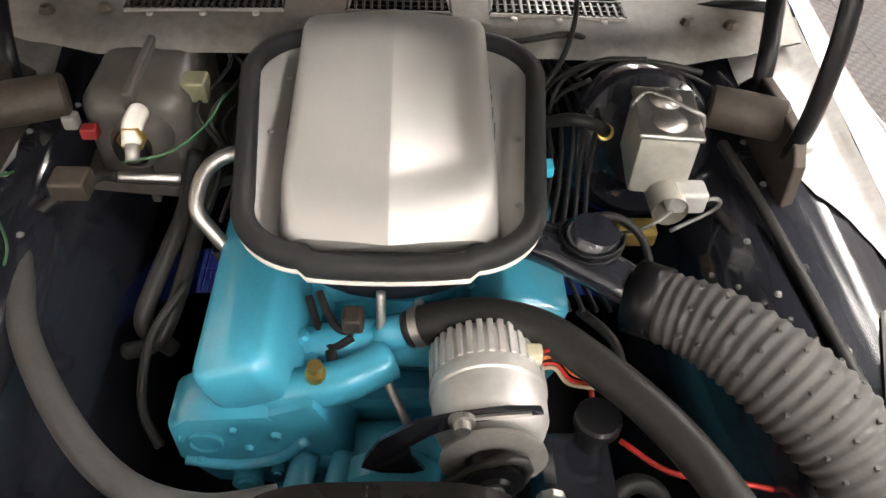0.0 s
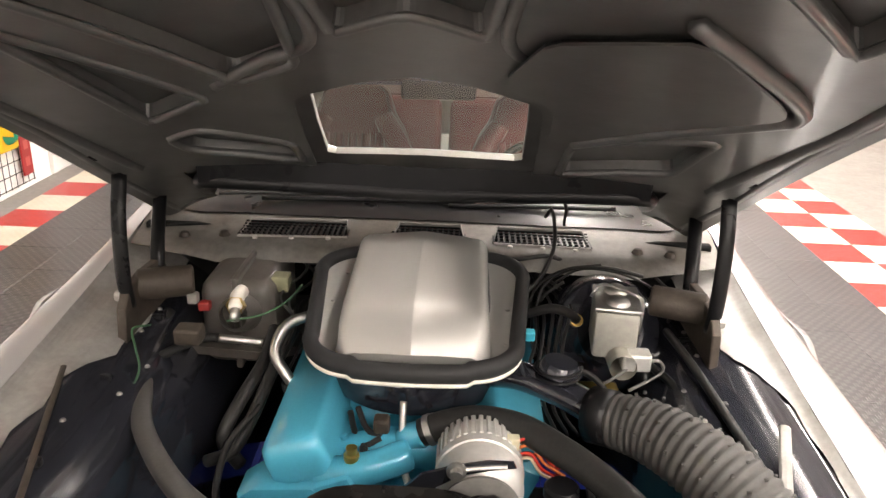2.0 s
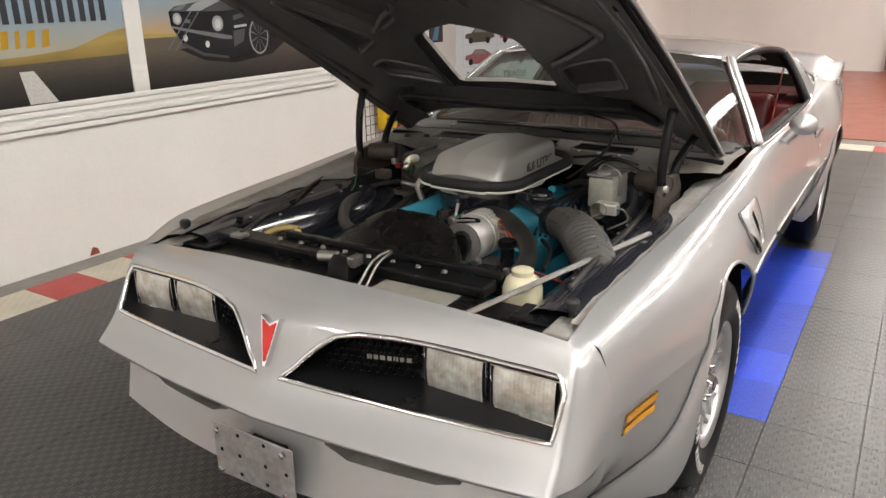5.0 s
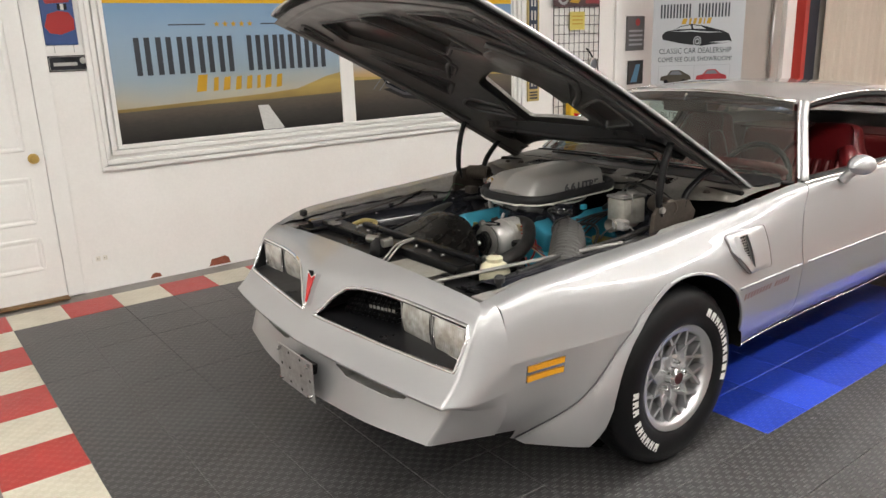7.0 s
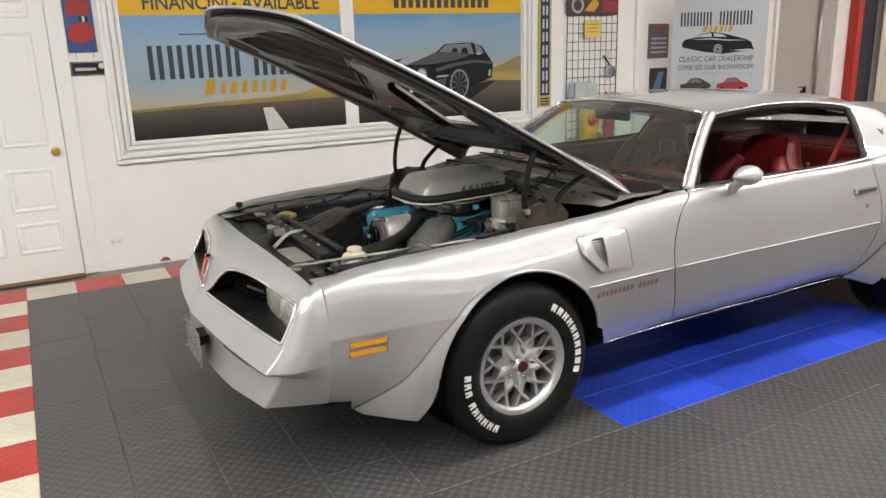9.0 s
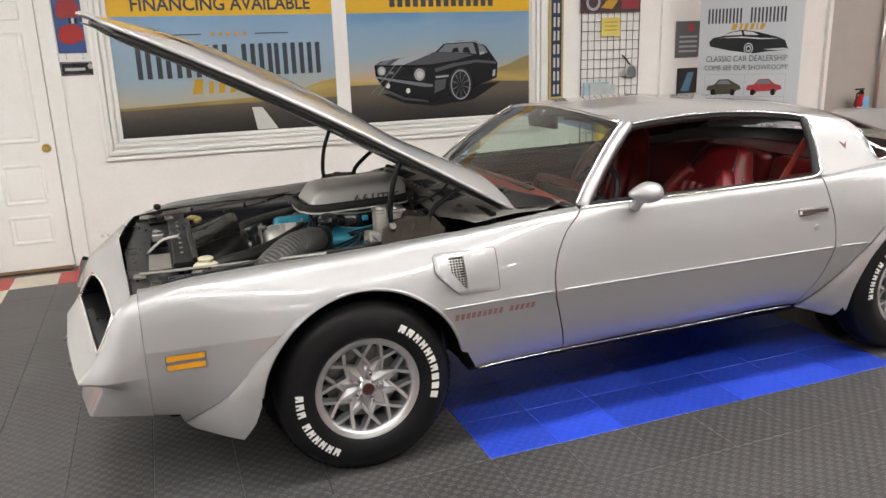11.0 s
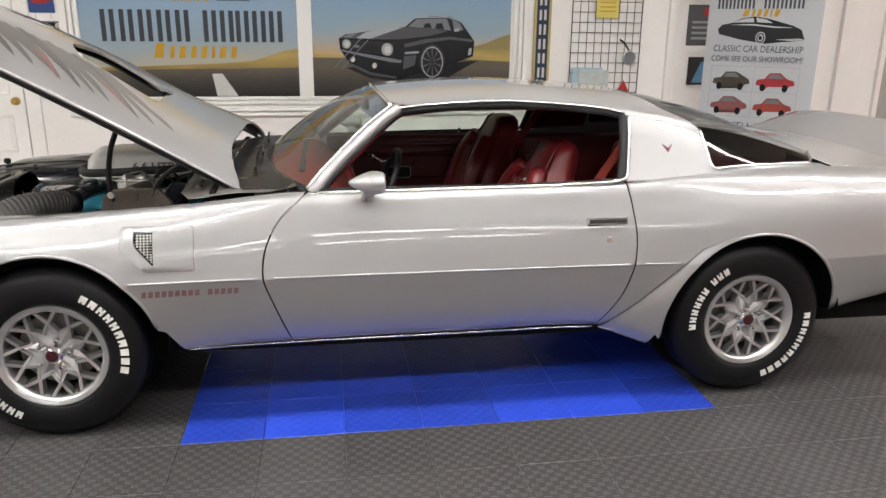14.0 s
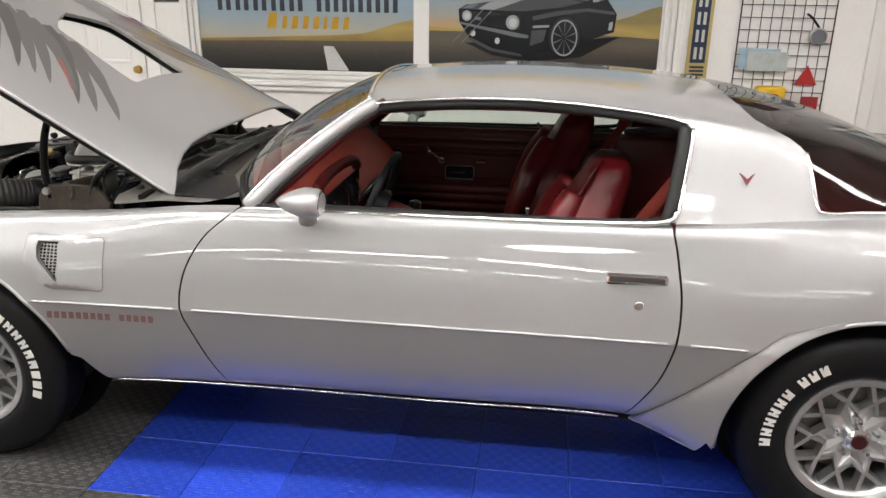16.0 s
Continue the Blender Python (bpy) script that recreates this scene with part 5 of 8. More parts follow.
# headlamps
for sg in (1, -1):
    for hx0 in (.362, .545):
        yy = -.818 - (hx0 - .36) * .02
        hl = part("headlamp", bx(hx0 - .007, hx0 + .175, yy + .004, yy + .05, .568, .697, .004), BLACKPLASTIC, car, "rectangular headlamp in a black bucket")
        b = bmesh.new()
        n, mz = 10, 6
        g = [[b.verts.new((hx0 + .168 * i / n, yy + .002 + .038 * (1 - ((i / n - .5) * 2) ** 2) * (1 - ((j / mz - .5) * 2) ** 2), .576 + .112 * j / mz)) for j in range(mz + 1)] for i in range(n + 1)]
        for i in range(n):
            for j in range(mz):
                b.faces.new((g[i][j], g[i + 1][j], g[i + 1][j + 1], g[i][j + 1]))
        bmesh.ops.recalc_face_normals(b, faces=b.faces)
        part("reflector", b, CHROME, hl, smooth=True)
        b = bmesh.new()
        nr = 15
        prof = [(hx0 + .008 + .152 * k / (nr * 4), yy - .006 - .0011 * abs(math.sin(math.pi * k / 4))) for k in range(nr * 4 + 1)]
        rows_ = [[b.verts.new((x, y - .007 * (1 - (2 * q / 8 - 1) ** 2), .578 + .108 * q / 8)) for x, y in prof] for q in range(9)]
        for lo, hi in zip(rows_, rows_[1:]):
            for k in range(len(prof) - 1):
                b.faces.new((lo[k], lo[k + 1], hi[k + 1], hi[k]))
        part("lamp_glass", b, LENSGLASS, hl, "bright ribbed headlamp glass", smooth=True)
        part("bezel", tube([(hx0, yy - .008, .576), (hx0 + .168, yy - .008, .576), (hx0 + .168, yy - .008, .688), (hx0, yy - .008, .688)], .003, smooth_pts=False, sides=6, closed=True), CHROME, hl)
        if sg < 0:
            for o in (hl, *hl.children):
                o.data.transform(Matrix.Diagonal((-1, 1, 1, 1)))
                o.data.flip_normals()

# arrowhead badge at the middle of the nose
BADGE = pose(0, -.973, .674, -18, 0, 0)
badge = part("nose_badge", prism([(-.030, .062), (0, .045), (.030, .062), (.004, -.062), (-.004, -.062)], -.012, .010, m=BADGE), CHROME, car, "red arrowhead badge with a chrome rim")
part("red_inlay", prism([(-.022, .052), (0, .038), (.022, .052), (.002, -.050), (-.002, -.050)], -.015, -.010, m=BADGE), REDLENS, badge)


def bars(name, x0, dx, zs, h, count, place, material, parent, skew=0.0, gap=0.25, word_gaps=()):
    """A row of plain bars, each a piece of its own, that stands for a word."""
    w = dx / count
    for i in range(count):
        if i in word_gaps:
            continue
        a0, a1 = x0 + i * w + w * gap / 2, x0 + (i + 1) * w - w * gap / 2
        b = bmesh.new()
        q = [place(a0, zs), place(a1, zs), place(a1 + skew, zs + h), place(a0 + skew, zs + h)]
        b.faces.new([b.verts.new(p) for p in q])
        part(name, b, material, parent)


bars("script_bar", .215, .115, .635, .012, 7, lambda x, z: (x, -.900 + (x - .1) * .30, z), STEEL, grille)


def on_nose_top(x, z):
    p = Vector(nose(nx(x), 1.2 - (z - 0) * 12))
    return p + Vector((0, -.001, .0025))


bars("decal_bar", .50, .20, 0.0, .020, 14, on_nose_top, REDDECAL, NOSE_OB, word_gaps=(9,))

# lower air slots, bracket for the plate
slot_rim = loop_points(SLOT, nose, .08, .2)
bm = bmesh.new()
fr = [bm.verts.new(p) for p in slot_rim]
bk = [bm.verts.new(Vector((p.x * .985, p.y + .075, p.z + (.004 if p.z < .41 else -.006)))) for p in slot_rim]
for i in range(len(slot_rim)):
    j = (i + 1) % len(slot_rim)
    bm.faces.new((fr[i], fr[j], bk[j], bk[i]))
bm.faces.new(bk)
bmesh.ops.recalc_face_normals(bm, faces=bm.faces)
both(part("air_slot", bm, PAINT_IN, car, "recessed silver air slot"))
bracket = part("plate_bracket", bx(-.15, .125, -1.058, -1.054, .295, .447, .002), mat("bare_galvanised_steel", (.42, .42, .42), .42, .6, grain=.25, stain=.3, stain_scale=15), car, "bare grey metal plate bracket")
for px in (-.125, -.06, .03, .10):
    for pz in (.315, .37, .43):
        if (px in (-.125, .10)) and pz != .37:
            part("bolt", lathe([(0, .014), (.008, .012), (.010, 0)], 8, pose(px, -1.058, pz, 90, 0, 0)), CHROME, bracket)
        else:
            part("bolt_hole", lathe([(0, .0008), (.0055, .0007), (.006, 0)], 10, pose(px, -1.058, pz, 90, 0, 0)), DEEPBLACK, bracket)
part("bracket_arm", bx(-.06, .06, -1.055, -1.00, .37, .41, .004), BLACKPLASTIC, car)


# ---- body-side details ----
def off_side(y, z, d):
    s = row_at(y, z)
    p = Vector(side(y, s))
    n = (Vector(side(y + .01, s)) - Vector(side(y - .01, s))).cross(Vector(side(y, s + .02)) - Vector(side(y, s - .02))).normalized()
    return p + n * d


def side_patch(name, outline, d, material, parent, mir, holes=(), du=0.03, dv=0.03, thick=0.004, bulge=None):
    f = (lambda y, z: tuple(off_side(y, z, d + (bulge(y, z) if bulge else 0.0))))
    return patch(name, outline, list(holes), f, du, dv, material, parent, thick, mirror=mir)


flare_f = [(-.10, .722)] + arch(0, .386, 104, 172, 12) + [(-.385, .36), (-.405, .30), (-.44, .237), (-.60, .247), (-.635, .262), (-.50, .385), (-.37, .54), (-.25, .650)]
flare_r = [(2.63, .712)] + arch(WHEELBASE, .388, 108, 188, 13) + [(2.343, .30), (2.325, .260), (2.24, .277), (2.12, .308), (2.26, .445), (2.38, .565), (2.49, .665)]


def lift(line, y0, y1):
    def g(y, z):
        best = 9.0
        for (a, b), (c, d) in zip(line, line[1:]):
            t = max(0, min(1, ((y - a) * (c - a) + (z - b) * (d - b)) / ((c - a) ** 2 + (d - b) ** 2)))
            best = min(best, math.hypot(y - a - t * (c - a), z - b - t * (d - b)))
        return (.006 + .024 * (1 - math.exp(-best / .05))) * max(0.0, min(1.0, (y - y0) / (y1 - y0))) ** .7
    return g


lf = lift([(-.10, .722), (-.25, .650), (-.37, .54), (-.50, .385), (-.635, .262)], -.11, -.33)
lr = lift([(2.63, .712), (2.49, .665), (2.38, .565), (2.26, .445), (2.12, .308)], 2.62, 2.42)
vent_o = [(.290, .800), (.277, .790), (.277, .742), (.288, .722), (.350, .662), (.368, .650), (.522, .648), (.530, .656), (.530, .795), (.522, .803)]
vent_h = [(.330, .780), (.326, .760), (.330, .735), (.385, .672), (.392, .672), (.392, .783)]
for mir in (False, True):
    side_patch("wheel_flare", flare_f, 0.0045, PAINT, car, mir, bulge=lf, du=.010, dv=.010, thick=.009)
    side_patch("wheel_flare", flare_r, 0.0045, PAINT, car, mir, bulge=lr, du=.010, dv=.010, thick=.009)
    for cy_, f_, a0_, a1_ in ((0, lf, 14, 171), (WHEELBASE, lr, 6, 187)):
        lip = [off_side(y, z, -.002 + (f_(y, z) if (y < -.10 if cy_ == 0 else 2.30 < y < 2.63) else 0.0)) for y, z in arch(cy_, .386, a0_, a1_, 48)]
        part("arch_lip", tube([Vector(((-1 if mir else 1) * p.x, p.y, p.z)) for p in lip], .0065, smooth_pts=False, sides=8), PAINT, panels["fender" if cy_ == 0 else "quarter", mir], smooth=True)
    v = side_patch("fender_vent", vent_o, 0.001, PAINT, car, mir, holes=[vent_h], du=.015, dv=.015,
                   bulge=lambda y, z: .022 * min(1, max(0, (.53 - y) / .20)) * min(1, max(0, (y - .27) / .02)) * min(1, (z - .64) / .02) * min(1, (.81 - z) / .02))
    side_patch("vent_shadow", vent_h, 0.002, DEEPBLACK, v, mir, du=.02, dv=.02)
    sx = -1 if mir else 1
    b = bmesh.new()
    for k in range(5):
        y = .335 + .0115 * k
        z0 = .735 - max(0, (y - .330)) * 1.12 + .006
        q = [off_side(y, z0, .005), off_side(y + .004, z0 - .003, .005), off_side(y + .004, .778, .005), off_side(y, .778, .005)]
        b.faces.new([b.verts.new((sx * p.x, p.y, p.z)) for p in q])
    for k in range(11):
        z = .682 + .009 * k
        y0 = max(.329, .330 + (.735 - z) / 1.12 + .004)
        q = [off_side(y0, z, .006), off_side(.390, z, .006), off_side(.390, z + .003, .006), off_side(y0, z + .003, .006)]
        b.faces.new([b.verts.new((sx * p.x, p.y, p.z)) for p in q])
    part("vent_mesh", b, STEEL, v)
    part("vent_seam", tube([Vector((sx * p.x, p.y, p.z)) for p in [off_side(y, z, .0015) for y, z in resample(vent_o, .02, .02)]], .0014, smooth_pts=False, sides=5, closed=True), GREYTEXT, v)
    # marker lamp: two amber bars in a bright frame
    mk = side_patch("side_marker", [(-.680, .502), (-.548, .512), (-.548, .572), (-.680, .562)], 0.002, CHROME, car, mir, du=.04, dv=.02)
    for z in (.506, .540):
        side_patch("amber_lens", [(-.676, z), (-.552, z + .010), (-.552, z + .028), (-.676, z + .018)], 0.006, AMBER, mk, mir, du=.04, dv=.02)
    q = panels["fender", mir]
    o = bars("decal_bar", .335, .345, .552, .024, 15, lambda y, z: (sx * off_side(y, z, .0015).x, y, z), DECALRED, q, skew=0.004, gap=.30, word_gaps=(9,))
    # crease line highlight bead
    bead = [off_side(y, .607, .0015) for y in [.30 + .03 * k for k in range(72)] if not (.755 < y < .785)]
    bead = [Vector((sx * p.x, p.y, p.z)) for p in bead if p.y < 2.42]
    front = [p for p in bead if p.y < .76]
    mid = [p for p in bead if .78 < p.y < 2.205]
    back = [p for p in bead if p.y > 2.225]
    for seg, own in ((front, "fender"), (mid, "door"), (back, "quarter")):
        part("crease_bead", tube(seg, .0045, smooth_pts=False, sides=6), PAINT, panels[own, mir], smooth=True)
    # sill edge
    part("sill_strip", tube([Vector((sx * (side_x(y, .32) - .004), y, .306)) for y in [.47 + .06 * k for k in range(28)]], .004, smooth_pts=False, sides=6), CHROME, car, "thin bright sill strip", smooth=True)
    sill = bx(min(sx * .60, sx * .71), max(sx * .60, sx * .71), .47, 2.25, .245, .33, .01)
    part("rocker_panel", sill, DEEPBLACK, car)
    # handle and lock
    d = panels["door", mir]
    hx = side_x(2.09, .775)
    h = part("door_handle", bx(min(sx * (hx - .012), sx * (hx + .003)), max(sx * (hx - .012), sx * (hx + .003)), 2.012, 2.174, .744, .792, .006), DEEPBLACK, d)
    part("handle_bar", bx(min(sx * hx, sx * (hx + .016)), max(sx * hx, sx * (hx + .016)), 2.010, 2.176, .768, .797, .006), CHROME, d, "chrome pull bar with a dark red insert")
    part("handle_insert", bx(min(sx * (hx + .012), sx * (hx + .0175)), max(sx * (hx + .012), sx * (hx + .0175)), 2.018, 2.168, .774, .790, .002), mat("dark_handle_insert", (.05, .045, .045), .35), d)
    part("handle_tray", bx(min(sx * hx, sx * (hx + .006)), max(sx * hx, sx * (hx + .006)), 2.02, 2.168, .744, .752, .002), CHROME, d)
    part("door_lock", lathe([(0, .004), (.011, .003), (.013, 0)], 16, pose(sx * (side_x(2.105, .708) + .002), 2.105, .708, 0, 90 * sx, 0)), STEEL, d, smooth=True)
    # mirror
    mm = bmesh.new()
    bmesh.ops.create_uvsphere(mm, u_segments=20, v_segments=12, radius=1)
    for vv in mm.verts:
        a, bb, cc = vv.co
        sc = 1.0 - .45 * max(0, -bb)
        vv.co = Vector((sx * .862 + a * .055 * sc + sx * .035, 1.175 + (bb * .085 if bb < .55 else .047 + (bb - .55) * .01), .958 + cc * .043 * sc))
    mirror = part("door_mirror", mm, PAINT, car, "silver teardrop door mirror", smooth=True)
    part("mirror_glass", lathe([(0, 0), (.036, 0), (.037, -.003)], 20, pose(sx * .897, 1.2235, .958, -90, 0, 0) @ Matrix.Diagonal((1.2, .95, 1, 1))), CHROME, mirror)
    part("mirror_foot", tube([(sx * .835, 1.16, .885), (sx * .85, 1.165, .91), (sx * .872, 1.172, .93)], .026, flat=.8), PAINT, mirror, smooth=True)

# window trim, pillars, seals
for sx in (1, -1):
    def gp(y, g, d=0.0):
        p = Vector(green(y, g))
        return Vector((sx * (p.x + d), p.y, p.z + d * .3))
    top = [gp(y, g, .004) for y, g in [(1.292, 2.62), (1.36, 2.52), (1.45, 2.45), (1.60, 2.43), (1.75, 2.42), (1.90, 2.38), (2.05, 2.32), (2.15, 2.25), (2.22, 2.12)]]
    rear = [gp(y, g, .004) for y, g in [(2.236, 2.0), (2.226, 1.4), (2.213, .8), (2.196, .2), (2.186, 0.02)]]
    base = Vector((sx * .762, .965, .902))
    apil = [Vector((sx * .770, .955, .897)), Vector((sx * .715, 1.04, .985)), Vector((sx * .655, 1.135, 1.068)), Vector((sx * .595, 1.235, 1.145)), Vector((sx * .560, 1.305, 1.19))]
    part("a_pillar", tube(apil, .023, sides=12), PAINT, car, smooth=True)
    part("pillar_trim", tube([p + Vector((-sx * .012, -.018, .014)) for p in apil], .007, sides=8), CHROME, car, "chrome windshield pillar trim", smooth=True)
    part("pillar_seal", tube([p + Vector((-sx * .004, .026, -.006)) for p in apil], .013, sides=8), SEAL, car, smooth=True)
    part("window_seal", tube([p + Vector((-sx * .010, 0, -.012)) for p in top], .014, sides=8), SEAL, car, smooth=True)
    part("drip_moulding", tube([p + Vector((sx * .002, 0, .004)) for p in top], .0045, sides=6), CHROME, car, smooth=True)
    part("window_seal", tube([p + Vector((-sx * .006, -.022, 0)) for p in rear], .017, sides=8), SEAL, car, smooth=True)
    part("pillar_trim", tube(rear, .007, sides=6), CHROME, car, smooth=True)
    belt = [Vector((sx * (S7 + .018), y, z)) for y, S7, z in ((.945, .765, .898), (1.1, .775, .902), (1.5, .785, .909), (1.85, .786, .913), (2.05, .786, .918), (2.14, .786, .924), (2.18, .784, .935), (2.192, .775, .955))]
    part("belt_moulding", tube(belt, .0075, sides=8), CHROME, car, "chrome strip along the window sill", smooth=True)
    part("belt_seal", tube([p + Vector((-sx * .014, 0, .002)) for p in belt], .009, sides=8), SEAL, car, smooth=True)
    qt = [gp(y, g, .004) for y, g in [(2.545, 2.0), (2.554, 1.2), (2.564, .45), (2.588, .305), (2.70, .382), (2.90, .652), (3.03, 1.0), (3.075, 1.7), (3.11, 2.6)]]
    part("rear_window_trim", tube(qt, .006, sides=6), CHROME, car, smooth=True)
    b = prism([(-.030, .026), (-.012, .0), (0, -.018), (.012, .0), (.030, .026), (.016, .018), (0, .004), (-.016, .018)], 0, .003, "x")
    for vv in b.verts:
        vv.co = Vector((vv.co.x, vv.co.y * .72, vv.co.z * .8))
    pb = part("pillar_badge", b, mat("dark_bird_badge", (.12, .02, .03), .4), car, "small dark red bird badge")
    pb.data.transform(Matrix.Translation((sx * .742, 2.375, 1.040)) @ Matrix.Rotation(radians(-sx * 32), 4, "Y"))

part("windshield_header", tube([screen(u, 1.0) for u in [-1 + .1 * k for k in range(21)]], .009, smooth_pts=False, sides=8), CHROME, car, smooth=True)
part("windshield_sill", tube([Vector(screen(u, 0.0)) + Vector((0, -.008, -.004)) for u in [-1 + .1 * k for k in range(21)]], .010, smooth_pts=False, sides=8), SEAL, car, smooth=True)
TINT = glass_mat("blue_sun_band", (0.35, 0.45, 0.75))
patch("sun_band", [(-.98, .80), (.98, .80), (.98, .985), (-.98, .985)], [], lambda u, v: tuple(Vector(screen(u, v)) + Vector((0, .004, -.003))), 0.1, 0.06, TINT, car, 0.0)
# passenger side glass
patch("side_window", [(1.04, .05), (1.12, 1.0), (1.30, 2.5), (1.75, 2.36), (2.05, 2.26), (2.21, 2.0), (2.20, 1.0), (2.18, .05)], [], lambda y, g: green(y, 10 - g), 0.12, 0.4, CARGLASS, car, 0.0)

# rear spoiler
b = bmesh.new()
rows_ = []
for i in range(25):
    x = -.80 + 1.6 * i / 24
    e = 1 - (abs(x) / .80) ** 4
    zb = deck(x, 3.55)[2] if abs(x) < .69 else .90
    pr = [(3.50, zb - .004), (3.62, zb + .022), (3.76, zb + .058 + .02 * e), (3.86, zb + .085 + .02 * e), (3.90, zb + .075), (3.90, zb - .03), (3.6, zb - .03)]
    rows_.append([b.verts.new((x, y, z)) for y, z in pr])
for i in range(24):
    for j in range(7):
        b.faces.new((rows_[i][j], rows_[i + 1][j], rows_[i + 1][(j + 1) % 7], rows_[i][(j + 1) % 7]))
b.faces.new(rows_[0])
b.faces.new(list(reversed(rows_[-1])))
bmesh.ops.recalc_face_normals(b, faces=b.faces)
part("rear_spoiler", b, PAINT, car, "silver tail spoiler across the deck", smooth=True, angle=50)
for sx in (1, -1):
    part("tail_lamp", bx(min(sx * .45, sx * .80), max(sx * .45, sx * .80), 3.955, 3.975, .60, .74, .01), REDLENS, car)
    for dy in (0, .07):
        part("exhaust_tip", lathe([(.024, -.06), (.026, .05), (.021, .052), (.02, -.05)], 16, pose(sx * (.66 - dy), 3.75, .275, 90, 0, 0)), CHROME, car, smooth=True)

# underside and wheel housings
part("underbody", bx(-.66, .66, .78, 3.85, .22, .30, .02), DEEPBLACK, car)
part("front_subframe", bx(-.55, .55, -.70, .45, .20, .25, .02), DEEPBLACK, car)
for sx in (1, -1):
    for wy in (0, WHEELBASE):
        w = lathe([(.392, -.115), (.405, -.12), (.412, .095)], 28, pose(sx * .77, wy, AXLE_Z, 0, 90 * sx, 0), start=math.pi / 2 if sx > 0 else math.pi / 2, sweep=.5)
        for vv in w.verts:
            pass
        bmesh.ops.rotate(w, cent=(sx * .77, wy, AXLE_Z), matrix=Matrix.Rotation(0, 3, "X"), verts=w.verts)
        part("wheel_housing", w, DEEPBLACK, car)
        part("housing_wall", lathe([(.0, 0), (.385, 0), (.385, .01)], 28, pose(sx * .635, wy, AXLE_Z + .03, 0, 90 * sx, 0)), DEEPBLACK, car)


# ---- wheels ----
def make_wheel():
    """A road wheel whose outer face looks along +x, its hub face at the origin."""
    w = new("wheel")
    w.parent = car
    prof = [(.176, -.165), (.195, -.175), (.235, -.172), (.285, -.155), (.312, -.135), (.327, -.112), (TYRE_R, -.085), (TYRE_R, -.02), (.327, .006), (.312, .026),
            (.297, .034), (.286, .0395), (.250, .046), (.215, .040), (.198, .030), (.190, .016), (.176, .005)]
    m = pose(0, 0, 0, 0, 90, 0)
    ty = part("tyre", lathe(prof, 56, m), RUBBER, w, "black radial tyre with white sidewall bars", smooth=True)
    b = bmesh.new()
    for k in range(72):
        for off, z0, z1 in ((0, -.075, -.056), (2.2, -.050, -.030), (0, -.024, -.004)):
            a0, a1 = radians(5 * k + off), radians(5 * k + off + 3.4)
            q = []
            for a, z in ((a0, z0), (a1, z0), (a1, z1), (a0, z1)):
                q.append(b.verts.new(m @ Vector(((TYRE_R + .003) * math.cos(a), (TYRE_R + .003) * math.sin(a), z))))
            b.faces.new(q)
    tagged(part("tread_pattern", b, RUBBER, w), kind="stuff")
    # plain white bars where the raised words stand
    def word(a0, count, step, r0=.243, r1=.272):
        for k in range(count):
            a = radians(a0 - k * step)
            h = radians(step * .36)
            rm_ = (r0 + r1) / 2
            b = bmesh.new()
            o = [(-1, r0), (-.25, r0), (-.25, rm_ - .004), (.3, rm_ - .004), (.3, r0), (1, r0), (1, r1), (.3, r1), (.3, rm_ + .004), (-.25, rm_ + .004), (-.25, r1), (-1, r1)]
            b.faces.new([b.verts.new(m @ Vector((rr * math.cos(a + h * s_), rr * math.sin(a + h * s_), .0468 - abs(rr - .25) * .07))) for s_, rr in o])
            bmesh.ops.triangulate(b, faces=b.faces)
            bmesh.ops.recalc_face_normals(b, faces=b.faces)
            part("sidewall_bar", b, LETTER, w)
    word(0, 10, 8.0)
    word(180, 6, 7.2)
    word(180 - 48, 3, 7.0)
    part("rim", lathe([(.178, -.15), (.170, -.12), (.160, -.06), (.168, .0), (.172, .022), (.180, .030), (.197, .034), (.200, .028), (.196, .018)], 48, m), ALLOY, w, "silver snowflake alloy wheel", smooth=True)
    part("brake_disc", lathe([(0, -.07), (.14, -.07), (.14, -.055), (0, -.055)], 32, m), GREYMETAL, w, smooth=True)
    # ten-point star with forked arms
    b = bmesh.new()
    n = 10
    star = []
    for k in range(n):
        a = 2 * math.pi * k / n
        star.append((.122 * math.cos(a), .122 * math.sin(a), .006))
        a += math.pi / n
        star.append((.082 * math.cos(a), .082 * math.sin(a), -.004))
    top = [b.verts.new(m @ Vector((x, y, z))) for x, y, z in star]
    bot = [b.verts.new(m @ Vector((x, y, z - .035))) for x, y, z in star]
    ctr = b.verts.new(m @ Vector((0, 0, -.012)))
    k2 = len(star)
    inn = [b.verts.new(m @ Vector((x * .86, y * .86, z - .012))) for x, y, z in star]
    for i in range(k2):
        j = (i + 1) % k2
        b.faces.new((top[i], top[j], inn[j], inn[i]))
        b.faces.new((inn[i], inn[j], ctr))
        b.faces.new((top[j], top[i], bot[i], bot[j]))
    def strut(p, q, wd, dp):
        p, q = Vector(p), Vector(q)
        d = (q - p).normalized()
        sd = Vector((-d.y, d.x, 0)) * wd
        up = Vector((0, 0, 1))
        vs = []
        for base in (p, q):
            for s_, z_ in ((-1, 0), (1, 0), (1.5, -dp), (-1.5, -dp)):
                vs.append(b.verts.new(m @ (base + sd * s_ + up * z_)))
        for f in ((0, 1, 5, 4), (1, 2, 6, 5), (2, 3, 7, 6), (3, 0, 4, 7)):
            b.faces.new([vs[i] for i in f])
    for k in range(k2):
        p_, q_ = Vector(star[k]), Vector(star[(k + 1) % k2])
        strut(p_ + Vector((0, 0, .006)), q_ + Vector((0, 0, .006)), .0042, .014)
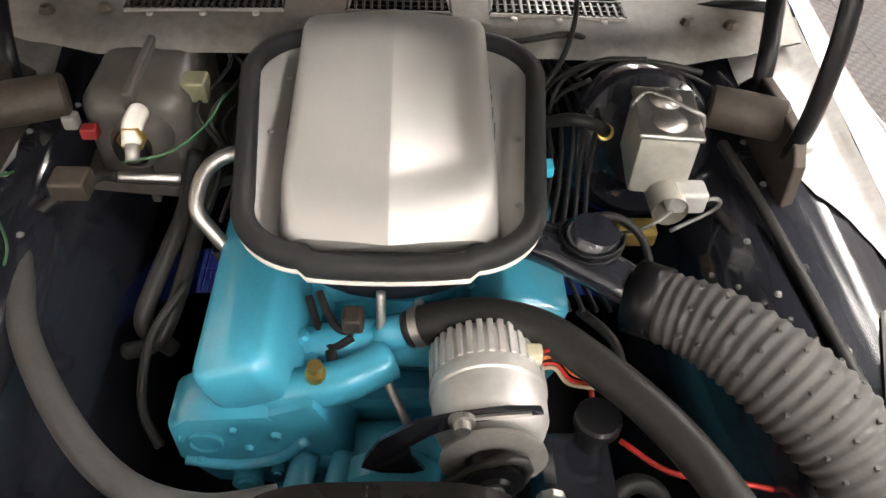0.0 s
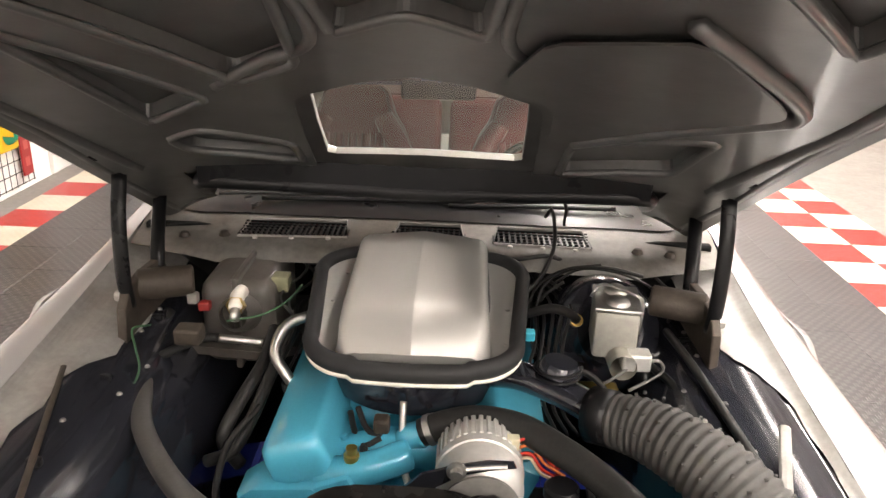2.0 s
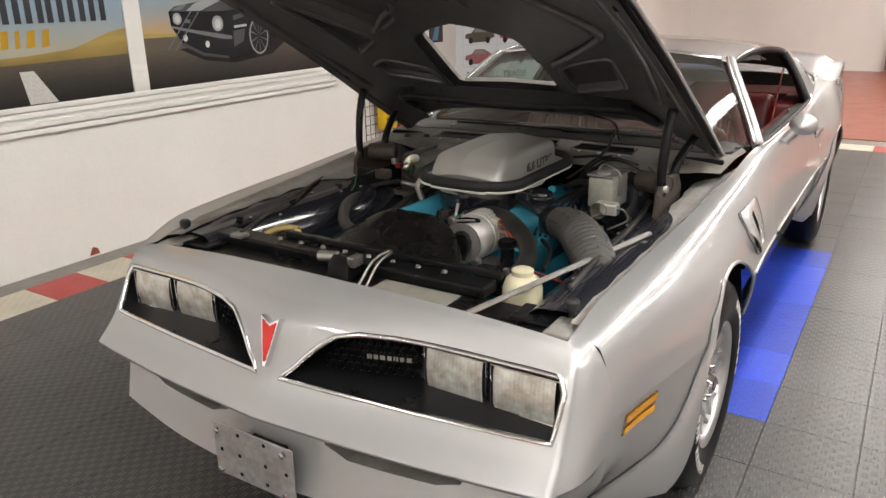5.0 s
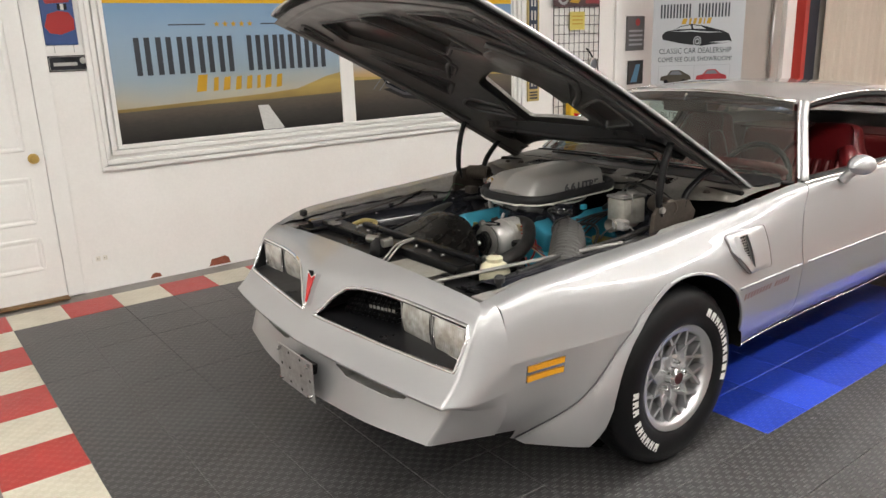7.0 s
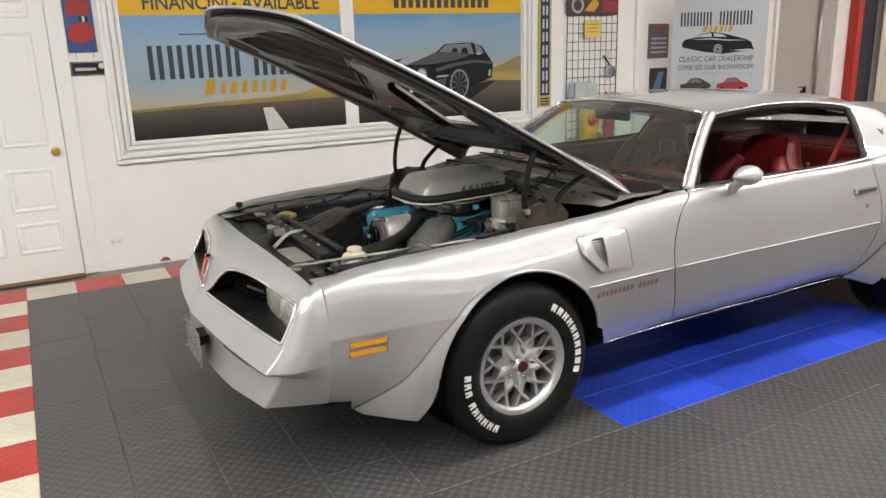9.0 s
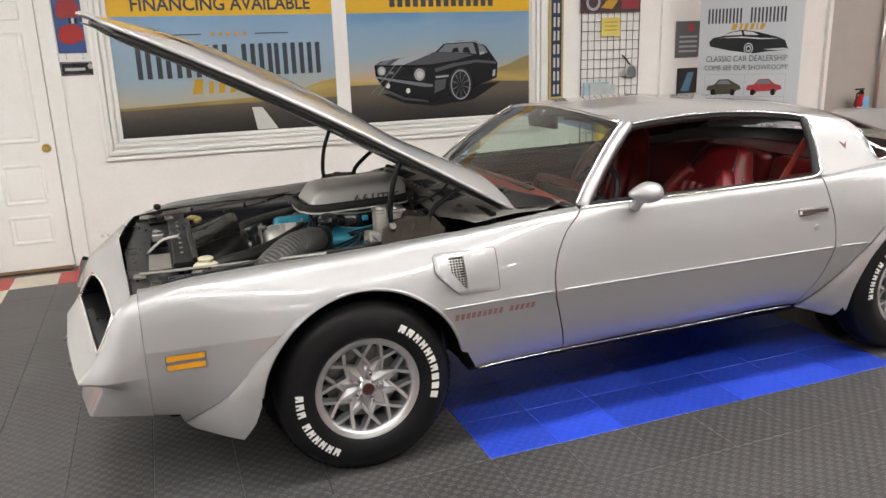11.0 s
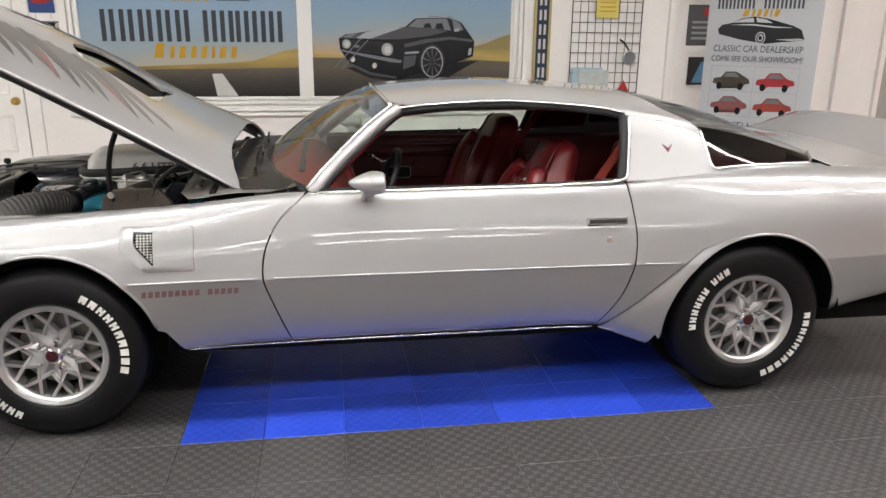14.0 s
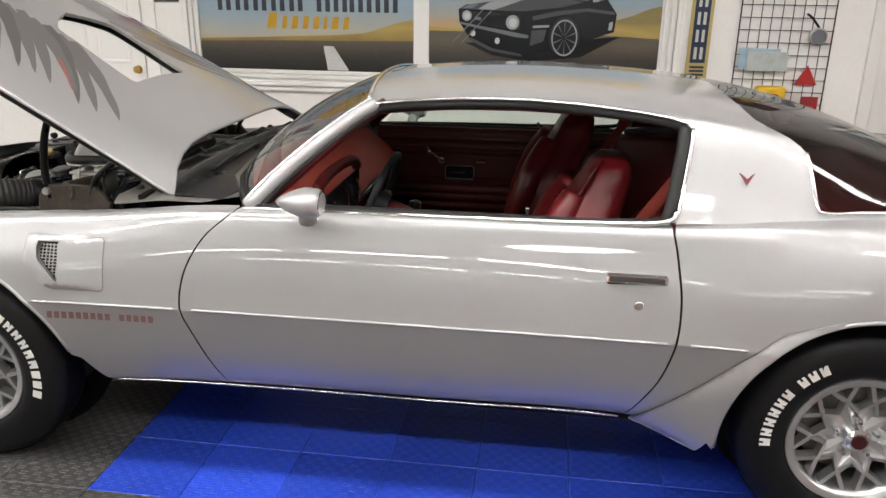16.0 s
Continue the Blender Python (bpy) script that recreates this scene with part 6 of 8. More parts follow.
    for k in range(n):
        a = 2 * math.pi * k / n
        for da in (-12.5, 12.5):
            aa = a + radians(da)
            strut((.119 * math.cos(a), .119 * math.sin(a), .005), (.178 * math.cos(aa), .178 * math.sin(aa), .016), .0062, .03)
    bmesh.ops.recalc_face_normals(b, faces=b.faces)
    sp_ = part("wheel_spokes", b, ALLOY, w)
    part("hub_cap", lathe([(0, .030), (.026, .029), (.030, .024), (.034, .020), (.036, -.01)], 24, m), CHROME, w, smooth=True)
    part("cap_emblem", lathe([(0, .0315), (.021, .0313), (.022, .029)], 20, m), mat("dark_red_badge", (.045, .007, .010), .3), w, smooth=True)
    for k in range(5):
        a = 2 * math.pi * k / 5 + .3
        part("lug_nut", lathe([(0, .020), (.006, .019), (.0095, .012), (.0105, -.01)], 10, m @ Matrix.Translation((.055 * math.cos(a), .055 * math.sin(a), 0))), CHROME, w, smooth=True)
    return w


wheel = make_wheel()
wheel.matrix_basis = pose(.850, 0, AXLE_Z, 148, 0, 0)
copy_thing(wheel, pose(.840, WHEELBASE, AXLE_Z, 93, 0, 0))
copy_thing(wheel, pose(-.850, 0, AXLE_Z, 30, 0, 180))
copy_thing(wheel, pose(-.840, WHEELBASE, AXLE_Z, 70, 0, 180))
# ---- engine bay ----
def arc_outline(yf, yr, wf, wr, rc, n=6, bow=.02):
    """A rounded, tapering outline with a bowed front edge: (x, y) points."""
    pts = []
    for k in range(9):
        x = -wf + rc + (2 * wf - 2 * rc) * k / 8
        pts.append((x, yf - bow * (1 - (x / wf) ** 2)))
    def corner(cx, cy, a0, a1, r):
        return [(cx + r * math.cos(radians(a0 + (a1 - a0) * k / n)), cy + r * math.sin(radians(a0 + (a1 - a0) * k / n))) for k in range(1, n)]
    pts += corner(wf - rc, yf + rc - .004, -90, 0, rc)
    pts += [(wf, yf + rc), (wr, yr - rc)]
    pts += corner(wr - rc, yr - rc, 0, 90, rc)
    pts += [(wr - rc, yr), (-wr + rc, yr)]
    pts += corner(-wr + rc, yr - rc, 90, 180, rc)
    pts += [(-wr, yr - rc), (-wf, yf + rc)]
    pts += corner(-wf + rc, yf + rc - .004, 180, 270, rc)
    return pts


# shaker scoop with its tray and fat rubber seal
SIL = mat("brushed_silver_scoop", (0.44, 0.43, 0.41), 0.38, 0.35, coat=0.3, grain=0.05, grain_scale=700, rvar=0.04)
tray = arc_outline(-.027, .418, .184, .212, .092, 14)
zt = lambda y: .876 + .055 * y
bm = bmesh.new()
loop_a = [bm.verts.new((x, y, zt(y))) for x, y in tray]
loop_b = [bm.verts.new((x * .88, .19 + (y - .19) * .88, zt(y) - .016)) for x, y in tray]
for i in range(len(tray)):
    j = (i + 1) % len(tray)
    bm.faces.new((loop_a[i], loop_a[j], loop_b[j], loop_b[i]))
bm.faces.new(loop_b)
bmesh.ops.recalc_face_normals(bm, faces=bm.faces)
shaker = part("shaker_tray", bm, SIL, car, "silver scoop tray on the air cleaner", smooth=True)
seal_path = [(x, y, zt(y) + .002) for x, y in shrink(tray, 1.065)]
part("shaker_seal", tube(seal_path, .0155, smooth_pts=False, sides=14, closed=True, flat=1.2), SEAL, shaker, "thick black rubber seal", smooth=True)
part("seal_flange", tube([(x, y, z - .019) for x, y, z in [(p[0] * 1.03, .19 + (p[1] - .19) * 1.03, p[2]) for p in seal_path]], .0045, smooth_pts=False, sides=6, closed=True), CREAM, shaker, smooth=True)
for rx, ry in ((-.178, .20), (.184, .19), (.172, .055), (-.165, .33)):
    part("rivet", lathe([(0, .004), (.004, .003), (.005, 0)], 8, Matrix.Translation((rx, ry, zt(ry) - .002))), STEEL, shaker)

sc_y = [-.022, -.012, .0, .016, .030, .044, .07, .12, .22, .32, .385, .405, .412]
sc_w = [.131, .137, .140, .141, .1415, .142, .1425, .1435, .1455, .1475, .149, .149, .147]
sc_z = [.892, .906, .922, .939, .951, .956, .959, .961, .963, .965, .965, .960, .945]
bm = bmesh.new()
rows_ = []
for y, w_, z in zip(sc_y, sc_w, sc_z):
    lo_ = max(.880, z - .030)
    sec = [(w_ + .006, .862), (w_ + .001, .874), (w_ - .003, lo_), (w_ - .006, max(lo_ + .003, z - .015)), (w_ - .013, z - .005), (w_ - .024, z), (w_ - .04, z + .002), (.05, z + .0085), (.006, z + .0130), (.0005, z + .0142)]
    vee = lambda x: -.030 * max(0, 1 - max(0, y) / .10) * (1 - abs(x) / w_)
    row = [(x, y + vee(x), zz) for x, zz in sec] + [(-x, y + vee(x), zz) for x, zz in reversed(sec)]
    rows_.append([bm.verts.new(p) for p in row])
for i in range(len(rows_) - 1):
    for j in range(len(rows_[0]) - 1):
        bm.faces.new((rows_[i][j], rows_[i + 1][j], rows_[i + 1][j + 1], rows_[i][j + 1]))
bm.faces.new(rows_[0])
bm.faces.new(list(reversed(rows_[-1])))
bmesh.ops.recalc_face_normals(bm, faces=bm.faces)
scoop = part("shaker_scoop", bm, SIL, car, "silver painted hood scoop", smooth=True, angle=50)
TXT = Matrix(((0, 0, 1, 0), (1, 0, 0, 0), (0, 1, 0, 0), (0, 0, 0, 1)))
text_mesh("6.6 LITRE", .044, GREYDECAL, Matrix.Translation((.1470, .275, .898)) @ TXT, scoop, "displacement_lettering", sx=1.2, bold=.0016)
text_mesh("6.6 LITRE", .044, GREYDECAL, Matrix.Translation((-.1470, .275, .898)) @ Matrix.Rotation(math.pi, 4, "Z") @ TXT, scoop, "displacement_lettering", sx=1.2, bold=.0016)

part("air_cleaner", lathe([(0, .74), (.15, .74), (.185, .75), (.19, .77), (.19, .835), (.183, .848), (0, .85)], 40, Matrix.Translation((0, .18, 0))), BLACKPAINT, car, "gloss black round air cleaner", smooth=True)
part("cleaner_band", tube([(.193 * math.cos(a), .18 + .193 * math.sin(a), .846) for a in [radians(10 * k) for k in range(36)]], .004, smooth_pts=False, sides=6, closed=True), CREAM, car, smooth=True)
clip = part("band_clip", bx(-.075, -.035, -.036, -.020, .832, .848, .003), STEEL, car)
part("clip_screw", tube([(-.082, -.034, .840), (-.015, -.038, .834)], .004, smooth_pts=False), STEEL, clip)
part("carburetor", bx(-.09, .09, .06, .28, .69, .76, .015), GREYMETAL, car)

# long block
eng = part("engine_block", bx(-.20, .20, -.10, .48, .34, .64, .02), ENGINEBLUE, car, "glossy light blue engine")


def bank(sg, y0, y1):
    m = Matrix.Translation((sg * .158, (y0 + y1) / 2, .652)) @ Matrix.Rotation(radians(sg * 22), 4, "Y")
    L = (y1 - y0) / 2
    head = part("cylinder_head", bx(-.085, .085, -L, L, -.11, .045, .012, m=m), ENGINEBLUE, car, smooth=True)
    bm = bmesh.new()
    o = rounded(-.058, .058, -L + .015, L - .015, .026, 5)
    lv = [(1.09, .045), (1.09, .052), (1.0, .056), (.99, .100), (.93, .122), (.80, .130)]
    rings = []
    for f, z in lv:
        rings.append([bm.verts.new(m @ Vector((x * f, y - math.copysign((1 - f) * .066, y), z))) for x, y in o])
    for a, b in zip(rings, rings[1:]):
        for i in range(len(o)):
            j = (i + 1) % len(o)
            bm.faces.new((a[i], a[j], b[j], b[i]))
    bm.faces.new(rings[-1])
    bmesh.ops.recalc_face_normals(bm, faces=bm.faces)
    vc = part("valve_cover", bm, ENGINEBLUE, car, "blue stamped valve cover", smooth=True, angle=55)
    for yy in (-L * .62, 0, L * .62):
        for xx in (-.066, .066):
            part("cover_bolt", lathe([(0, .012), (.008, .011), (.009, 0)], 8, m @ Matrix.Translation((xx, yy, .052))), ENGINEBLUE, vc)
    return vc


vcl = bank(-1, -.165, .42)
vcr = bank(1, -.055, .48)
part("filler_grommet", lathe([(.02, .02), (.024, .01), (.024, 0)], 16, Matrix.Translation((-.243, .102, .735)) @ Matrix.Rotation(radians(-25), 4, "Y")), SEAL, vcl, smooth=True)

bm = bmesh.new()
for y in (-.06, .06, .20, .34):
    tube([(-.19, y, .665), (-.09, y + .01, .70), (0, y + .01, .71), (.09, y + .01, .70), (.19, y, .665)], .036, n=4, sides=10, bm=bm)
box(bm, -.12, .12, -.05, .42, .62, .695, .015)
part("intake_manifold", bm, ENGINEBLUE, car, smooth=True)
part("coolant_crossover", tube([(-.185, -.115, .69), (-.12, -.125, .705), (-.055, -.115, .715), (.0, -.085, .72)], .030, sides=14), ENGINEBLUE, car, smooth=True)
part("crossover_boss", bx(-.215, -.165, -.135, -.06, .64, .72, .012), ENGINEBLUE, car)
for px, py, pz in ((-.165, -.02, .705), (-.15, -.075, .70), (-.175, .06, .71)):
    part("stud", lathe([(0, .018), (.009, .016), (.011, 0)], 8, Matrix.Translation((px, py, pz))), ENGINEBLUE, eng)
tc_ = bx(-.15, .20, -.175, -.10, .38, .61, .03, 4)
part("timing_cover", tc_, ENGINEBLUE, car, smooth=True)
for px, pz, r in ((-.20, .555, .022), (-.13, .50, .015), (-.22, .47, .013), (-.10, .575, .012), (-.155, .585, .009)):
    part("cover_boss", lathe([(0, .012), (r * .6, .012), (r * .65, .008), (r, .008), (r * 1.05, -.01)], 20, pose(px, -.175, pz, 90, 0, 0)), ENGINEBLUE, eng, smooth=True)
hf = part("head_face", prism([(-.292, .675), (-.265, .695), (-.16, .702), (-.105, .66), (-.10, .58), (-.16, .52), (-.25, .53), (-.292, .60)], -.168, -.08, bevel=.012), ENGINEBLUE, car, smooth=True)
part("core_plug", lathe([(0, .001), (.019, .001), (.021, .005), (.024, .004), (.025, -.004)], 24, pose(-.245, -.168, .645, 90, 0, 0)), ENGINEBLUE, hf, smooth=True)
for px, pz, r in ((-.205, .675, .006), (-.19, .63, .007), (-.26, .60, .008), (-.15, .66, .009), (-.275, .655, .006)):
    part("face_boss", lathe([(0, .007), (r * .7, .006), (r, 0), (r * 1.1, -.004)], 12, pose(px, -.168, pz, 90, 0, 0)), ENGINEBLUE, hf, smooth=True)
part("face_rib", tube([(-.28, -.168, .60), (-.21, -.172, .59), (-.15, -.172, .61), (-.11, -.168, .65)], .009, sides=8), ENGINEBLUE, hf, smooth=True)
part("inlet_ear", prism([(-.175, .675), (-.185, .72), (-.155, .735), (-.125, .715), (-.13, .67)], -.135, -.115, bevel=.006), ENGINEBLUE, car, smooth=True)
part("ear_bolt", lathe([(0, .014), (.009, .012), (.011, 0)], 8, pose(-.16, -.135, .71, 90, 0, 0)), ENGINEBLUE, car)
part("water_pump", lathe([(0, .09), (.03, .088), (.045, .05), (.07, .03), (.075, 0)], 28, pose(0, -.175, .56, 90, 0, 0)), ENGINEBLUE, car, smooth=True)
for px in (-.115, -.06, .035):
    part("pump_pipe", tube([(px, -.16, .60), (px - .01, -.20, .585), (px - .02, -.235, .56)], .020, sides=12), ENGINEBLUE, car, smooth=True)
part("pump_body", bx(-.09, -.02, -.245, -.19, .53, .60, .012), ENGINEBLUE, car)
part("fan_hub", lathe([(0, .05), (.055, .045), (.06, .0)], 24, pose(0, -.265, .56, 90, 0, 0)), BLACKSATIN, car, smooth=True)
fan = new("fan")
fan.parent = car
for k in range(5):
    a = radians(72 * k + 20)
    m = pose(0, -.315, .56) @ Matrix.Rotation(a, 4, "Y") @ Matrix.Translation((0, 0, .13)) @ Matrix.Rotation(radians(28), 4, "Z")
    part("fan_blade", bx(-.045, .045, -.002, .002, -.08, .09, .001, m=m), GREYMETAL, fan)
part("dipstick_tube", tube([(-.012, -.035, .80), (-.012, -.05, .77), (-.01, -.075, .72), (.0, -.11, .69), (.025, -.15, .66)], .0065, sides=8), STEEL, car, smooth=True)

# thermostat neck and upper hose
part("thermostat_neck", tube([(-.01, -.05, .70), (.0, -.055, .735), (.03, -.06, .75)], .026, sides=14), ENGINEBLUE, car, smooth=True)
UH = [(.025, -.060, .752), (.07, -.062, .775), (.13, -.070, .792), (.20, -.095, .795), (.263, -.147, .790), (.316, -.200, .782), (.362, -.262, .774), (.398, -.335, .765), (.415, -.42, .755), (.41, -.505, .74)]
uh = part("radiator_hose", tube(UH, .026, sides=16), HOSE, car, "black upper radiator hose", smooth=True)


def clamp(p, q, r, parent, w_=.012):
    d = (Vector(q) - Vector(p)).normalized()
    rot = Vector((0, 0, 1)).rotation_difference(d).to_matrix().to_4x4()
    m = Matrix.Translation(p) @ rot
    c = part("hose_clamp", lathe([(r, -w_ / 2), (r + .002, -w_ / 2), (r + .002, w_ / 2), (r, w_ / 2)], 24, m), STEEL, parent, smooth=True)
    part("clamp_screw", bx(-.007, .007, -.010, .010, -.006, .006, .002, m=m @ Matrix.Translation((0, r + .006, 0))), STEEL, parent)
    return c


clamp((.040, -.061, .760), (.07, -.062, .775), .027, uh)
clamp((.411, -.485, .745), (.41, -.505, .74), .027, uh)

# alternator
ac = Vector((.128, -.158, .742))
alt = part("alternator", lathe([(0, -.085), (.03, -.085), (.055, -.080), (.069, -.062), (.073, -.05), (.073, -.008), (.076, -.006), (.076, .006), (.073, .008), (.073, .045), (.066, .062), (.045, .075), (0, .075)], 40, Matrix.Translation(ac) @ Matrix.Rotation(radians(90), 4, "X")), CASTALU, car, "bare aluminium alternator", smooth=True)
for k in range(34):
    a = radians(k * 360 / 34)
    m = Matrix.Translation(ac) @ Matrix.Rotation(a, 4, "Y")
    part("cooling_fin", bx(-.004, .004, .016, .066, .066, .0755, .0015, m=m), CASTALU, alt)
part("alternator_fan", lathe([(.02, .0), (.064, .004), (.066, .012), (.02, .014)], 32, pose(*(ac + Vector((0, -.082, 0))), 90, 0, 0)), GREYMETAL, alt, smooth=True)
part("alternator_pulley", lathe([(0, .034), (.018, .034), (.020, .028), (.036, .026), (.030, .016), (.036, .006), (.036, 0), (0, 0)], 28, pose(*(ac + Vector((0, -.098, 0))), 90, 0, 0)), BLACKSATIN, alt, smooth=True)
part("pulley_nut", lathe([(0, .012), (.010, .012), (.011, 0)], 6, pose(*(ac + Vector((0, -.132, 0))), 90, 0, 0)), STEEL, alt)
arm = [(-.03, .755), (-.01, .80), (.03, .838), (.08, .856), (.135, .868), (.175, .868), (.180, .858), (.140, .852), (.09, .838), (.05, .812), (.025, .785), (.03, .755), (.045, .728), (.03, .720), (-.01, .722), (-.035, .735)]
br = part("alternator_bracket", prism([(x + .002, z - .046) for x, z in arm], -.231, -.225), BLACKPAINT, car, "black slotted alternator bracket")
part("bracket_slot", tube([(.072, -.2325, .799), (.112, -.2325, .809), (.167, -.2325, .816)], .004, sides=6), STEEL, br)
part("adjust_bolt", lathe([(0, .018), (.010, .018), (.011, .008), (.016, .007), (.016, 0)], 12, pose(.087, -.232, .805, 90, 0, 0)), STEEL, br)
part("drive_belt", tube([(.128, -.271, .780), (.02, -.271, .66), (-.055, -.271, .57), (0, -.271, .505), (.055, -.271, .55), (.163, -.271, .735)], .007, n=4, sides=6, closed=True), HOSE, car, smooth=True)
for px, pz, r in ((.20, .70, .012), (.145, .68, .010)):
    part("mount_bolt", lathe([(0, .022), (r, .022), (r, .010), (r * 1.5, .008), (r * 1.5, 0)], 8, pose(px, -.275, pz, 90, 0, 0)), STEEL, alt)
for k, (col, zz) in enumerate((((.45, .03, .02), .80), ((.55, .16, .05), .785), ((.45, .03, .02), .77), ((.6, .5, .35), .76))):
    wm = mat("wire_insulation", col, .45)
    part("alternator_wire", tube([(.185, -.13, zz - .010), (.215, -.125, zz - .005), (.240, -.13, zz - .035), (.255 + .012 * k, -.12, zz - .06), (.275 + .01 * k, -.09, zz - .09)], .003, sides=6), wm, alt, smooth=True)
part("wire_plug", bx(.172, .195, -.138, -.118, .775, .80, .003), WHITEPLASTIC, alt)

# power steering reservoir
ps = part("steering_pump", bx(.19, .29, -.30, -.18, .60, .70, .02), BLACKPAINT, car)
part("pump_neck", lathe([(.022, 0), (.022, .04), (.03, .045), (.03, .06), (.026, .064), (0, .065)], 20, Matrix.Translation((.262, -.20, .695))), BLACKPLASTIC, ps, smooth=True)

# snorkel, cap and the ribbed duct
part("intake_snorkel", tube([(.15, .075, .805), (.21, .045, .818), (.285, .0, .812), (.345, -.035, .795)], .034, sides=14, flat=.8), BLACKPAINT, car, smooth=True)
cap = part("filler_cap", lathe([(0, .028), (.032, .026), (.038, .018), (.040, .004), (.036, 0)], 28, Matrix.Translation((.273, .022, .840)) @ Matrix.Rotation(radians(10), 4, "Y")), BLACKPAINT, car, "round black filler cap", smooth=True)
part("cap_coil", tube([(.273 + .043 * math.cos(a), .022 + .043 * math.sin(a), .833 + .002 * a) for a in [.5 * k for k in range(26)]], .003, smooth_pts=False, sides=6), BLACKPLASTIC, cap, smooth=True)
DH = [(.36, -.045, .79), (.425, -.095, .80), (.49, -.165, .795), (.55, -.235, .77), (.60, -.305, .73), (.63, -.355, .70)]
ribs = 28
duct = part("air_duct", tube(DH, .060, n=24, sides=24, rfun=lambda f, i: (.80 + .25 * min(1, f * 2.2)) * (1 + .04 * math.sin(f * ribs * 2 * math.pi))), GREYHOSE, car, "faded grey ribbed air duct hose", smooth=True, angle=80)
nubs = catmull(DH, 12)
for k in range(8, len(nubs) - 8, 4):
    for a in (20, 55, 90, 125):
        t_ = (nubs[k + 1] - nubs[k - 1]).normalized()
        u_ = t_.cross(Vector((0, 0, 1))).normalized()
        w_ = u_.cross(t_)
        p_ = nubs[k] + (u_ * math.cos(radians(a)) + w_ * math.sin(radians(a))) * .0625
        part("duct_nub", bx(-.0028, .0028, -.0028, .0028, -.0028, .0028, .001, m=Matrix.Translation(p_)), GREYHOSE, duct)
part("duct_collar", tube([(.335, -.025, .785), (.37, -.05, .793)], .052, smooth_pts=False, sides=20), BLACKPLASTIC, duct, smooth=True)
clamp((.624, -.345, .706), (.63, -.355, .70), .066, duct, .014)
part("duct_elbow", tube([(.622, -.341, .708), (.635, -.37, .69), (.64, -.41, .675), (.64, -.46, .665)], .064, sides=20, rfun=lambda f, i: 1 - .08 * f), GREYHOSE, car, smooth=True)
ab = part("air_box", bx(.535, .695, -.575, -.335, .56, .745, .02, 3), BLACKPLASTIC, car, "black plastic air box", smooth=True)
part("box_lid", bx(.545, .69, -.56, -.35, .745, .757, .008), BLACKPLASTIC, ab)
part("lid_clip", bx(.60, .66, -.47, -.42, .755, .772, .004), STEEL, ab)

# brakes
bc = (.425, .365, .755)
bo = part("brake_booster", lathe([(0, .085), (.035, .082), (.05, .066), (.075, .066), (.088, .052), (.118, .046), (.130, .030), (.134, .012), (.138, .004), (.138, -.006), (.130, -.02), (.10, -.05), (0, -.055)], 48, pose(*bc, 60, 0, 4)), BLACKPAINT, car, "gloss black brake booster", smooth=True)
part("check_valve", lathe([(0, .03), (.014, .03), (.016, .02), (.016, 0)], 14, pose(.352, .338, .795, 60, 0, 0)), BRASS, bo, smooth=True)
part("vacuum_hose", tube([(.352, .315, .81), (.325, .30, .835), (.29, .305, .84), (.262, .32, .825), (.22, .34, .80)], .011, sides=10), HOSE, bo, smooth=True)
mcm = Matrix.Translation((.418, .245, .83)) @ Matrix.Rotation(radians(-6), 4, "Z")
mc = part("master_cylinder", bx(-.046, .046, -.062, .062, -.045, .062, .010, m=mcm), mat("grey_cast_iron", (.42, .41, .37), .5, .3, grain=.2, stain=.2, stain_scale=20, bump=.2), car, "grey cast master cylinder", smooth=True)
part("reservoir_lid", bx(-.049, .049, -.065, .065, .062, .072, .004, m=mcm), STEEL, mc)
for yy in (-.03, .03):
    part("lid_dome", lathe([(0, .016), (.015, .014), (.024, .006), (.026, 0)], 20, mcm @ Matrix.Translation((0, yy, .071))), STEEL, mc, smooth=True)
part("lid_bail", tube([mcm @ Vector(p) for p in ((.052, -.02, .0), (.052, -.02, .07), (.03, -.02, .09), (-.03, .02, .09), (-.052, .02, .06))], .0035, sides=6), STEEL, mc, smooth=True)
part("cylinder_bore", lathe([(.026, -.13), (.028, -.12), (.028, .08)], 18, Matrix.Translation((.425, .22, .79)) @ Matrix.Rotation(radians(90), 4, "X")), mat("cast_bore", (.40, .38, .33), .55, .3, grain=.2), mc, smooth=True)
part("line_block", bx(.425, .485, .150, .190, .775, .815, .006), CASTALU, mc)
part("proportioning_valve", bx(.31, .43, .16, .20, .690, .725, .008), GOLDPLATE, car)
for pts in ([(.46, .16, .79), (.50, .16, .80), (.515, .18, .76), (.45, .17, .72)], [(.44, .155, .785), (.40, .14, .76), (.36, .16, .72)], [(.33, .17, .71), (.28, .14, .72), (.25, .10, .70)]):
    part("brake_line", tube(pts, .0035, sides=6), GREYMETAL, car, smooth=True)

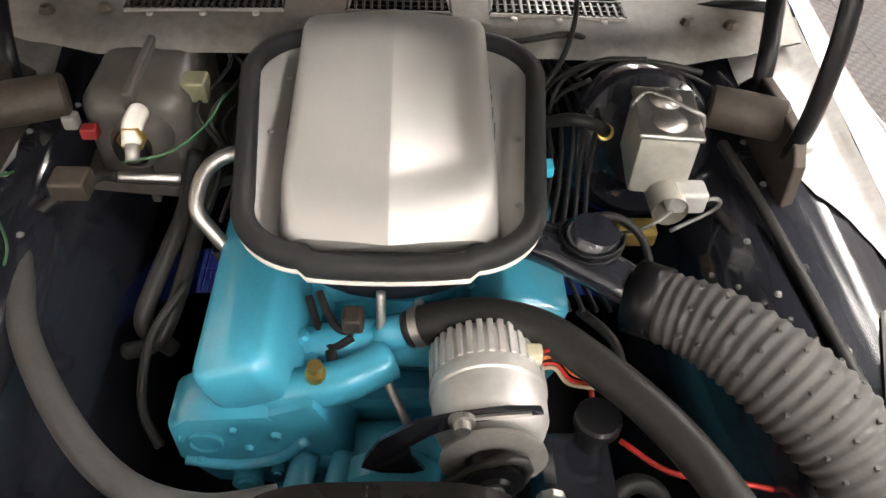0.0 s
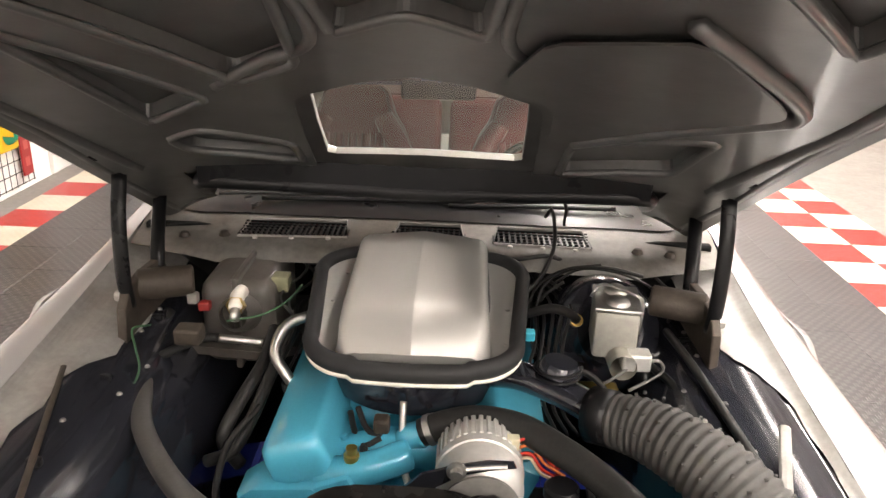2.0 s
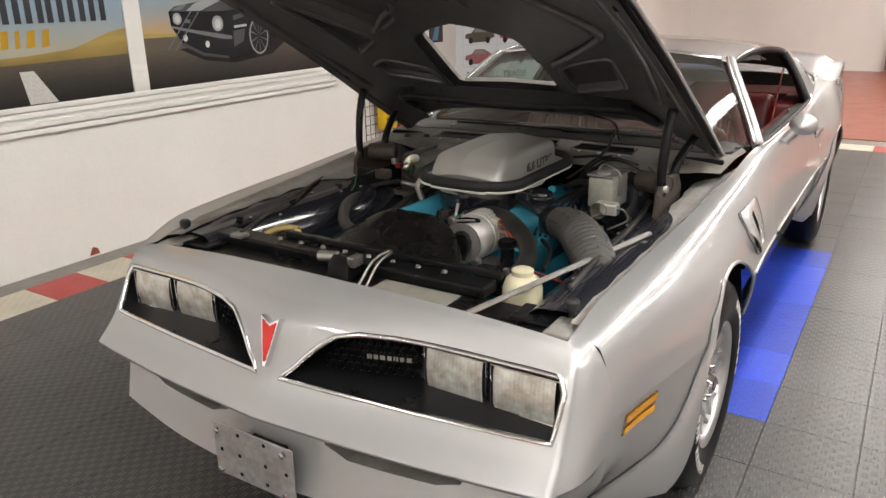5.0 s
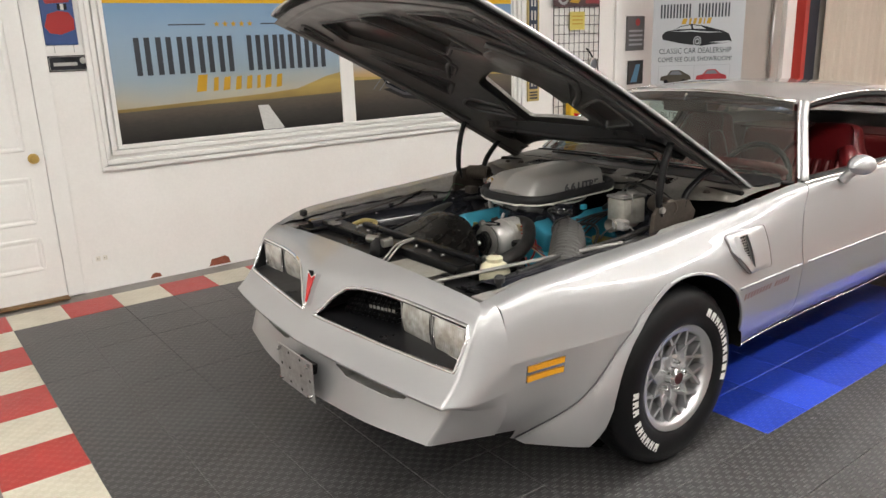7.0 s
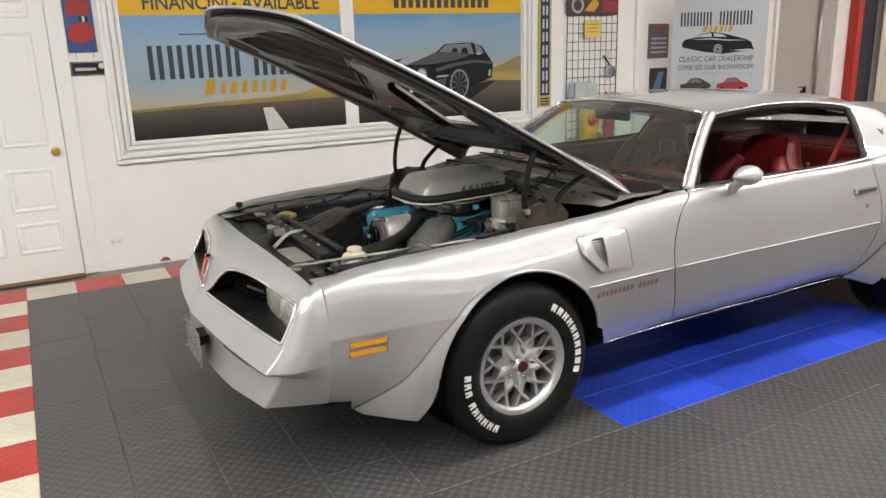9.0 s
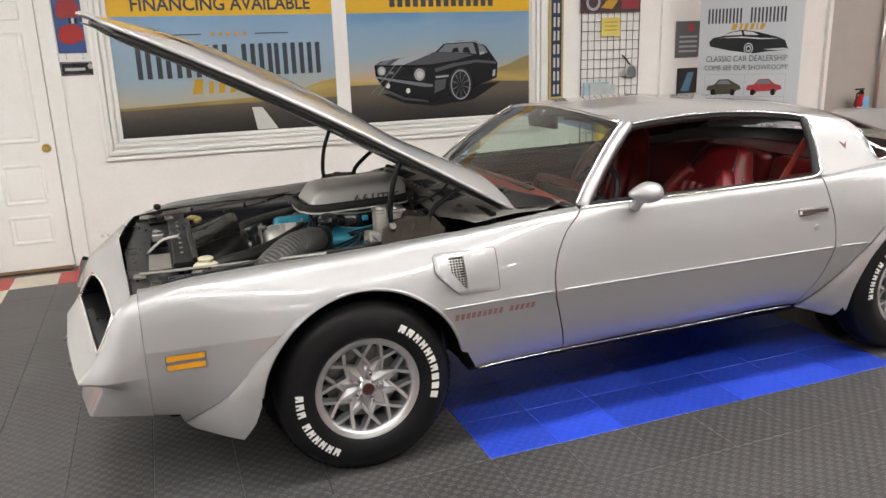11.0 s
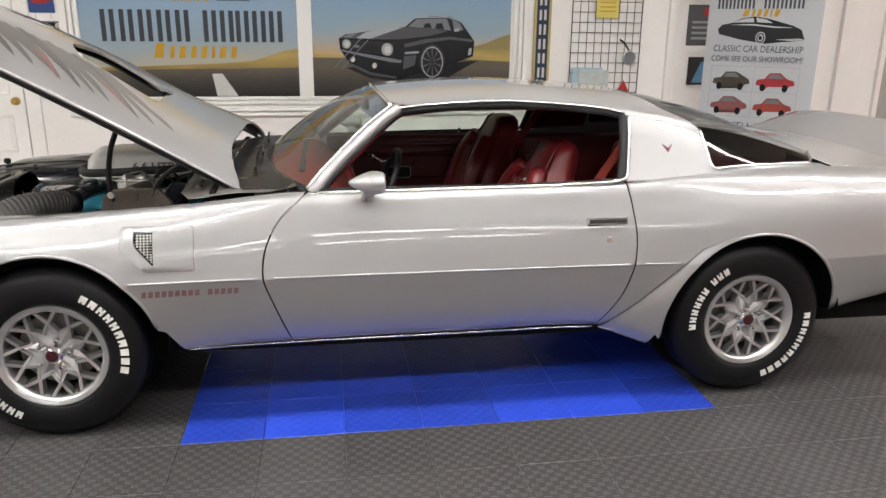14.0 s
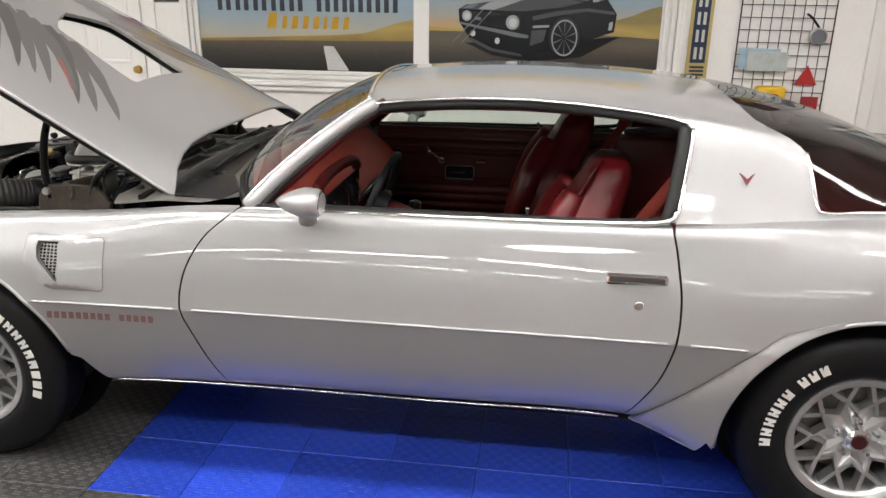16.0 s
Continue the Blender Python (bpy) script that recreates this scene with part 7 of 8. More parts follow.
# inner fenders, flanges, firewall, cowl
for sx in (1, -1):
    sec = [(.700, .845), (.685, .825), (.650, .815), (.615, .795), (.565, .765), (.515, .69), (.480, .58), (.465, .42), (.455, .28)]
    ys = [-.66, -.55, -.40, -.20, 0, .20, .40, .56]
    def inner(y, s):
        k = min(len(sec) - 2, max(0, int(s)))
        x0, z0 = spline1(list(range(len(sec))), [p[0] for p in sec], s), spline1(list(range(len(sec))), [p[1] for p in sec], s)
        hump = .035 * math.exp(-((y - .02) / .30) ** 2) * max(0, min(1, (s - 2.5) / 2))
        zz = z0 + (_lower(max(-.75, y), 7)[1] - .845) * max(0, 1 - s / 4)
        out = (spline1(SY, S7X, max(-.75, y)) - .70) * max(0, 1 - s / 2.6)
        return (sx * (x0 - hump + out), y, zz + .002 * math.sin(y * 43 + s))
    if sx > 0:
        ragged = [(.60, 2.6), (.45, 2.7), (.38, 2.4), (.25, 2.5), (.16, 2.1), (.10, 1.5), (.05, 1.2), (-.02, .9), (-.10, 1.0), (-.18, .8), (-.25, .95), (-.35, .75), (-.42, .95), (-.50, .8), (-.57, 1.1), (-.70, 1.2)]
    else:
        ragged = [(.60, 2.9), (.45, 3.2), (.38, 2.9), (.25, 3.3), (.16, 3.0), (.10, 3.1), (.05, 2.5), (-.02, 2.1), (-.10, 2.3), (-.18, 2.0), (-.25, 2.2), (-.35, 1.95), (-.42, 2.2), (-.50, 2.0), (-.57, 2.3), (-.70, 2.5)]
    patch("fender_flange", [(-.70, .05), (.60, .05)] + ragged, [], inner, .05, .3, PAINT_IN, car, .002, flip=(sx > 0))
    patch("inner_fender", [(-.66, .7 if sx > 0 else 1.9), (.58, .7 if sx > 0 else 1.9), (.58, 8), (-.66, 8)], [], lambda y, s: tuple(Vector(inner(y, s)) - Vector((0, 0, .006))), .06, .35, BLACKPAINT, car, .003, flip=(sx > 0))
    for k in range(9):
        yb, zb = -.45 + .11 * k, .735 + .02 * math.sin(k * 2.1)
        s_ = 3.6 + .5 * math.sin(k * 1.7)
        p_ = Vector(inner(yb, s_))
        part("sheet_bolt", lathe([(0, .005), (.004, .004), (.006, 0)], 8, Matrix.Translation(p_)), GREYMETAL, car)
part("firewall", bx(-.72, .72, .575, .60, .25, .905, .005), DEEPBLACK, car)
part("firewall_pad", bx(-.22, .28, .555, .575, .55, .88, .01), BLACKSATIN, car)


def cowl(x, y):
    z = spline1([.44, .455, .48, .56, .66, .80], [.870, .893, .903, .914, .930, .935], y) - .03 * (abs(x) / .74) ** 3
    return (x, y + .0 * x, z)


def vent_box(x0, x1):
    return [(x0, .515), (x1, .515), (x1 - .012, .602), (x0 + .012, .602)]


VENTS = [vent_box(-.465, -.195), vent_box(-.085, .095), vent_box(.165, .405)]
COWLMAT = mat("dusty_beige_cowl", (.20, .193, .18), .5, .25, grain=.3, stain=.65, stain_scale=5, bump=.15, rvar=.1)
cw_out = [(-.73, .50), (-.62, .455), (-.50, .44), (.50, .44), (.62, .455), (.73, .50), (.755, .80), (.70, .90), (.50, .82), (.0, .735), (-.50, .82), (-.70, .90), (-.755, .80)]
patch("cowl_panel", cw_out, VENTS, cowl, .05, .04, COWLMAT, car, .004)
well = [(-.72, .70), (-.60, .64), (-.30, .615), (.30, .615), (.60, .64), (.72, .70), (.735, .86), (.66, .885), (.50, .805), (.0, .725), (-.50, .805), (-.66, .885), (-.735, .86)]
patch("wiper_well", well, [], lambda x, y: tuple(Vector(cowl(x, y)) + Vector((0, 0, .004))), .06, .04, BLACKPLASTIC, car, .002)
for v in VENTS:
    x0, x1 = v[0][0], v[1][0]
    vg = part("cowl_vent", bx(x0 - .01, x1 + .01, .51, .61, .872, .882), DEEPBLACK, car)
    part("vent_frame", tube([cowl(x, y) for x, y in v], .005, smooth_pts=False, sides=6, closed=True), GREYMETAL, vg)
    n = int((x1 - x0) / .0135)
    bm = bmesh.new()
    for k in range(n + 1):
        x = x0 + (x1 - x0) * k / n
        box(bm, x - .0022, x + .0022, .516, .600, cowl(x, .555)[2] - .006, cowl(x, .555)[2] + .001)
    for k in range(6):
        y = .522 + .0145 * k
        box(bm, x0, x1, y - .0018, y + .0018, cowl((x0 + x1) / 2, y)[2] - .006, cowl((x0 + x1) / 2, y)[2] - .001)
    tagged(part("vent_lattice", bm, BLACKSATIN, vg), kind="stuff")
    for k in range(3):
        xx = x0 + (x1 - x0) * (k + .5) / 3
        part("screw", lathe([(0, .005), (.006, .004), (.007, 0)], 8, Matrix.Translation((xx, .503, cowl(xx, .503)[2]))), STEEL, vg)
for sx, x0, x1 in ((1, -.45, .12), (1, .05, .50)):
    wp = part("wiper_arm", tube([(x1, .73, .942), ((x0 + x1) / 2, .712, .945), (x0, .70, .942)], .006, sides=6), BLACKPLASTIC, car, smooth=True)
    part("wiper_blade", tube([(x0 - .12, .715, .946), (x0, .72, .950), (x0 + .28, .738, .952)], .005, sides=6), SEAL, wp, smooth=True)
for x in (-.60, .60, .52, -.5):
    part("cowl_bolt", lathe([(0, .012), (.009, .011), (.014, .003), (.015, 0)], 8, Matrix.Translation((x, .52, cowl(x, .52)[2]))), RUSTY, car)
part("washer_hose", tube([(.30, .62, .95), (.31, .58, .98), (.315, .52, .93), (.30, .46, .90), (.27, .40, .87), (.22, .36, .83)], .005, sides=8), HOSE, car, smooth=True)
part("hood_cable", tube([(.12, .40, 1.10), (.26, .44, 1.06), (.33, .52, 1.02), (.34, .56, .95)], .0045, sides=6), HOSE, car, smooth=True)

# hood hinges
for sx in (1, -1):
    hb = part("hinge_bracket", prism([(.15, .76), (.165, .86), (.20, .895), (.28, .90), (.37, .895), (.42, .84), (.39, .75), (.30, .69), (.22, .70)], sx * .602, sx * .622, "x", .004), RUSTY, car, "greasy brown hood hinge")
    part("hinge_flange", prism([(sx * .60, .15), (sx * .66, .16), (sx * .675, .30), (sx * .66, .42), (sx * .60, .42)], .775, .783, "z"), RUSTY, hb)
    part("hinge_spring", lathe([(.028, -.06), (.034, -.055), (.035, .0), (.034, .055), (.028, .06), (.022, .058), (.022, -.058)], 20, pose(sx * .562, .285, .872, 0, 90, sx * -20), closed=True), RUSTY, hb, smooth=True)
    part("hinge_pin", lathe([(0, .014), (.012, .012), (.014, 0)], 10, pose(sx * .622, .20, .875, 0, 90 * sx, 0)), STEEL, hb)
    part("hinge_arm", tube([(sx * .612, .205, .85), (sx * .612, .195, .93), (sx * .615, .212, 1.04), (sx * .618, .245, 1.125)], .0165, sides=10, flat=.6), BLACKSATIN, hb, smooth=True)
    part("hinge_arm", tube([(sx * .606, .35, .86), (sx * .610, .375, .92), (sx * .625, .435, .97), (sx * .642, .50, 1.01)], .0165, sides=10, flat=.6), BLACKSATIN, hb, smooth=True)
    part("hinge_link", bx(min(sx * .610, sx * .650), max(sx * .610, sx * .650), .23, .56, 1.070, 1.088, .005, m=Matrix.Translation((0, .385, 1.079)) @ Matrix.Rotation(radians(-27.6), 4, "X") @ Matrix.Translation((0, -.385, -1.079))), BLACKSATIN, hb)

# heater box and fittings on the passenger side
HB = mat("dusty_brown_plastic", (.085, .077, .07), .36, grain=.25, stain=.35, stain_scale=9, bump=.2, rvar=.1)
hbx = part("heater_box", bx(-.50, -.33, .30, .56, .66, .87, .035, 4), HB, car, "dusty brown moulded heater box", smooth=True)
part("box_rib", bx(-.42, -.405, .29, .55, .66, .884, .004), HB, hbx)
part("box_shelf", prism([(-.56, .60), (-.30, .60), (-.26, .56), (-.27, .30), (-.34, .26), (-.53, .28)], .70, .72, "z"), HB, hbx)
part("box_neck", lathe([(.045, 0), (.04, .05), (.03, .07)], 20, pose(-.40, .30, .80, 70, 0, 0)), HB, hbx, smooth=True)
ft = part("pipe_fitting", tube([(-.392, .275, .862), (-.390, .235, .866), (-.386, .205, .852)], .016, sides=12), CREAM, car, smooth=True)
part("fitting_nut", lathe([(.018, -.012), (.020, -.01), (.020, .01), (.018, .012)], 6, pose(-.387, .214, .857, 65, 0, 0)), BRASS, ft)
part("fitting_tip", tube([(-.386, .205, .852), (-.384, .185, .838)], .011, smooth_pts=False, sides=10), STEEL, ft, smooth=True)
part("metal_tube", tube([(-.436, .233, .768), (-.39, .238, .762), (-.344, .246, .752)], .009, sides=10), STEEL, car, smooth=True)
part("metal_tube", tube([(-.436, .233, .768), (-.47, .235, .765), (-.51, .20, .76), (-.55, .16, .75)], .010, sides=10), HOSE, car, smooth=True)
part("relay", bx(-.345, -.305, .345, .385, .83, .868, .004), mat("olive_relay", (.22, .22, .14), .4, .3, grain=.2), car)
part("breather_pipe", tube([(-.19, .205, .842), (-.235, .20, .845), (-.275, .175, .832), (-.288, .130, .798), (-.265, .110, .765), (-.245, .102, .738)], .0115, sides=12), STEEL, car, "bent bare metal breather pipe", smooth=True)
part("bypass_hose", tube([(-.588, .34, .765), (-.57, .206, .745), (-.535, .06, .737), (-.489, -.06, .735), (-.388, -.2, .735), (-.298, -.279, .735), (-.21, -.305, .73), (-.125, -.29, .722)], .0195, sides=14), GREYHOSE, car, "long dusty grey hose along the inner fender", smooth=True)
part("heater_hose", tube([(-.33, .30, .76), (-.325, .18, .745), (-.35, .07, .71), (-.37, .02, .66), (-.34, .02, .60)], .014, sides=10), HOSE, car, smooth=True)
part("heater_hose", tube([(-.28, .30, .77), (-.30, .16, .74), (-.315, .06, .70), (-.345, .0, .65), (-.40, .0, .62)], .013, sides=10), HOSE, car, smooth=True)
part("red_clip", bx(-.488, -.462, .262, .284, .815, .835, .004), mat("red_plastic", (.20, .015, .015), .5, stain=.3, stain_scale=30), car)
part("connector", bx(-.515, -.492, .272, .295, .825, .85, .005), GREYMETAL, car)
part("wire_block", bx(-.50, -.445, .14, .185, .795, .83, .006), RUSTY, car)
GREENW = mat("green_wire", (.03, .09, .04), .5)
REDW = mat("red_wire", (.35, .015, .01), .4)
for pts, m_, r in (([(-.56, .18, .82), (-.58, .14, .83), (-.56, .10, .81), (-.54, .06, .78), (-.555, .02, .74)], GREENW, .0022), ([(-.40, .185, .835), (-.33, .20, .845), (-.29, .26, .85), (-.27, .33, .86)], GREENW, .0022),
                   ([(.30, -.20, .70), (.36, -.24, .69), (.45, -.25, .68), (.52, -.26, .67)], REDW, .004), ([(.20, -.10, .74), (.25, -.10, .74), (.275, -.13, .70), (.27, -.16, .66)], REDW, .004),
                   ([(.52, .22, .74), (.56, .10, .745), (.575, .0, .735), (.59, -.08, .735), (.60, -.16, .72)], HOSE, .006), ([(.50, .24, .75), (.535, .14, .75), (.54, .06, .72), (.535, 0, .69)], HOSE, .009)):
    part("wire_loom", tube(pts, r, sides=8), m_, car, smooth=True)
for pts, m_, r in (([(.24, .12, .77), (.33, .14, .78), (.38, .12, .76), (.40, .08, .72)], HOSE, .007), ([(-.10, .0, .76), (-.085, -.03, .745), (-.07, -.05, .74), (-.05, -.06, .745)], HOSE, .006),
                   ([(-.115, .0, .75), (-.10, -.04, .73), (-.08, -.07, .725), (-.05, -.065, .74)], HOSE, .006), ([(-.08, -.08, .73), (-.075, -.11, .72), (-.09, -.14, .70)], HOSE, .008),
                   ([(-.30, .05, .72), (-.345, -.02, .68), (-.35, -.10, .63), (-.32, -.15, .60)], HOSE, .007), ([(.28, .02, .70), (.33, -.03, .68), (.34, -.10, .64)], HOSE, .008),
                   ([(.36, -.30, .60), (.35, -.26, .66), (.31, -.25, .68), (.27, -.28, .66), (.24, -.32, .62)], HOSE, .013)):
    part("wire_loom", tube(pts, r, sides=8), m_, car, smooth=True)
part("distributor_plug", bx(-.065, -.035, -.065, -.035, .745, .775, .006), RUSTY, car)
part("sensor", lathe([(.014, 0), (.014, .016), (.010, .018), (.010, .03), (0, .03)], 12, Matrix.Translation((-.095, -.125, .73))), BRASS, car, smooth=True)
part("blue_clip", bx(.155, .172, .005, .02, .735, .765, .003), mat("blue_plastic", (.03, .25, .6), .4), car)
part("blue_tab", bx(.225, .245, .18, .205, .82, .84, .003), mat("cyan_plastic", (.05, .45, .6), .4), car)

# radiator, shroud, front panel
part("radiator", bx(-.36, .36, -.565, -.515, .30, .755, .01), BLACKSATIN, car)
bm = bmesh.new()
stn = [(-.332, .185, .850, .60), (-.36, .20, .848, .60), (-.41, .235, .828, .58), (-.46, .27, .806, .55), (-.51, .31, .790, .50), (-.545, .335, .780, .46)]
rr_ = []
for y, w_, top_z, zc in stn:
    rr_.append([bm.verts.new((w_ * math.copysign(abs(math.cos(a)) ** .55, math.cos(a)), y, zc + (top_z - zc) * math.sin(a) ** .75 if math.sin(a) > 0 else zc)) for a in [math.pi * k / 24 for k in range(25)]])
for a, b in zip(rr_, rr_[1:]):
    for i in range(24):
        bm.faces.new((a[i], a[i + 1], b[i + 1], b[i]))
bmesh.ops.recalc_face_normals(bm, faces=bm.faces)
bmesh.ops.solidify(bm, geom=bm.faces[:], thickness=.004)
SHR = mat("black_shroud_plastic", (.011, .0105, .010), .28, spec=.2, grain=.2, stain=.35, stain_scale=6, rvar=.12, bump=.1)
shr = part("fan_shroud", bm, SHR, car, "black plastic fan shroud", smooth=True, angle=60)
for x in (-.13, -.02, .10, .19):
    part("shroud_rib", tube([(x * .85, -.335, .851 - (x * .85 / .19) ** 2 * .06), (x, -.40, .832 - (x / .22) ** 2 * .04), (x * 1.2, -.46, .807 - (x / .3) ** 2 * .03), (x * 1.35, -.53, .784 - (x / .3) ** 2 * .012)], .0025, sides=5), SHR, shr, smooth=True)
sup = part("radiator_support", bx(-.60, .405, -.615, -.535, .735, .770, .008), BLACKSATIN, car, "black radiator support panel")
part("support_lip", bx(-.34, .42, -.545, -.520, .77, .79, .005), BLACKPLASTIC, sup)
for k in range(8):
    x = -.33 + .085 * k
    part("push_clip", lathe([(0, .008), (.006, .006), (.009, 0)], 8, Matrix.Translation((x, -.575, .775))), GREYMETAL, sup)
part("front_baffle", prism([(-.70, -.60), (.70, -.60), (.68, -.755), (.35, -.780), (0, -.802), (-.35, -.780), (-.68, -.755)], .728, .738, "z"), BLACKSATIN, car, "black sheet panel behind the nose")
for sx in (1, -1):
    for k, (bx0, by0) in enumerate(((.46, -.75), (.52, -.70), (.40, -.72), (.60, -.66), (.64, -.74))):
        part("baffle_slot", bx(sx * bx0 - .02, sx * bx0 + .02, by0, by0 + .008, .7385, .7405, .0), DEEPBLACK, sup)
    part("corner_plate", bx(min(sx * .52, sx * .68), max(sx * .52, sx * .68), -.70, -.60, .742, .752, .004), BLACKSATIN, sup)
    part("corner_bracket", bx(min(sx * .63, sx * .695), max(sx * .63, sx * .695), -.745, -.64, .742, .755, .004), PAINT_IN, car)
    part("hood_bumper", lathe([(.008, 0), (.008, .02), (.016, .022), (.018, .038), (.012, .045), (0, .045)], 14, Matrix.Translation((sx * .665, -.655, .765))), SEAL, car, smooth=True)
    part("fender_brace", tube([(sx * .665, .02 if sx < 0 else -.075, .808), (sx * (.475 if sx < 0 else .428), -.598 if sx < 0 else -.735, .782 if sx < 0 else .752)], .006 if sx < 0 else .0105, smooth_pts=False, sides=8, flat=.6), RUSTY if sx < 0 else GREYMETAL, car, "grey steel brace rod")
    part("brace_foot", bx(-.50, -.45, -.625, -.585, .768, .780, .003) if sx < 0 else bx(.405, .455, -.76, -.715, .738, .748, .003), GREYMETAL, car)
part("info_label", bx(.105, .345, -.705, -.622, .7385, .7405), mat("dirty_silver_label", (.38, .37, .33), .5, .2, grain=.15, stain=.4, stain_scale=14), sup)
lt = part("hood_latch", prism([(-.70, .74), (-.69, .785), (-.665, .803), (-.64, .795), (-.625, .75)], -.045, .03, "x", .006), BLACKSATIN, car, "black steel hood latch", smooth=True)
part("latch_spring", lathe([(.014, -.03), (.016, -.028), (.016, .028), (.014, .03)], 14, pose(-.065, -.66, .79, 0, 90, 20)), STEEL, lt, smooth=True)
part("latch_ear", bx(.02, .045, -.685, -.64, .78, .81, .004), STEEL, lt)
part("safety_hook", tube([(.075, -.71, .745), (.078, -.645, .795), (.082, -.585, .805), (.098, -.585, .805), (.098, -.645, .795), (.10, -.71, .745)], .004, sides=6), STEEL, car, smooth=True)
wb = part("washer_bottle", lathe([(0, 0), (.048, .0), (.054, .02), (.054, .13), (.045, .155), (.028, .165), (0, .166)], 24, Matrix.Translation((.462, -.500, .615))), WHITEPLASTIC, car, "yellowed plastic washer bottle", smooth=True)
part("bottle_cap", lathe([(.028, 0), (.030, .018), (.025, .022), (0, .022)], 18, Matrix.Translation((.460, -.498, .775))), WHITEPLASTIC, wb, smooth=True)
part("yellow_strap", tube([(-.44, -.53, .76), (-.40, -.50, .78), (-.36, -.47, .775), (-.335, -.49, .77)], .011, sides=8), mat("yellow_plastic", (.36, .28, .10), .45, stain=.3, stain_scale=20), car, smooth=True)
part("switch_body", bx(-.42, -.35, -.50, -.460, .745, .775, .012, 3), RUSTY, car, smooth=True)
part("horn", lathe([(0, .0), (.05, .0), (.055, .02), (.03, .04), (0, .045)], 20, pose(-.56, -.45, .60, 60, 0, 0)), BLACKSATIN, car, smooth=True)

# loose wires along the firewall and round the booster
random.seed(11)
for k in range(9):
    a0, r0 = radians(30 + 34 * k), .150 + .012 * (k % 3)
    pts = [(.42 + r0 * math.cos(a0 + radians(28) * q), .36 - .03 * math.sin(q * 1.3 + k), .78 + r0 * .92 * math.sin(a0 + radians(28) * q)) for q in range(5)]
    part("wire_loom", tube(pts, .0032 + .0012 * (k % 2), sides=6), HOSE, car, smooth=True)
for k in range(8):
    x0 = -.30 + .018 * k
    pts = [(x0 - .05, .52, .87 - .012 * k), (x0 + .02, .44, .855 - .02 * (k % 3)), (x0 - .02, .33, .83 - .015 * k), (x0 + .03, .25, .80 - .02 * (k % 4)), (x0 + random.uniform(-.03, .05), .16, .74)]
    part("wire_loom", tube(pts, .0035, sides=6), HOSE, car, smooth=True)
for k in range(5):
    pts = [(.24 + .012 * k, .50, .84), (.26 + .02 * k, .36, .80 + .008 * k), (.25 + .015 * k, .22, .79), (.22 + .02 * k, .10, .76 - .01 * k), (.24 + .02 * k, .0, .72)]
    part("wire_loom", tube(pts, .004, sides=6), HOSE, car, smooth=True)
part("speed_cable", tube([(.36, .50, .86), (.30, .47, .90), (.20, .46, .89), (.08, .49, .88), (-.10, .50, .87)], .006, sides=8), HOSE, car, smooth=True)
for sx in (1, -1):
    for k in range(4):
        y = -.50 + .26 * k
        part("loom_clip", bx(sx * .590 - .012, sx * .590 + .012, y, y + .014, .775, .790, .003), BLACKPLASTIC, car)
    if sx > 0:
        part("corrugated_loom", tube([(sx * .60, -.52, .775), (sx * .595, -.30, .79), (sx * .585, -.05, .79), (sx * .57, .15, .795), (sx * .55, .30, .80)], .0085, n=30, sides=10, rfun=lambda f, i: 1 + .10 * (i % 2)), HOSE, car, smooth=True)
# ---- cabin ----
def superring(cx, cy, hx, hy, z, n=28, e=2.8):
    out = []
    for k in range(n):
        a = 2 * math.pi * k / n
        c, s = math.cos(a), math.sin(a)
        out.append(Vector((cx + hx * math.copysign(abs(c) ** (2 / e), c), cy + hy * math.copysign(abs(s) ** (2 / e), s), z)))
    return out


def stack(rings, cap=True):
    b = bmesh.new()
    vs = [[b.verts.new(p) for p in r] for r in rings]
    k = len(vs[0])
    for r0, r1 in zip(vs, vs[1:]):
        for i in range(k):
            b.faces.new((r0[i], r0[(i + 1) % k], r1[(i + 1) % k], r1[i]))
    if cap:
        b.faces.new(list(reversed(vs[0])))
        b.faces.new(vs[-1])
    return b


def bucket_seat(x, dy, dz):
    st = [(.46, 1.69, 1.90, .225), (.55, 1.695, 1.915, .245), (.68, 1.725, 1.945, .25), (.80, 1.765, 1.975, .24), (.88, 1.80, 1.995, .205), (.94, 1.835, 2.01, .165), (.99, 1.865, 2.02, .148), (1.03, 1.885, 2.02, .135), (1.052, 1.91, 2.005, .105), (1.058, 1.935, 1.985, .06)]
    back = part("seat_back", stack([superring(x, (a + c) / 2 + dy, w, (c - a) / 2, z + dz, e=3.2) for z, a, c, w in st]), REDLEATHER, car, "red vinyl high-back bucket seat", smooth=True, angle=70)
    for sx in (-1, 1):
        pts = [(x + sx * w * .93, a + .012 + dy, z + dz) for z, a, c, w in st[1:-1]]
        part("seat_piping", tube(pts, .006, sides=6), REDTRIM, back, smooth=True)
        bol = [(x + sx * (w - .045), a + .005 + dy, z + dz) for z, a, c, w in st[:6]]
        part("seat_bolster", tube(bol, .052, sides=12, rfun=lambda f, i: .8 + .2 * math.sin(math.pi * f)), REDLEATHER, back, smooth=True)
    for k in range(5):
        xx = x - .11 + .055 * k
        part("seat_pleat", tube([(xx, a - .002 + dy, z + dz) for z, a, c, w in st[1:5]], .018, sides=8), REDLEATHER, back, smooth=True)
    part("seat_cushion", bx(x - .245, x + .245, 1.24 + dy, 1.76 + dy, .36, .53, .05, 4), REDLEATHER, car, smooth=True)
    return back


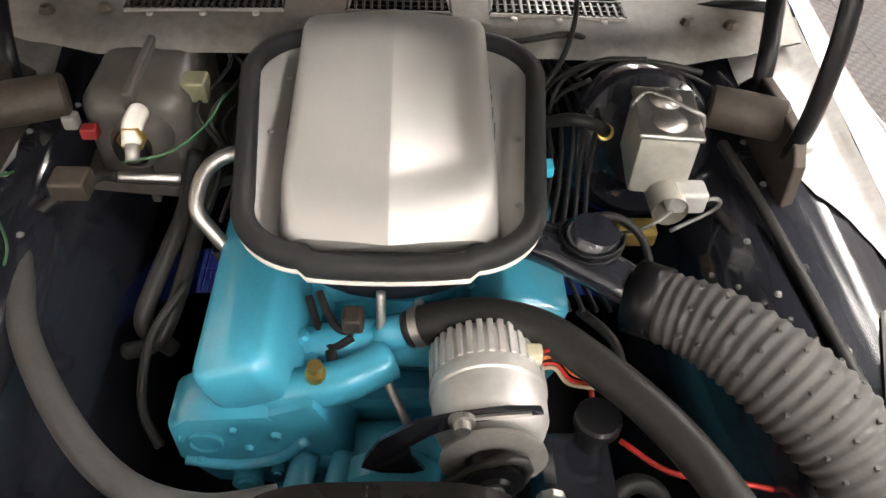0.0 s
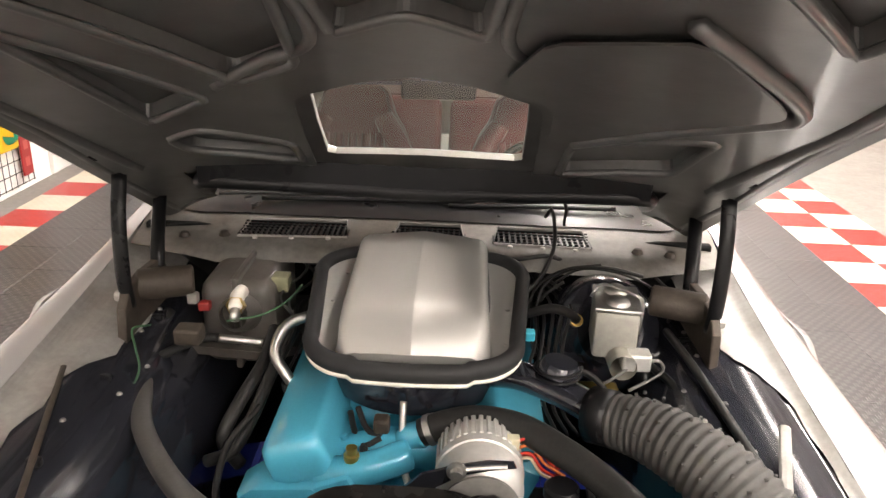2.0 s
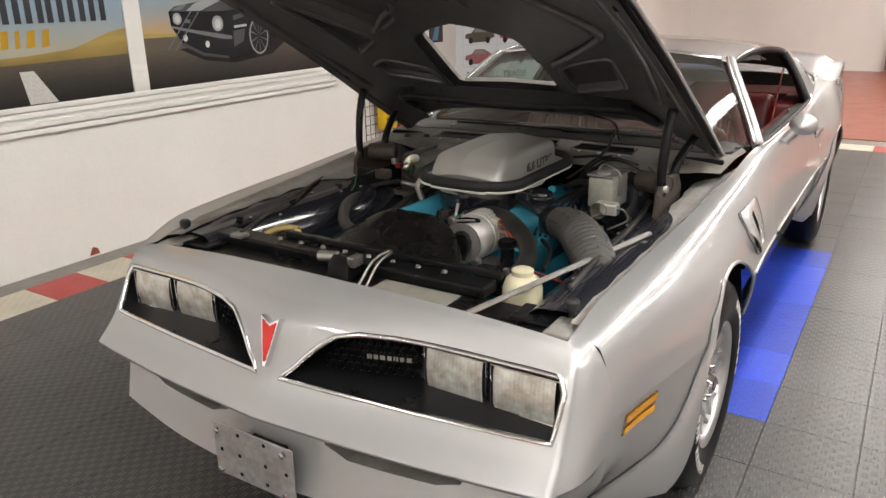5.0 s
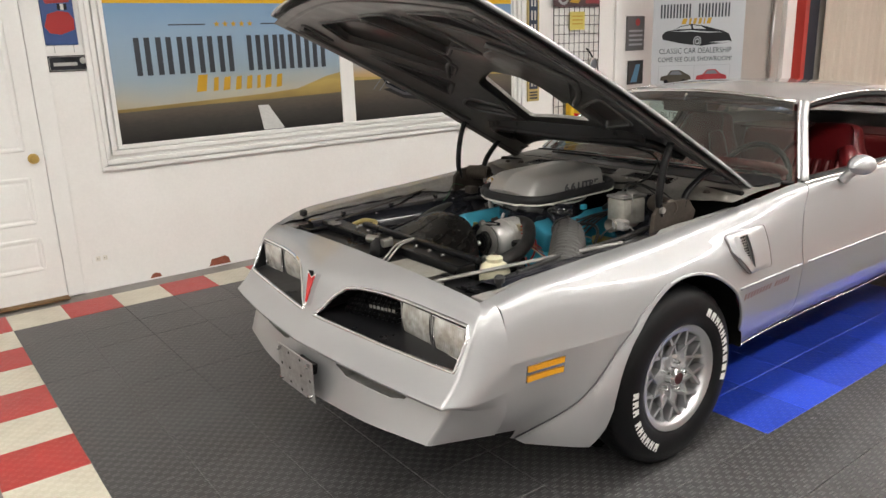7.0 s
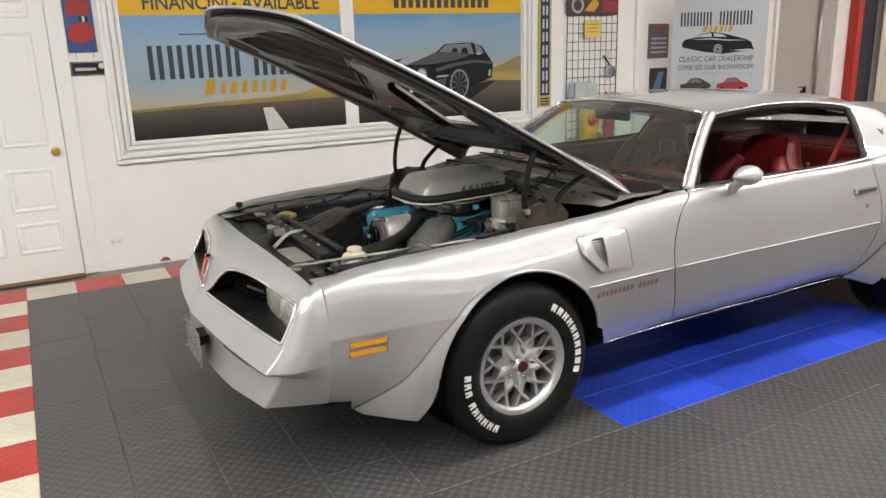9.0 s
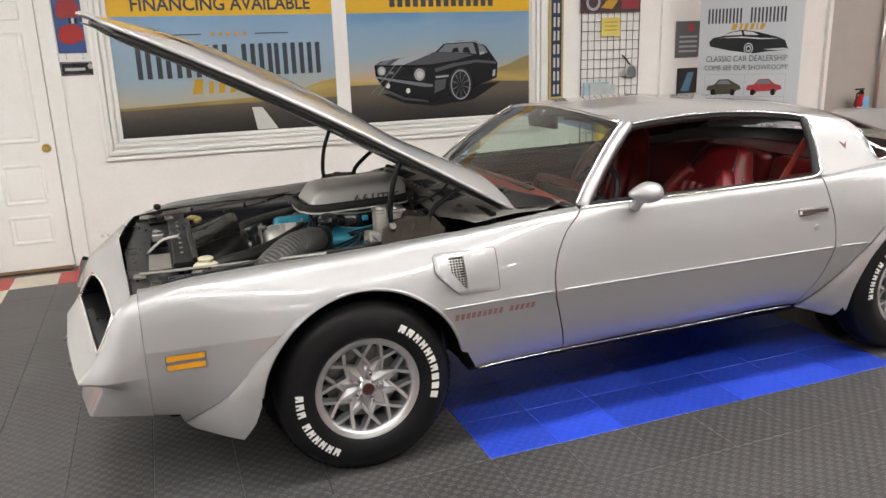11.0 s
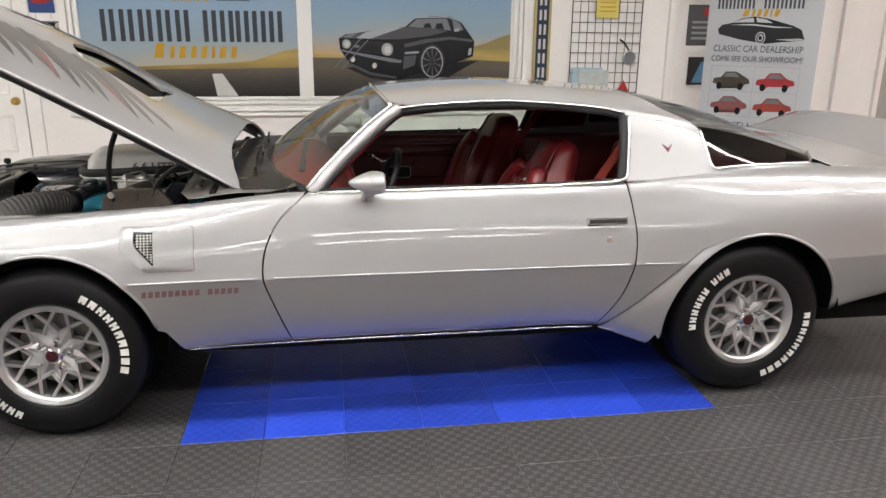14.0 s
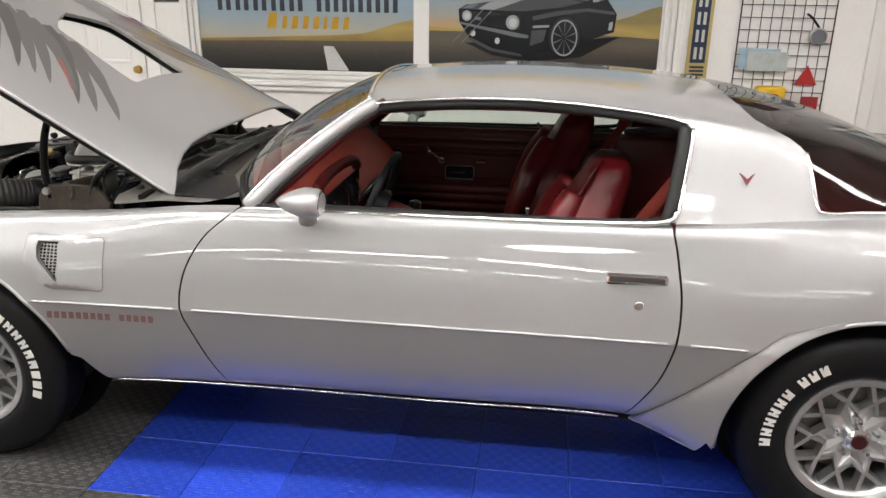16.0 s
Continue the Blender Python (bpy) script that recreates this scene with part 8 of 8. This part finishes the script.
bucket_seat(-.36, 0, 0)
bucket_seat(.36, .085, -.035)
part("rear_cushion", bx(-.56, .56, 2.22, 2.62, .38, .60, .06, 4), REDLEATHER, car, smooth=True)
rb = bmesh.new()
for sx in (-1, 1):
    box(rb, min(sx * .02, sx * .56), max(sx * .02, sx * .56), -.06, .07, -.20, .20, .05, 4)
part("rear_seat_back", rb, REDLEATHER, car, smooth=True).data.transform(Matrix.Translation((0, 2.66, .69)) @ Matrix.Rotation(radians(-14), 4, "X"))
part("parcel_shelf", bx(-.66, .66, 2.72, 3.12, .875, .89, .005), REDTRIM, car)
part("cabin_carpet", bx(-.68, .68, .62, 3.0, .301, .325, .004), REDCLOTH, car)
part("console", bx(-.085, .085, 1.0, 1.95, .32, .53, .03, 3), REDTRIM, car, smooth=True)
part("shift_lever", lathe([(0, .22), (.022, .21), (.026, .19), (.010, .15), (.008, 0)], 14, pose(0, 1.30, .52, -8, 0, 0)), BLACKPLASTIC, car, smooth=True)


def dash(x, y):
    return (x, y, .915 - .028 * (x / .72) ** 2 - 1.3 * max(0, y - .95) ** 1.3 + .008 * math.sin((y - .8) * 9))


dash_out = [(-.70, .975), (-.55, .885), (-.35, .81), (-.15, .768), (0, .76), (.15, .768), (.35, .81), (.55, .885), (.70, .975), (.70, 1.13), (-.70, 1.13)]
da = patch("dash_top", dash_out, [], dash, .06, .05, DASHRED, car, .004)
part("dash_face", bx(-.70, .70, 1.03, 1.126, .60, .765, .02), REDTRIM, da)
part("instrument_hood", tube([(.10, 1.12, .885), (.14, 1.11, .915), (.36, 1.10, .925), (.56, 1.11, .915), (.60, 1.12, .885)], .020, sides=10), REDTRIM, da, smooth=True)
part("instrument_panel", bx(.12, .58, 1.128, 1.134, .72, .885, .004), BLACKPLASTIC, da)
for gx in (.20, .36, .52):
    part("gauge", lathe([(.055, 0), (.060, .004), (.060, 0)], 24, pose(gx, 1.137, .80, -90, 0, 0)), CHROME, da)
part("defroster_vent", bx(-.42, .42, .90, .925, .912, .922, .002), BLACKPLASTIC, da)
part("panel_trim", bx(-.69, .10, 1.129, 1.133, .745, .765, .002), CHROME, da)

# steering wheel on its column
SWM = pose(.36, 1.255, .815, 68, 0, 0)
sw = part("steering_wheel", tube([SWM @ Vector((.182 * math.cos(a), .182 * math.sin(a), 0)) for a in [radians(10 * k) for k in range(36)]], .0135, smooth_pts=False, sides=10, closed=True), BLACKPLASTIC, car, "black three-spoke steering wheel", smooth=True)
for a in (90 - 90, 180, 270):
    c, s = math.cos(radians(a)), math.sin(radians(a))
    part("spoke", tube([SWM @ Vector((.04 * c, .04 * s, -.02)), SWM @ Vector((.11 * c, .11 * s, -.014)), SWM @ Vector((.18 * c, .18 * s, 0))], .014, sides=8, flat=.4), STEEL, sw, smooth=True)
part("horn_pad", lathe([(0, .01), (.045, .006), (.055, -.015), (.05, -.04)], 24, SWM), BLACKPLASTIC, sw, smooth=True)
part("steering_column", tube([SWM @ Vector((0, 0, -.03)), SWM @ Vector((0, 0, -.30))], .035, smooth_pts=False, sides=14), REDTRIM, car, smooth=True)
rm = part("rear_view_mirror", bx(-.12, .12, -.012, .012, -.03, .03, .011, 3, m=pose(.0, 1.19, 1.165, 8, 0, 6)), BLACKPLASTIC, car, "pale rear-view mirror on the windshield", smooth=True)
part("mirror_face", bx(-.11, .11, .0125, .0135, -.024, .024, 0, m=pose(.0, 1.19, 1.165, 8, 0, 6)), CHROME, rm)
part("mirror_stalk", tube([(0, 1.19, 1.17), (0, 1.185, 1.20), (0, 1.20, 1.222)], .007, sides=8), STEEL, rm, smooth=True)

# door panels, side panels, headliner
for sx in (1, -1):
    prof = [(.70, .36)]
    for k in range(60):
        z = .37 + .50 * k / 59
        groove = 0.0
        if z > .79 or z < .66:
            groove = .007 * abs(math.sin((z - .37) * math.pi / .042))
        prof.append((.706 - groove - (.012 if .655 < z < .665 or .785 < z < .80 else 0), z))
    prof += [(.705, .885), (.715, .903), (.765, .906), (.765, .36)]
    dp = part("door_panel", prism([(sx * a, c) for a, c in prof], 1.02, 2.13), REDTRIM, panels["door", sx < 0], "dark red pleated vinyl door panel")
    part("sill_strip", bx(min(sx * .742, sx * .772), max(sx * .742, sx * .772), 1.0, 2.16, .906, .912, .002), SEAL, panels["door", sx < 0])
    cr = tube([(sx * .690, 1.268, .792), (sx * .676, 1.29, .783), (sx * .672, 1.336, .755)], .008, sides=8)
    part("window_crank", cr, CHROME, panels["door", sx < 0], smooth=True)
    part("crank_knob", lathe([(.016, 0), (.017, .02), (.012, .026), (0, .027)], 14, pose(sx * .678, 1.338, .753, 0, -90 * sx, 0)), CHROME, panels["door", sx < 0], smooth=True)
    part("crank_boss", lathe([(.022, 0), (.02, .014), (0, .016)], 16, pose(sx * .70, 1.268, .792, 0, -90 * sx, 0)), CHROME, panels["door", sx < 0], smooth=True)
    part("pull_cup", bx(min(sx * .688, sx * .71), max(sx * .688, sx * .71), 1.355, 1.492, .662, .726, .008), BLACKPLASTIC, panels["door", sx < 0])
    part("pull_bar", bx(min(sx * .682, sx * .69), max(sx * .682, sx * .69), 1.375, 1.45, .690, .697, .002), CHROME, panels["door", sx < 0])
    part("pull_rim", tube([(sx * .687, y, z) for y, z in rounded(1.355, 1.492, .662, .726, .01, 2)], .0025, smooth_pts=False, sides=6, closed=True), STEEL, panels["door", sx < 0])
    part("door_latch", bx(min(sx * .685, sx * .705), max(sx * .685, sx * .705), 1.50, 1.55, .738, .758, .005), CHROME, panels["door", sx < 0])
    part("lock_pin", lathe([(.004, 0), (.004, .022), (.0075, .024), (.0075, .034), (0, .036)], 10, Matrix.Translation((sx * .752, 1.785, .903))), CHROME, panels["door", sx < 0], smooth=True)
    part("rear_side_panel", bx(min(sx * .62, sx * .72), max(sx * .62, sx * .72), 2.135, 2.80, .36, .905, .02, 3), REDTRIM, car, smooth=True)
    patch("sail_lining", [(2.215, .15), (2.53, .25), (2.535, 1.2), (2.52, 2.0), (2.45, 2.9), (2.235, 2.35), (2.25, 2.0)], [], (lambda y, g: tuple(Vector(green(y, g)) + Vector((-.035, 0, -.01)))) if sx > 0 else (lambda y, g: tuple(Vector(green(y, 10 - g)) + Vector((.035, 0, -.01)))), .06, .3, REDTRIM, car, .004)
    part("pillar_lining", tube([(sx * (.745), .985, .905), (sx * .60, 1.225, 1.115), (sx * .535, 1.33, 1.185)], .022, sides=8), REDTRIM, car, smooth=True)
    part("seat_belt", prism([(2.235, 1.085), (2.28, 1.09), (2.125, .86), (1.975, .50), (1.93, .50), (2.08, .86)], sx * .640, sx * .643, "x"), BELTRED, car, "bright red shoulder belt strap")
    part("sun_visor", bx(min(sx * .06, sx * .46), max(sx * .06, sx * .46), 1.27, 1.40, 1.175, 1.187, .005), REDTRIM, car)
patch("headliner", [(1.27, 2.75), (1.5, 2.55), (2.1, 2.5), (2.36, 3.0), (2.36, 5), (2.36, 7.0), (2.1, 7.5), (1.5, 7.45), (1.27, 7.25), (1.255, 5)], [], lambda y, g: tuple(Vector(green(y, g)) + Vector((0, 0, -.028))), .08, .3, REDTRIM, car, .003)

# bird decal on the hood: feathers of two wings and a ring round the opening
FEATHER = mat("grey_hood_decal", (.15, .145, .142), .42, .25, coat=.7, grain=.05, grain_scale=400)
FEATHERDARK = mat("charcoal_hood_decal", (.095, .092, .09), .40, .2, coat=.6)
FEATHERRED = mat("dull_red_hood_decal", (.30, .10, .09), .40, .2, coat=.5)


def feather(root, knee, tip, w, d, material, mir, name="feather"):
    """A curved flame-shaped decal from root past knee to a pointed tip, given across and along the hood."""
    up_, lo_ = [], []
    for k in range(15):
        f = k / 14
        a, b, c = (1 - f) ** 2, 2 * f * (1 - f), f * f
        px, pv = [a * r + b * q + c * t for r, q, t in zip(root, knee, tip)]
        tx, tv_ = [(1 - f) * (q - r) + f * (t - q) for r, q, t in zip(root, knee, tip)]
        ln = math.hypot(tx, tv_)
        wd = w * min(1, .45 + 1.6 * f) * (1 - f) ** .55 * (1 + .10 * math.sin(f * 17 + root[1] * 9))
        up_.append((px - tv_ / ln * wd / 2, pv + tx / ln * wd / 2))
        lo_.append((px + tv_ / ln * wd / 2, pv - tx / ln * wd / 2))
    o = up_ + list(reversed(lo_[:-1]))
    if mir:
        o = [(-x, v) for x, v in reversed(o)]
    return patch(name, o, [], lambda x, v: tuple(Vector(hood_surf(x, v)) + _no * (.0045 + d)), .03, .03, material, hood, 0.0)


for mir in (False, True):
    for k in range(15):
        out = (.535, .552, .560, .505, .540)[k % 5] - .0011 * max(0, k - 9) ** 2
        tip = (out, .31 + .060 * k + (.012 if k % 3 else 0))
        root = (.205 + .012 * (k % 2), .72 + .055 * k)
        knee = (.315, tip[1] + .20)
        feather(root, knee, tip, .064, .0003 * k, FEATHERDARK if k % 4 == 2 else FEATHER, mir)
        if k % 4 == 3:
            feather((.37, tip[1] + .17), (.43, tip[1] + .09), (out + .004, tip[1] + .012), .017, .0003 * k + .0002, FEATHERRED, mir, "feather_edge")
# ---- floor tiles ----
def plate_relief(m, lift, light):
    """Pairs of short raised bars in staggered rows, 6 to a tile, worn lighter on top."""
    nt = m.node_tree
    b = nt.nodes["Principled BSDF"]
    g = nt.nodes.new("ShaderNodeNewGeometry")
    s = nt.nodes.new("ShaderNodeSeparateXYZ")
    nt.links.new(g.outputs["Position"], s.inputs[0])

    def op(kind, a, c=0.0, e=0.0):
        n = nt.nodes.new("ShaderNodeMath")
        n.operation = kind
        for k, v in enumerate((a, c, e)):
            if isinstance(v, (int, float)):
                n.inputs[k].default_value = v
            else:
                nt.links.new(v, n.inputs[k])
        return n.outputs[0]

    def step(v, lo, hi):
        n = nt.nodes.new("ShaderNodeMapRange")
        n.interpolation_type = "SMOOTHSTEP"
        nt.links.new(v, n.inputs[0])
        n.inputs[1].default_value, n.inputs[2].default_value, n.inputs[3].default_value, n.inputs[4].default_value = lo, hi, 1.0, 0.0
        return n.outputs[0]

    def lattice(o):
        u = op("ABSOLUTE", op("SUBTRACT", op("FRACT", op("MULTIPLY_ADD", s.outputs[1], 1 / .05083, 40.34 + o)), .5))
        w = op("ABSOLUTE", op("SUBTRACT", op("FRACT", op("MULTIPLY_ADD", s.outputs[0], 1 / .05083, 40.52 + o)), .5))
        pair = op("ABSOLUTE", op("SUBTRACT", w, .11))
        return op("MULTIPLY", step(u, .20, .28), step(pair, .03, .075))
    h = op("MAXIMUM", lattice(0.0), lattice(0.5))
    bp = nt.nodes.new("ShaderNodeBump")
    bp.inputs["Strength"].default_value, bp.inputs["Distance"].default_value = lift, 0.0015
    nt.links.new(h, bp.inputs["Height"])
    nt.links.new(bp.outputs[0], b.inputs["Normal"])
    mx = nt.nodes.new("ShaderNodeMix")
    mx.data_type = "RGBA"
    mx.blend_type = "MIX"
    old = b.inputs["Base Color"].links[0].from_socket
    nt.links.new(old, mx.inputs[6])
    mx.inputs[7].default_value = (*light, 1)
    nt.links.new(op("MULTIPLY", h, .42), mx.inputs[0])
    nt.links.new(mx.outputs[2], b.inputs["Base Color"])


plate_relief(GREYTILE, .9, (.17, .167, .164))
plate_relief(BLUETILE, .6, (.028, .06, .54))
plate_relief(REDTILE, .4, (.55, .06, .05))
plate_relief(CREAMTILE, .4, (.76, .73, .64))

floor = bpy.data.objects["floor"]


def tile_shape():
    e, c = TILE / 2 - .0005, .0015
    lv = [(e, -.0118), (e, -c), (e - c, 0.0)]
    vs, fs = [], []
    for r, z in lv:
        vs += [(-r, -r, z), (r, -r, z), (r, r, z), (-r, r, z)]
    for k in range(2):
        for i in range(4):
            j = (i + 1) % 4
            fs.append((4 * k + i, 4 * k + j, 4 * k + 4 + j, 4 * k + 4 + i))
    fs.append((8, 9, 10, 11))
    return vs, fs


TV, TF = tile_shape()
tile_mesh = {}
for key, m_ in (("grey", GREYTILE), ("blue", BLUETILE), ("red", REDTILE), ("cream", CREAMTILE)):
    me = bpy.data.meshes.new(key + "_floor_tile")
    me.from_pydata(TV, [], TF)
    me.materials.append(m_)
    tile_mesh[key] = me

X0, Y0 = .99 - 12 * TILE, .44 - 8 * TILE
joined = {"grey": [], "red": [], "cream": []}
random.seed(5)
for i in range(18):
    for j in range(27):
        cx, cy = X0 + (i + .5) * TILE, Y0 + (j + .5) * TILE
        border = i == 0 or j == 0 or i >= 16 or j == 26
        if border:
            key = "red" if (i + j) % 2 == 0 else "cream"
        elif 6 <= i <= 11 and 8 <= j <= 14:
            key = "blue"
        else:
            key = "grey"
        if not border and j > 19 or border and j > 23:
            joined[key].append((cx, cy))
            continue
        ob = new("border_tile" if border else "floor_tile", tile_mesh[key])
        ob.location = (cx, cy, random.uniform(-.0006, .0004))
        ob.parent = floor
for key, places in joined.items():
    vs, fs = [], []
    for cx, cy in places:
        o = len(vs)
        vs += [(x + cx, y + cy, z) for x, y, z in TV]
        fs += [tuple(o + q for q in f) for f in TF]
    if vs:
        ob = link_mesh("far_" + key + "_tiling", vs, fs, tile_mesh[key].materials[0], floor, smooth=False)
        ob["kind"] = "stuff"
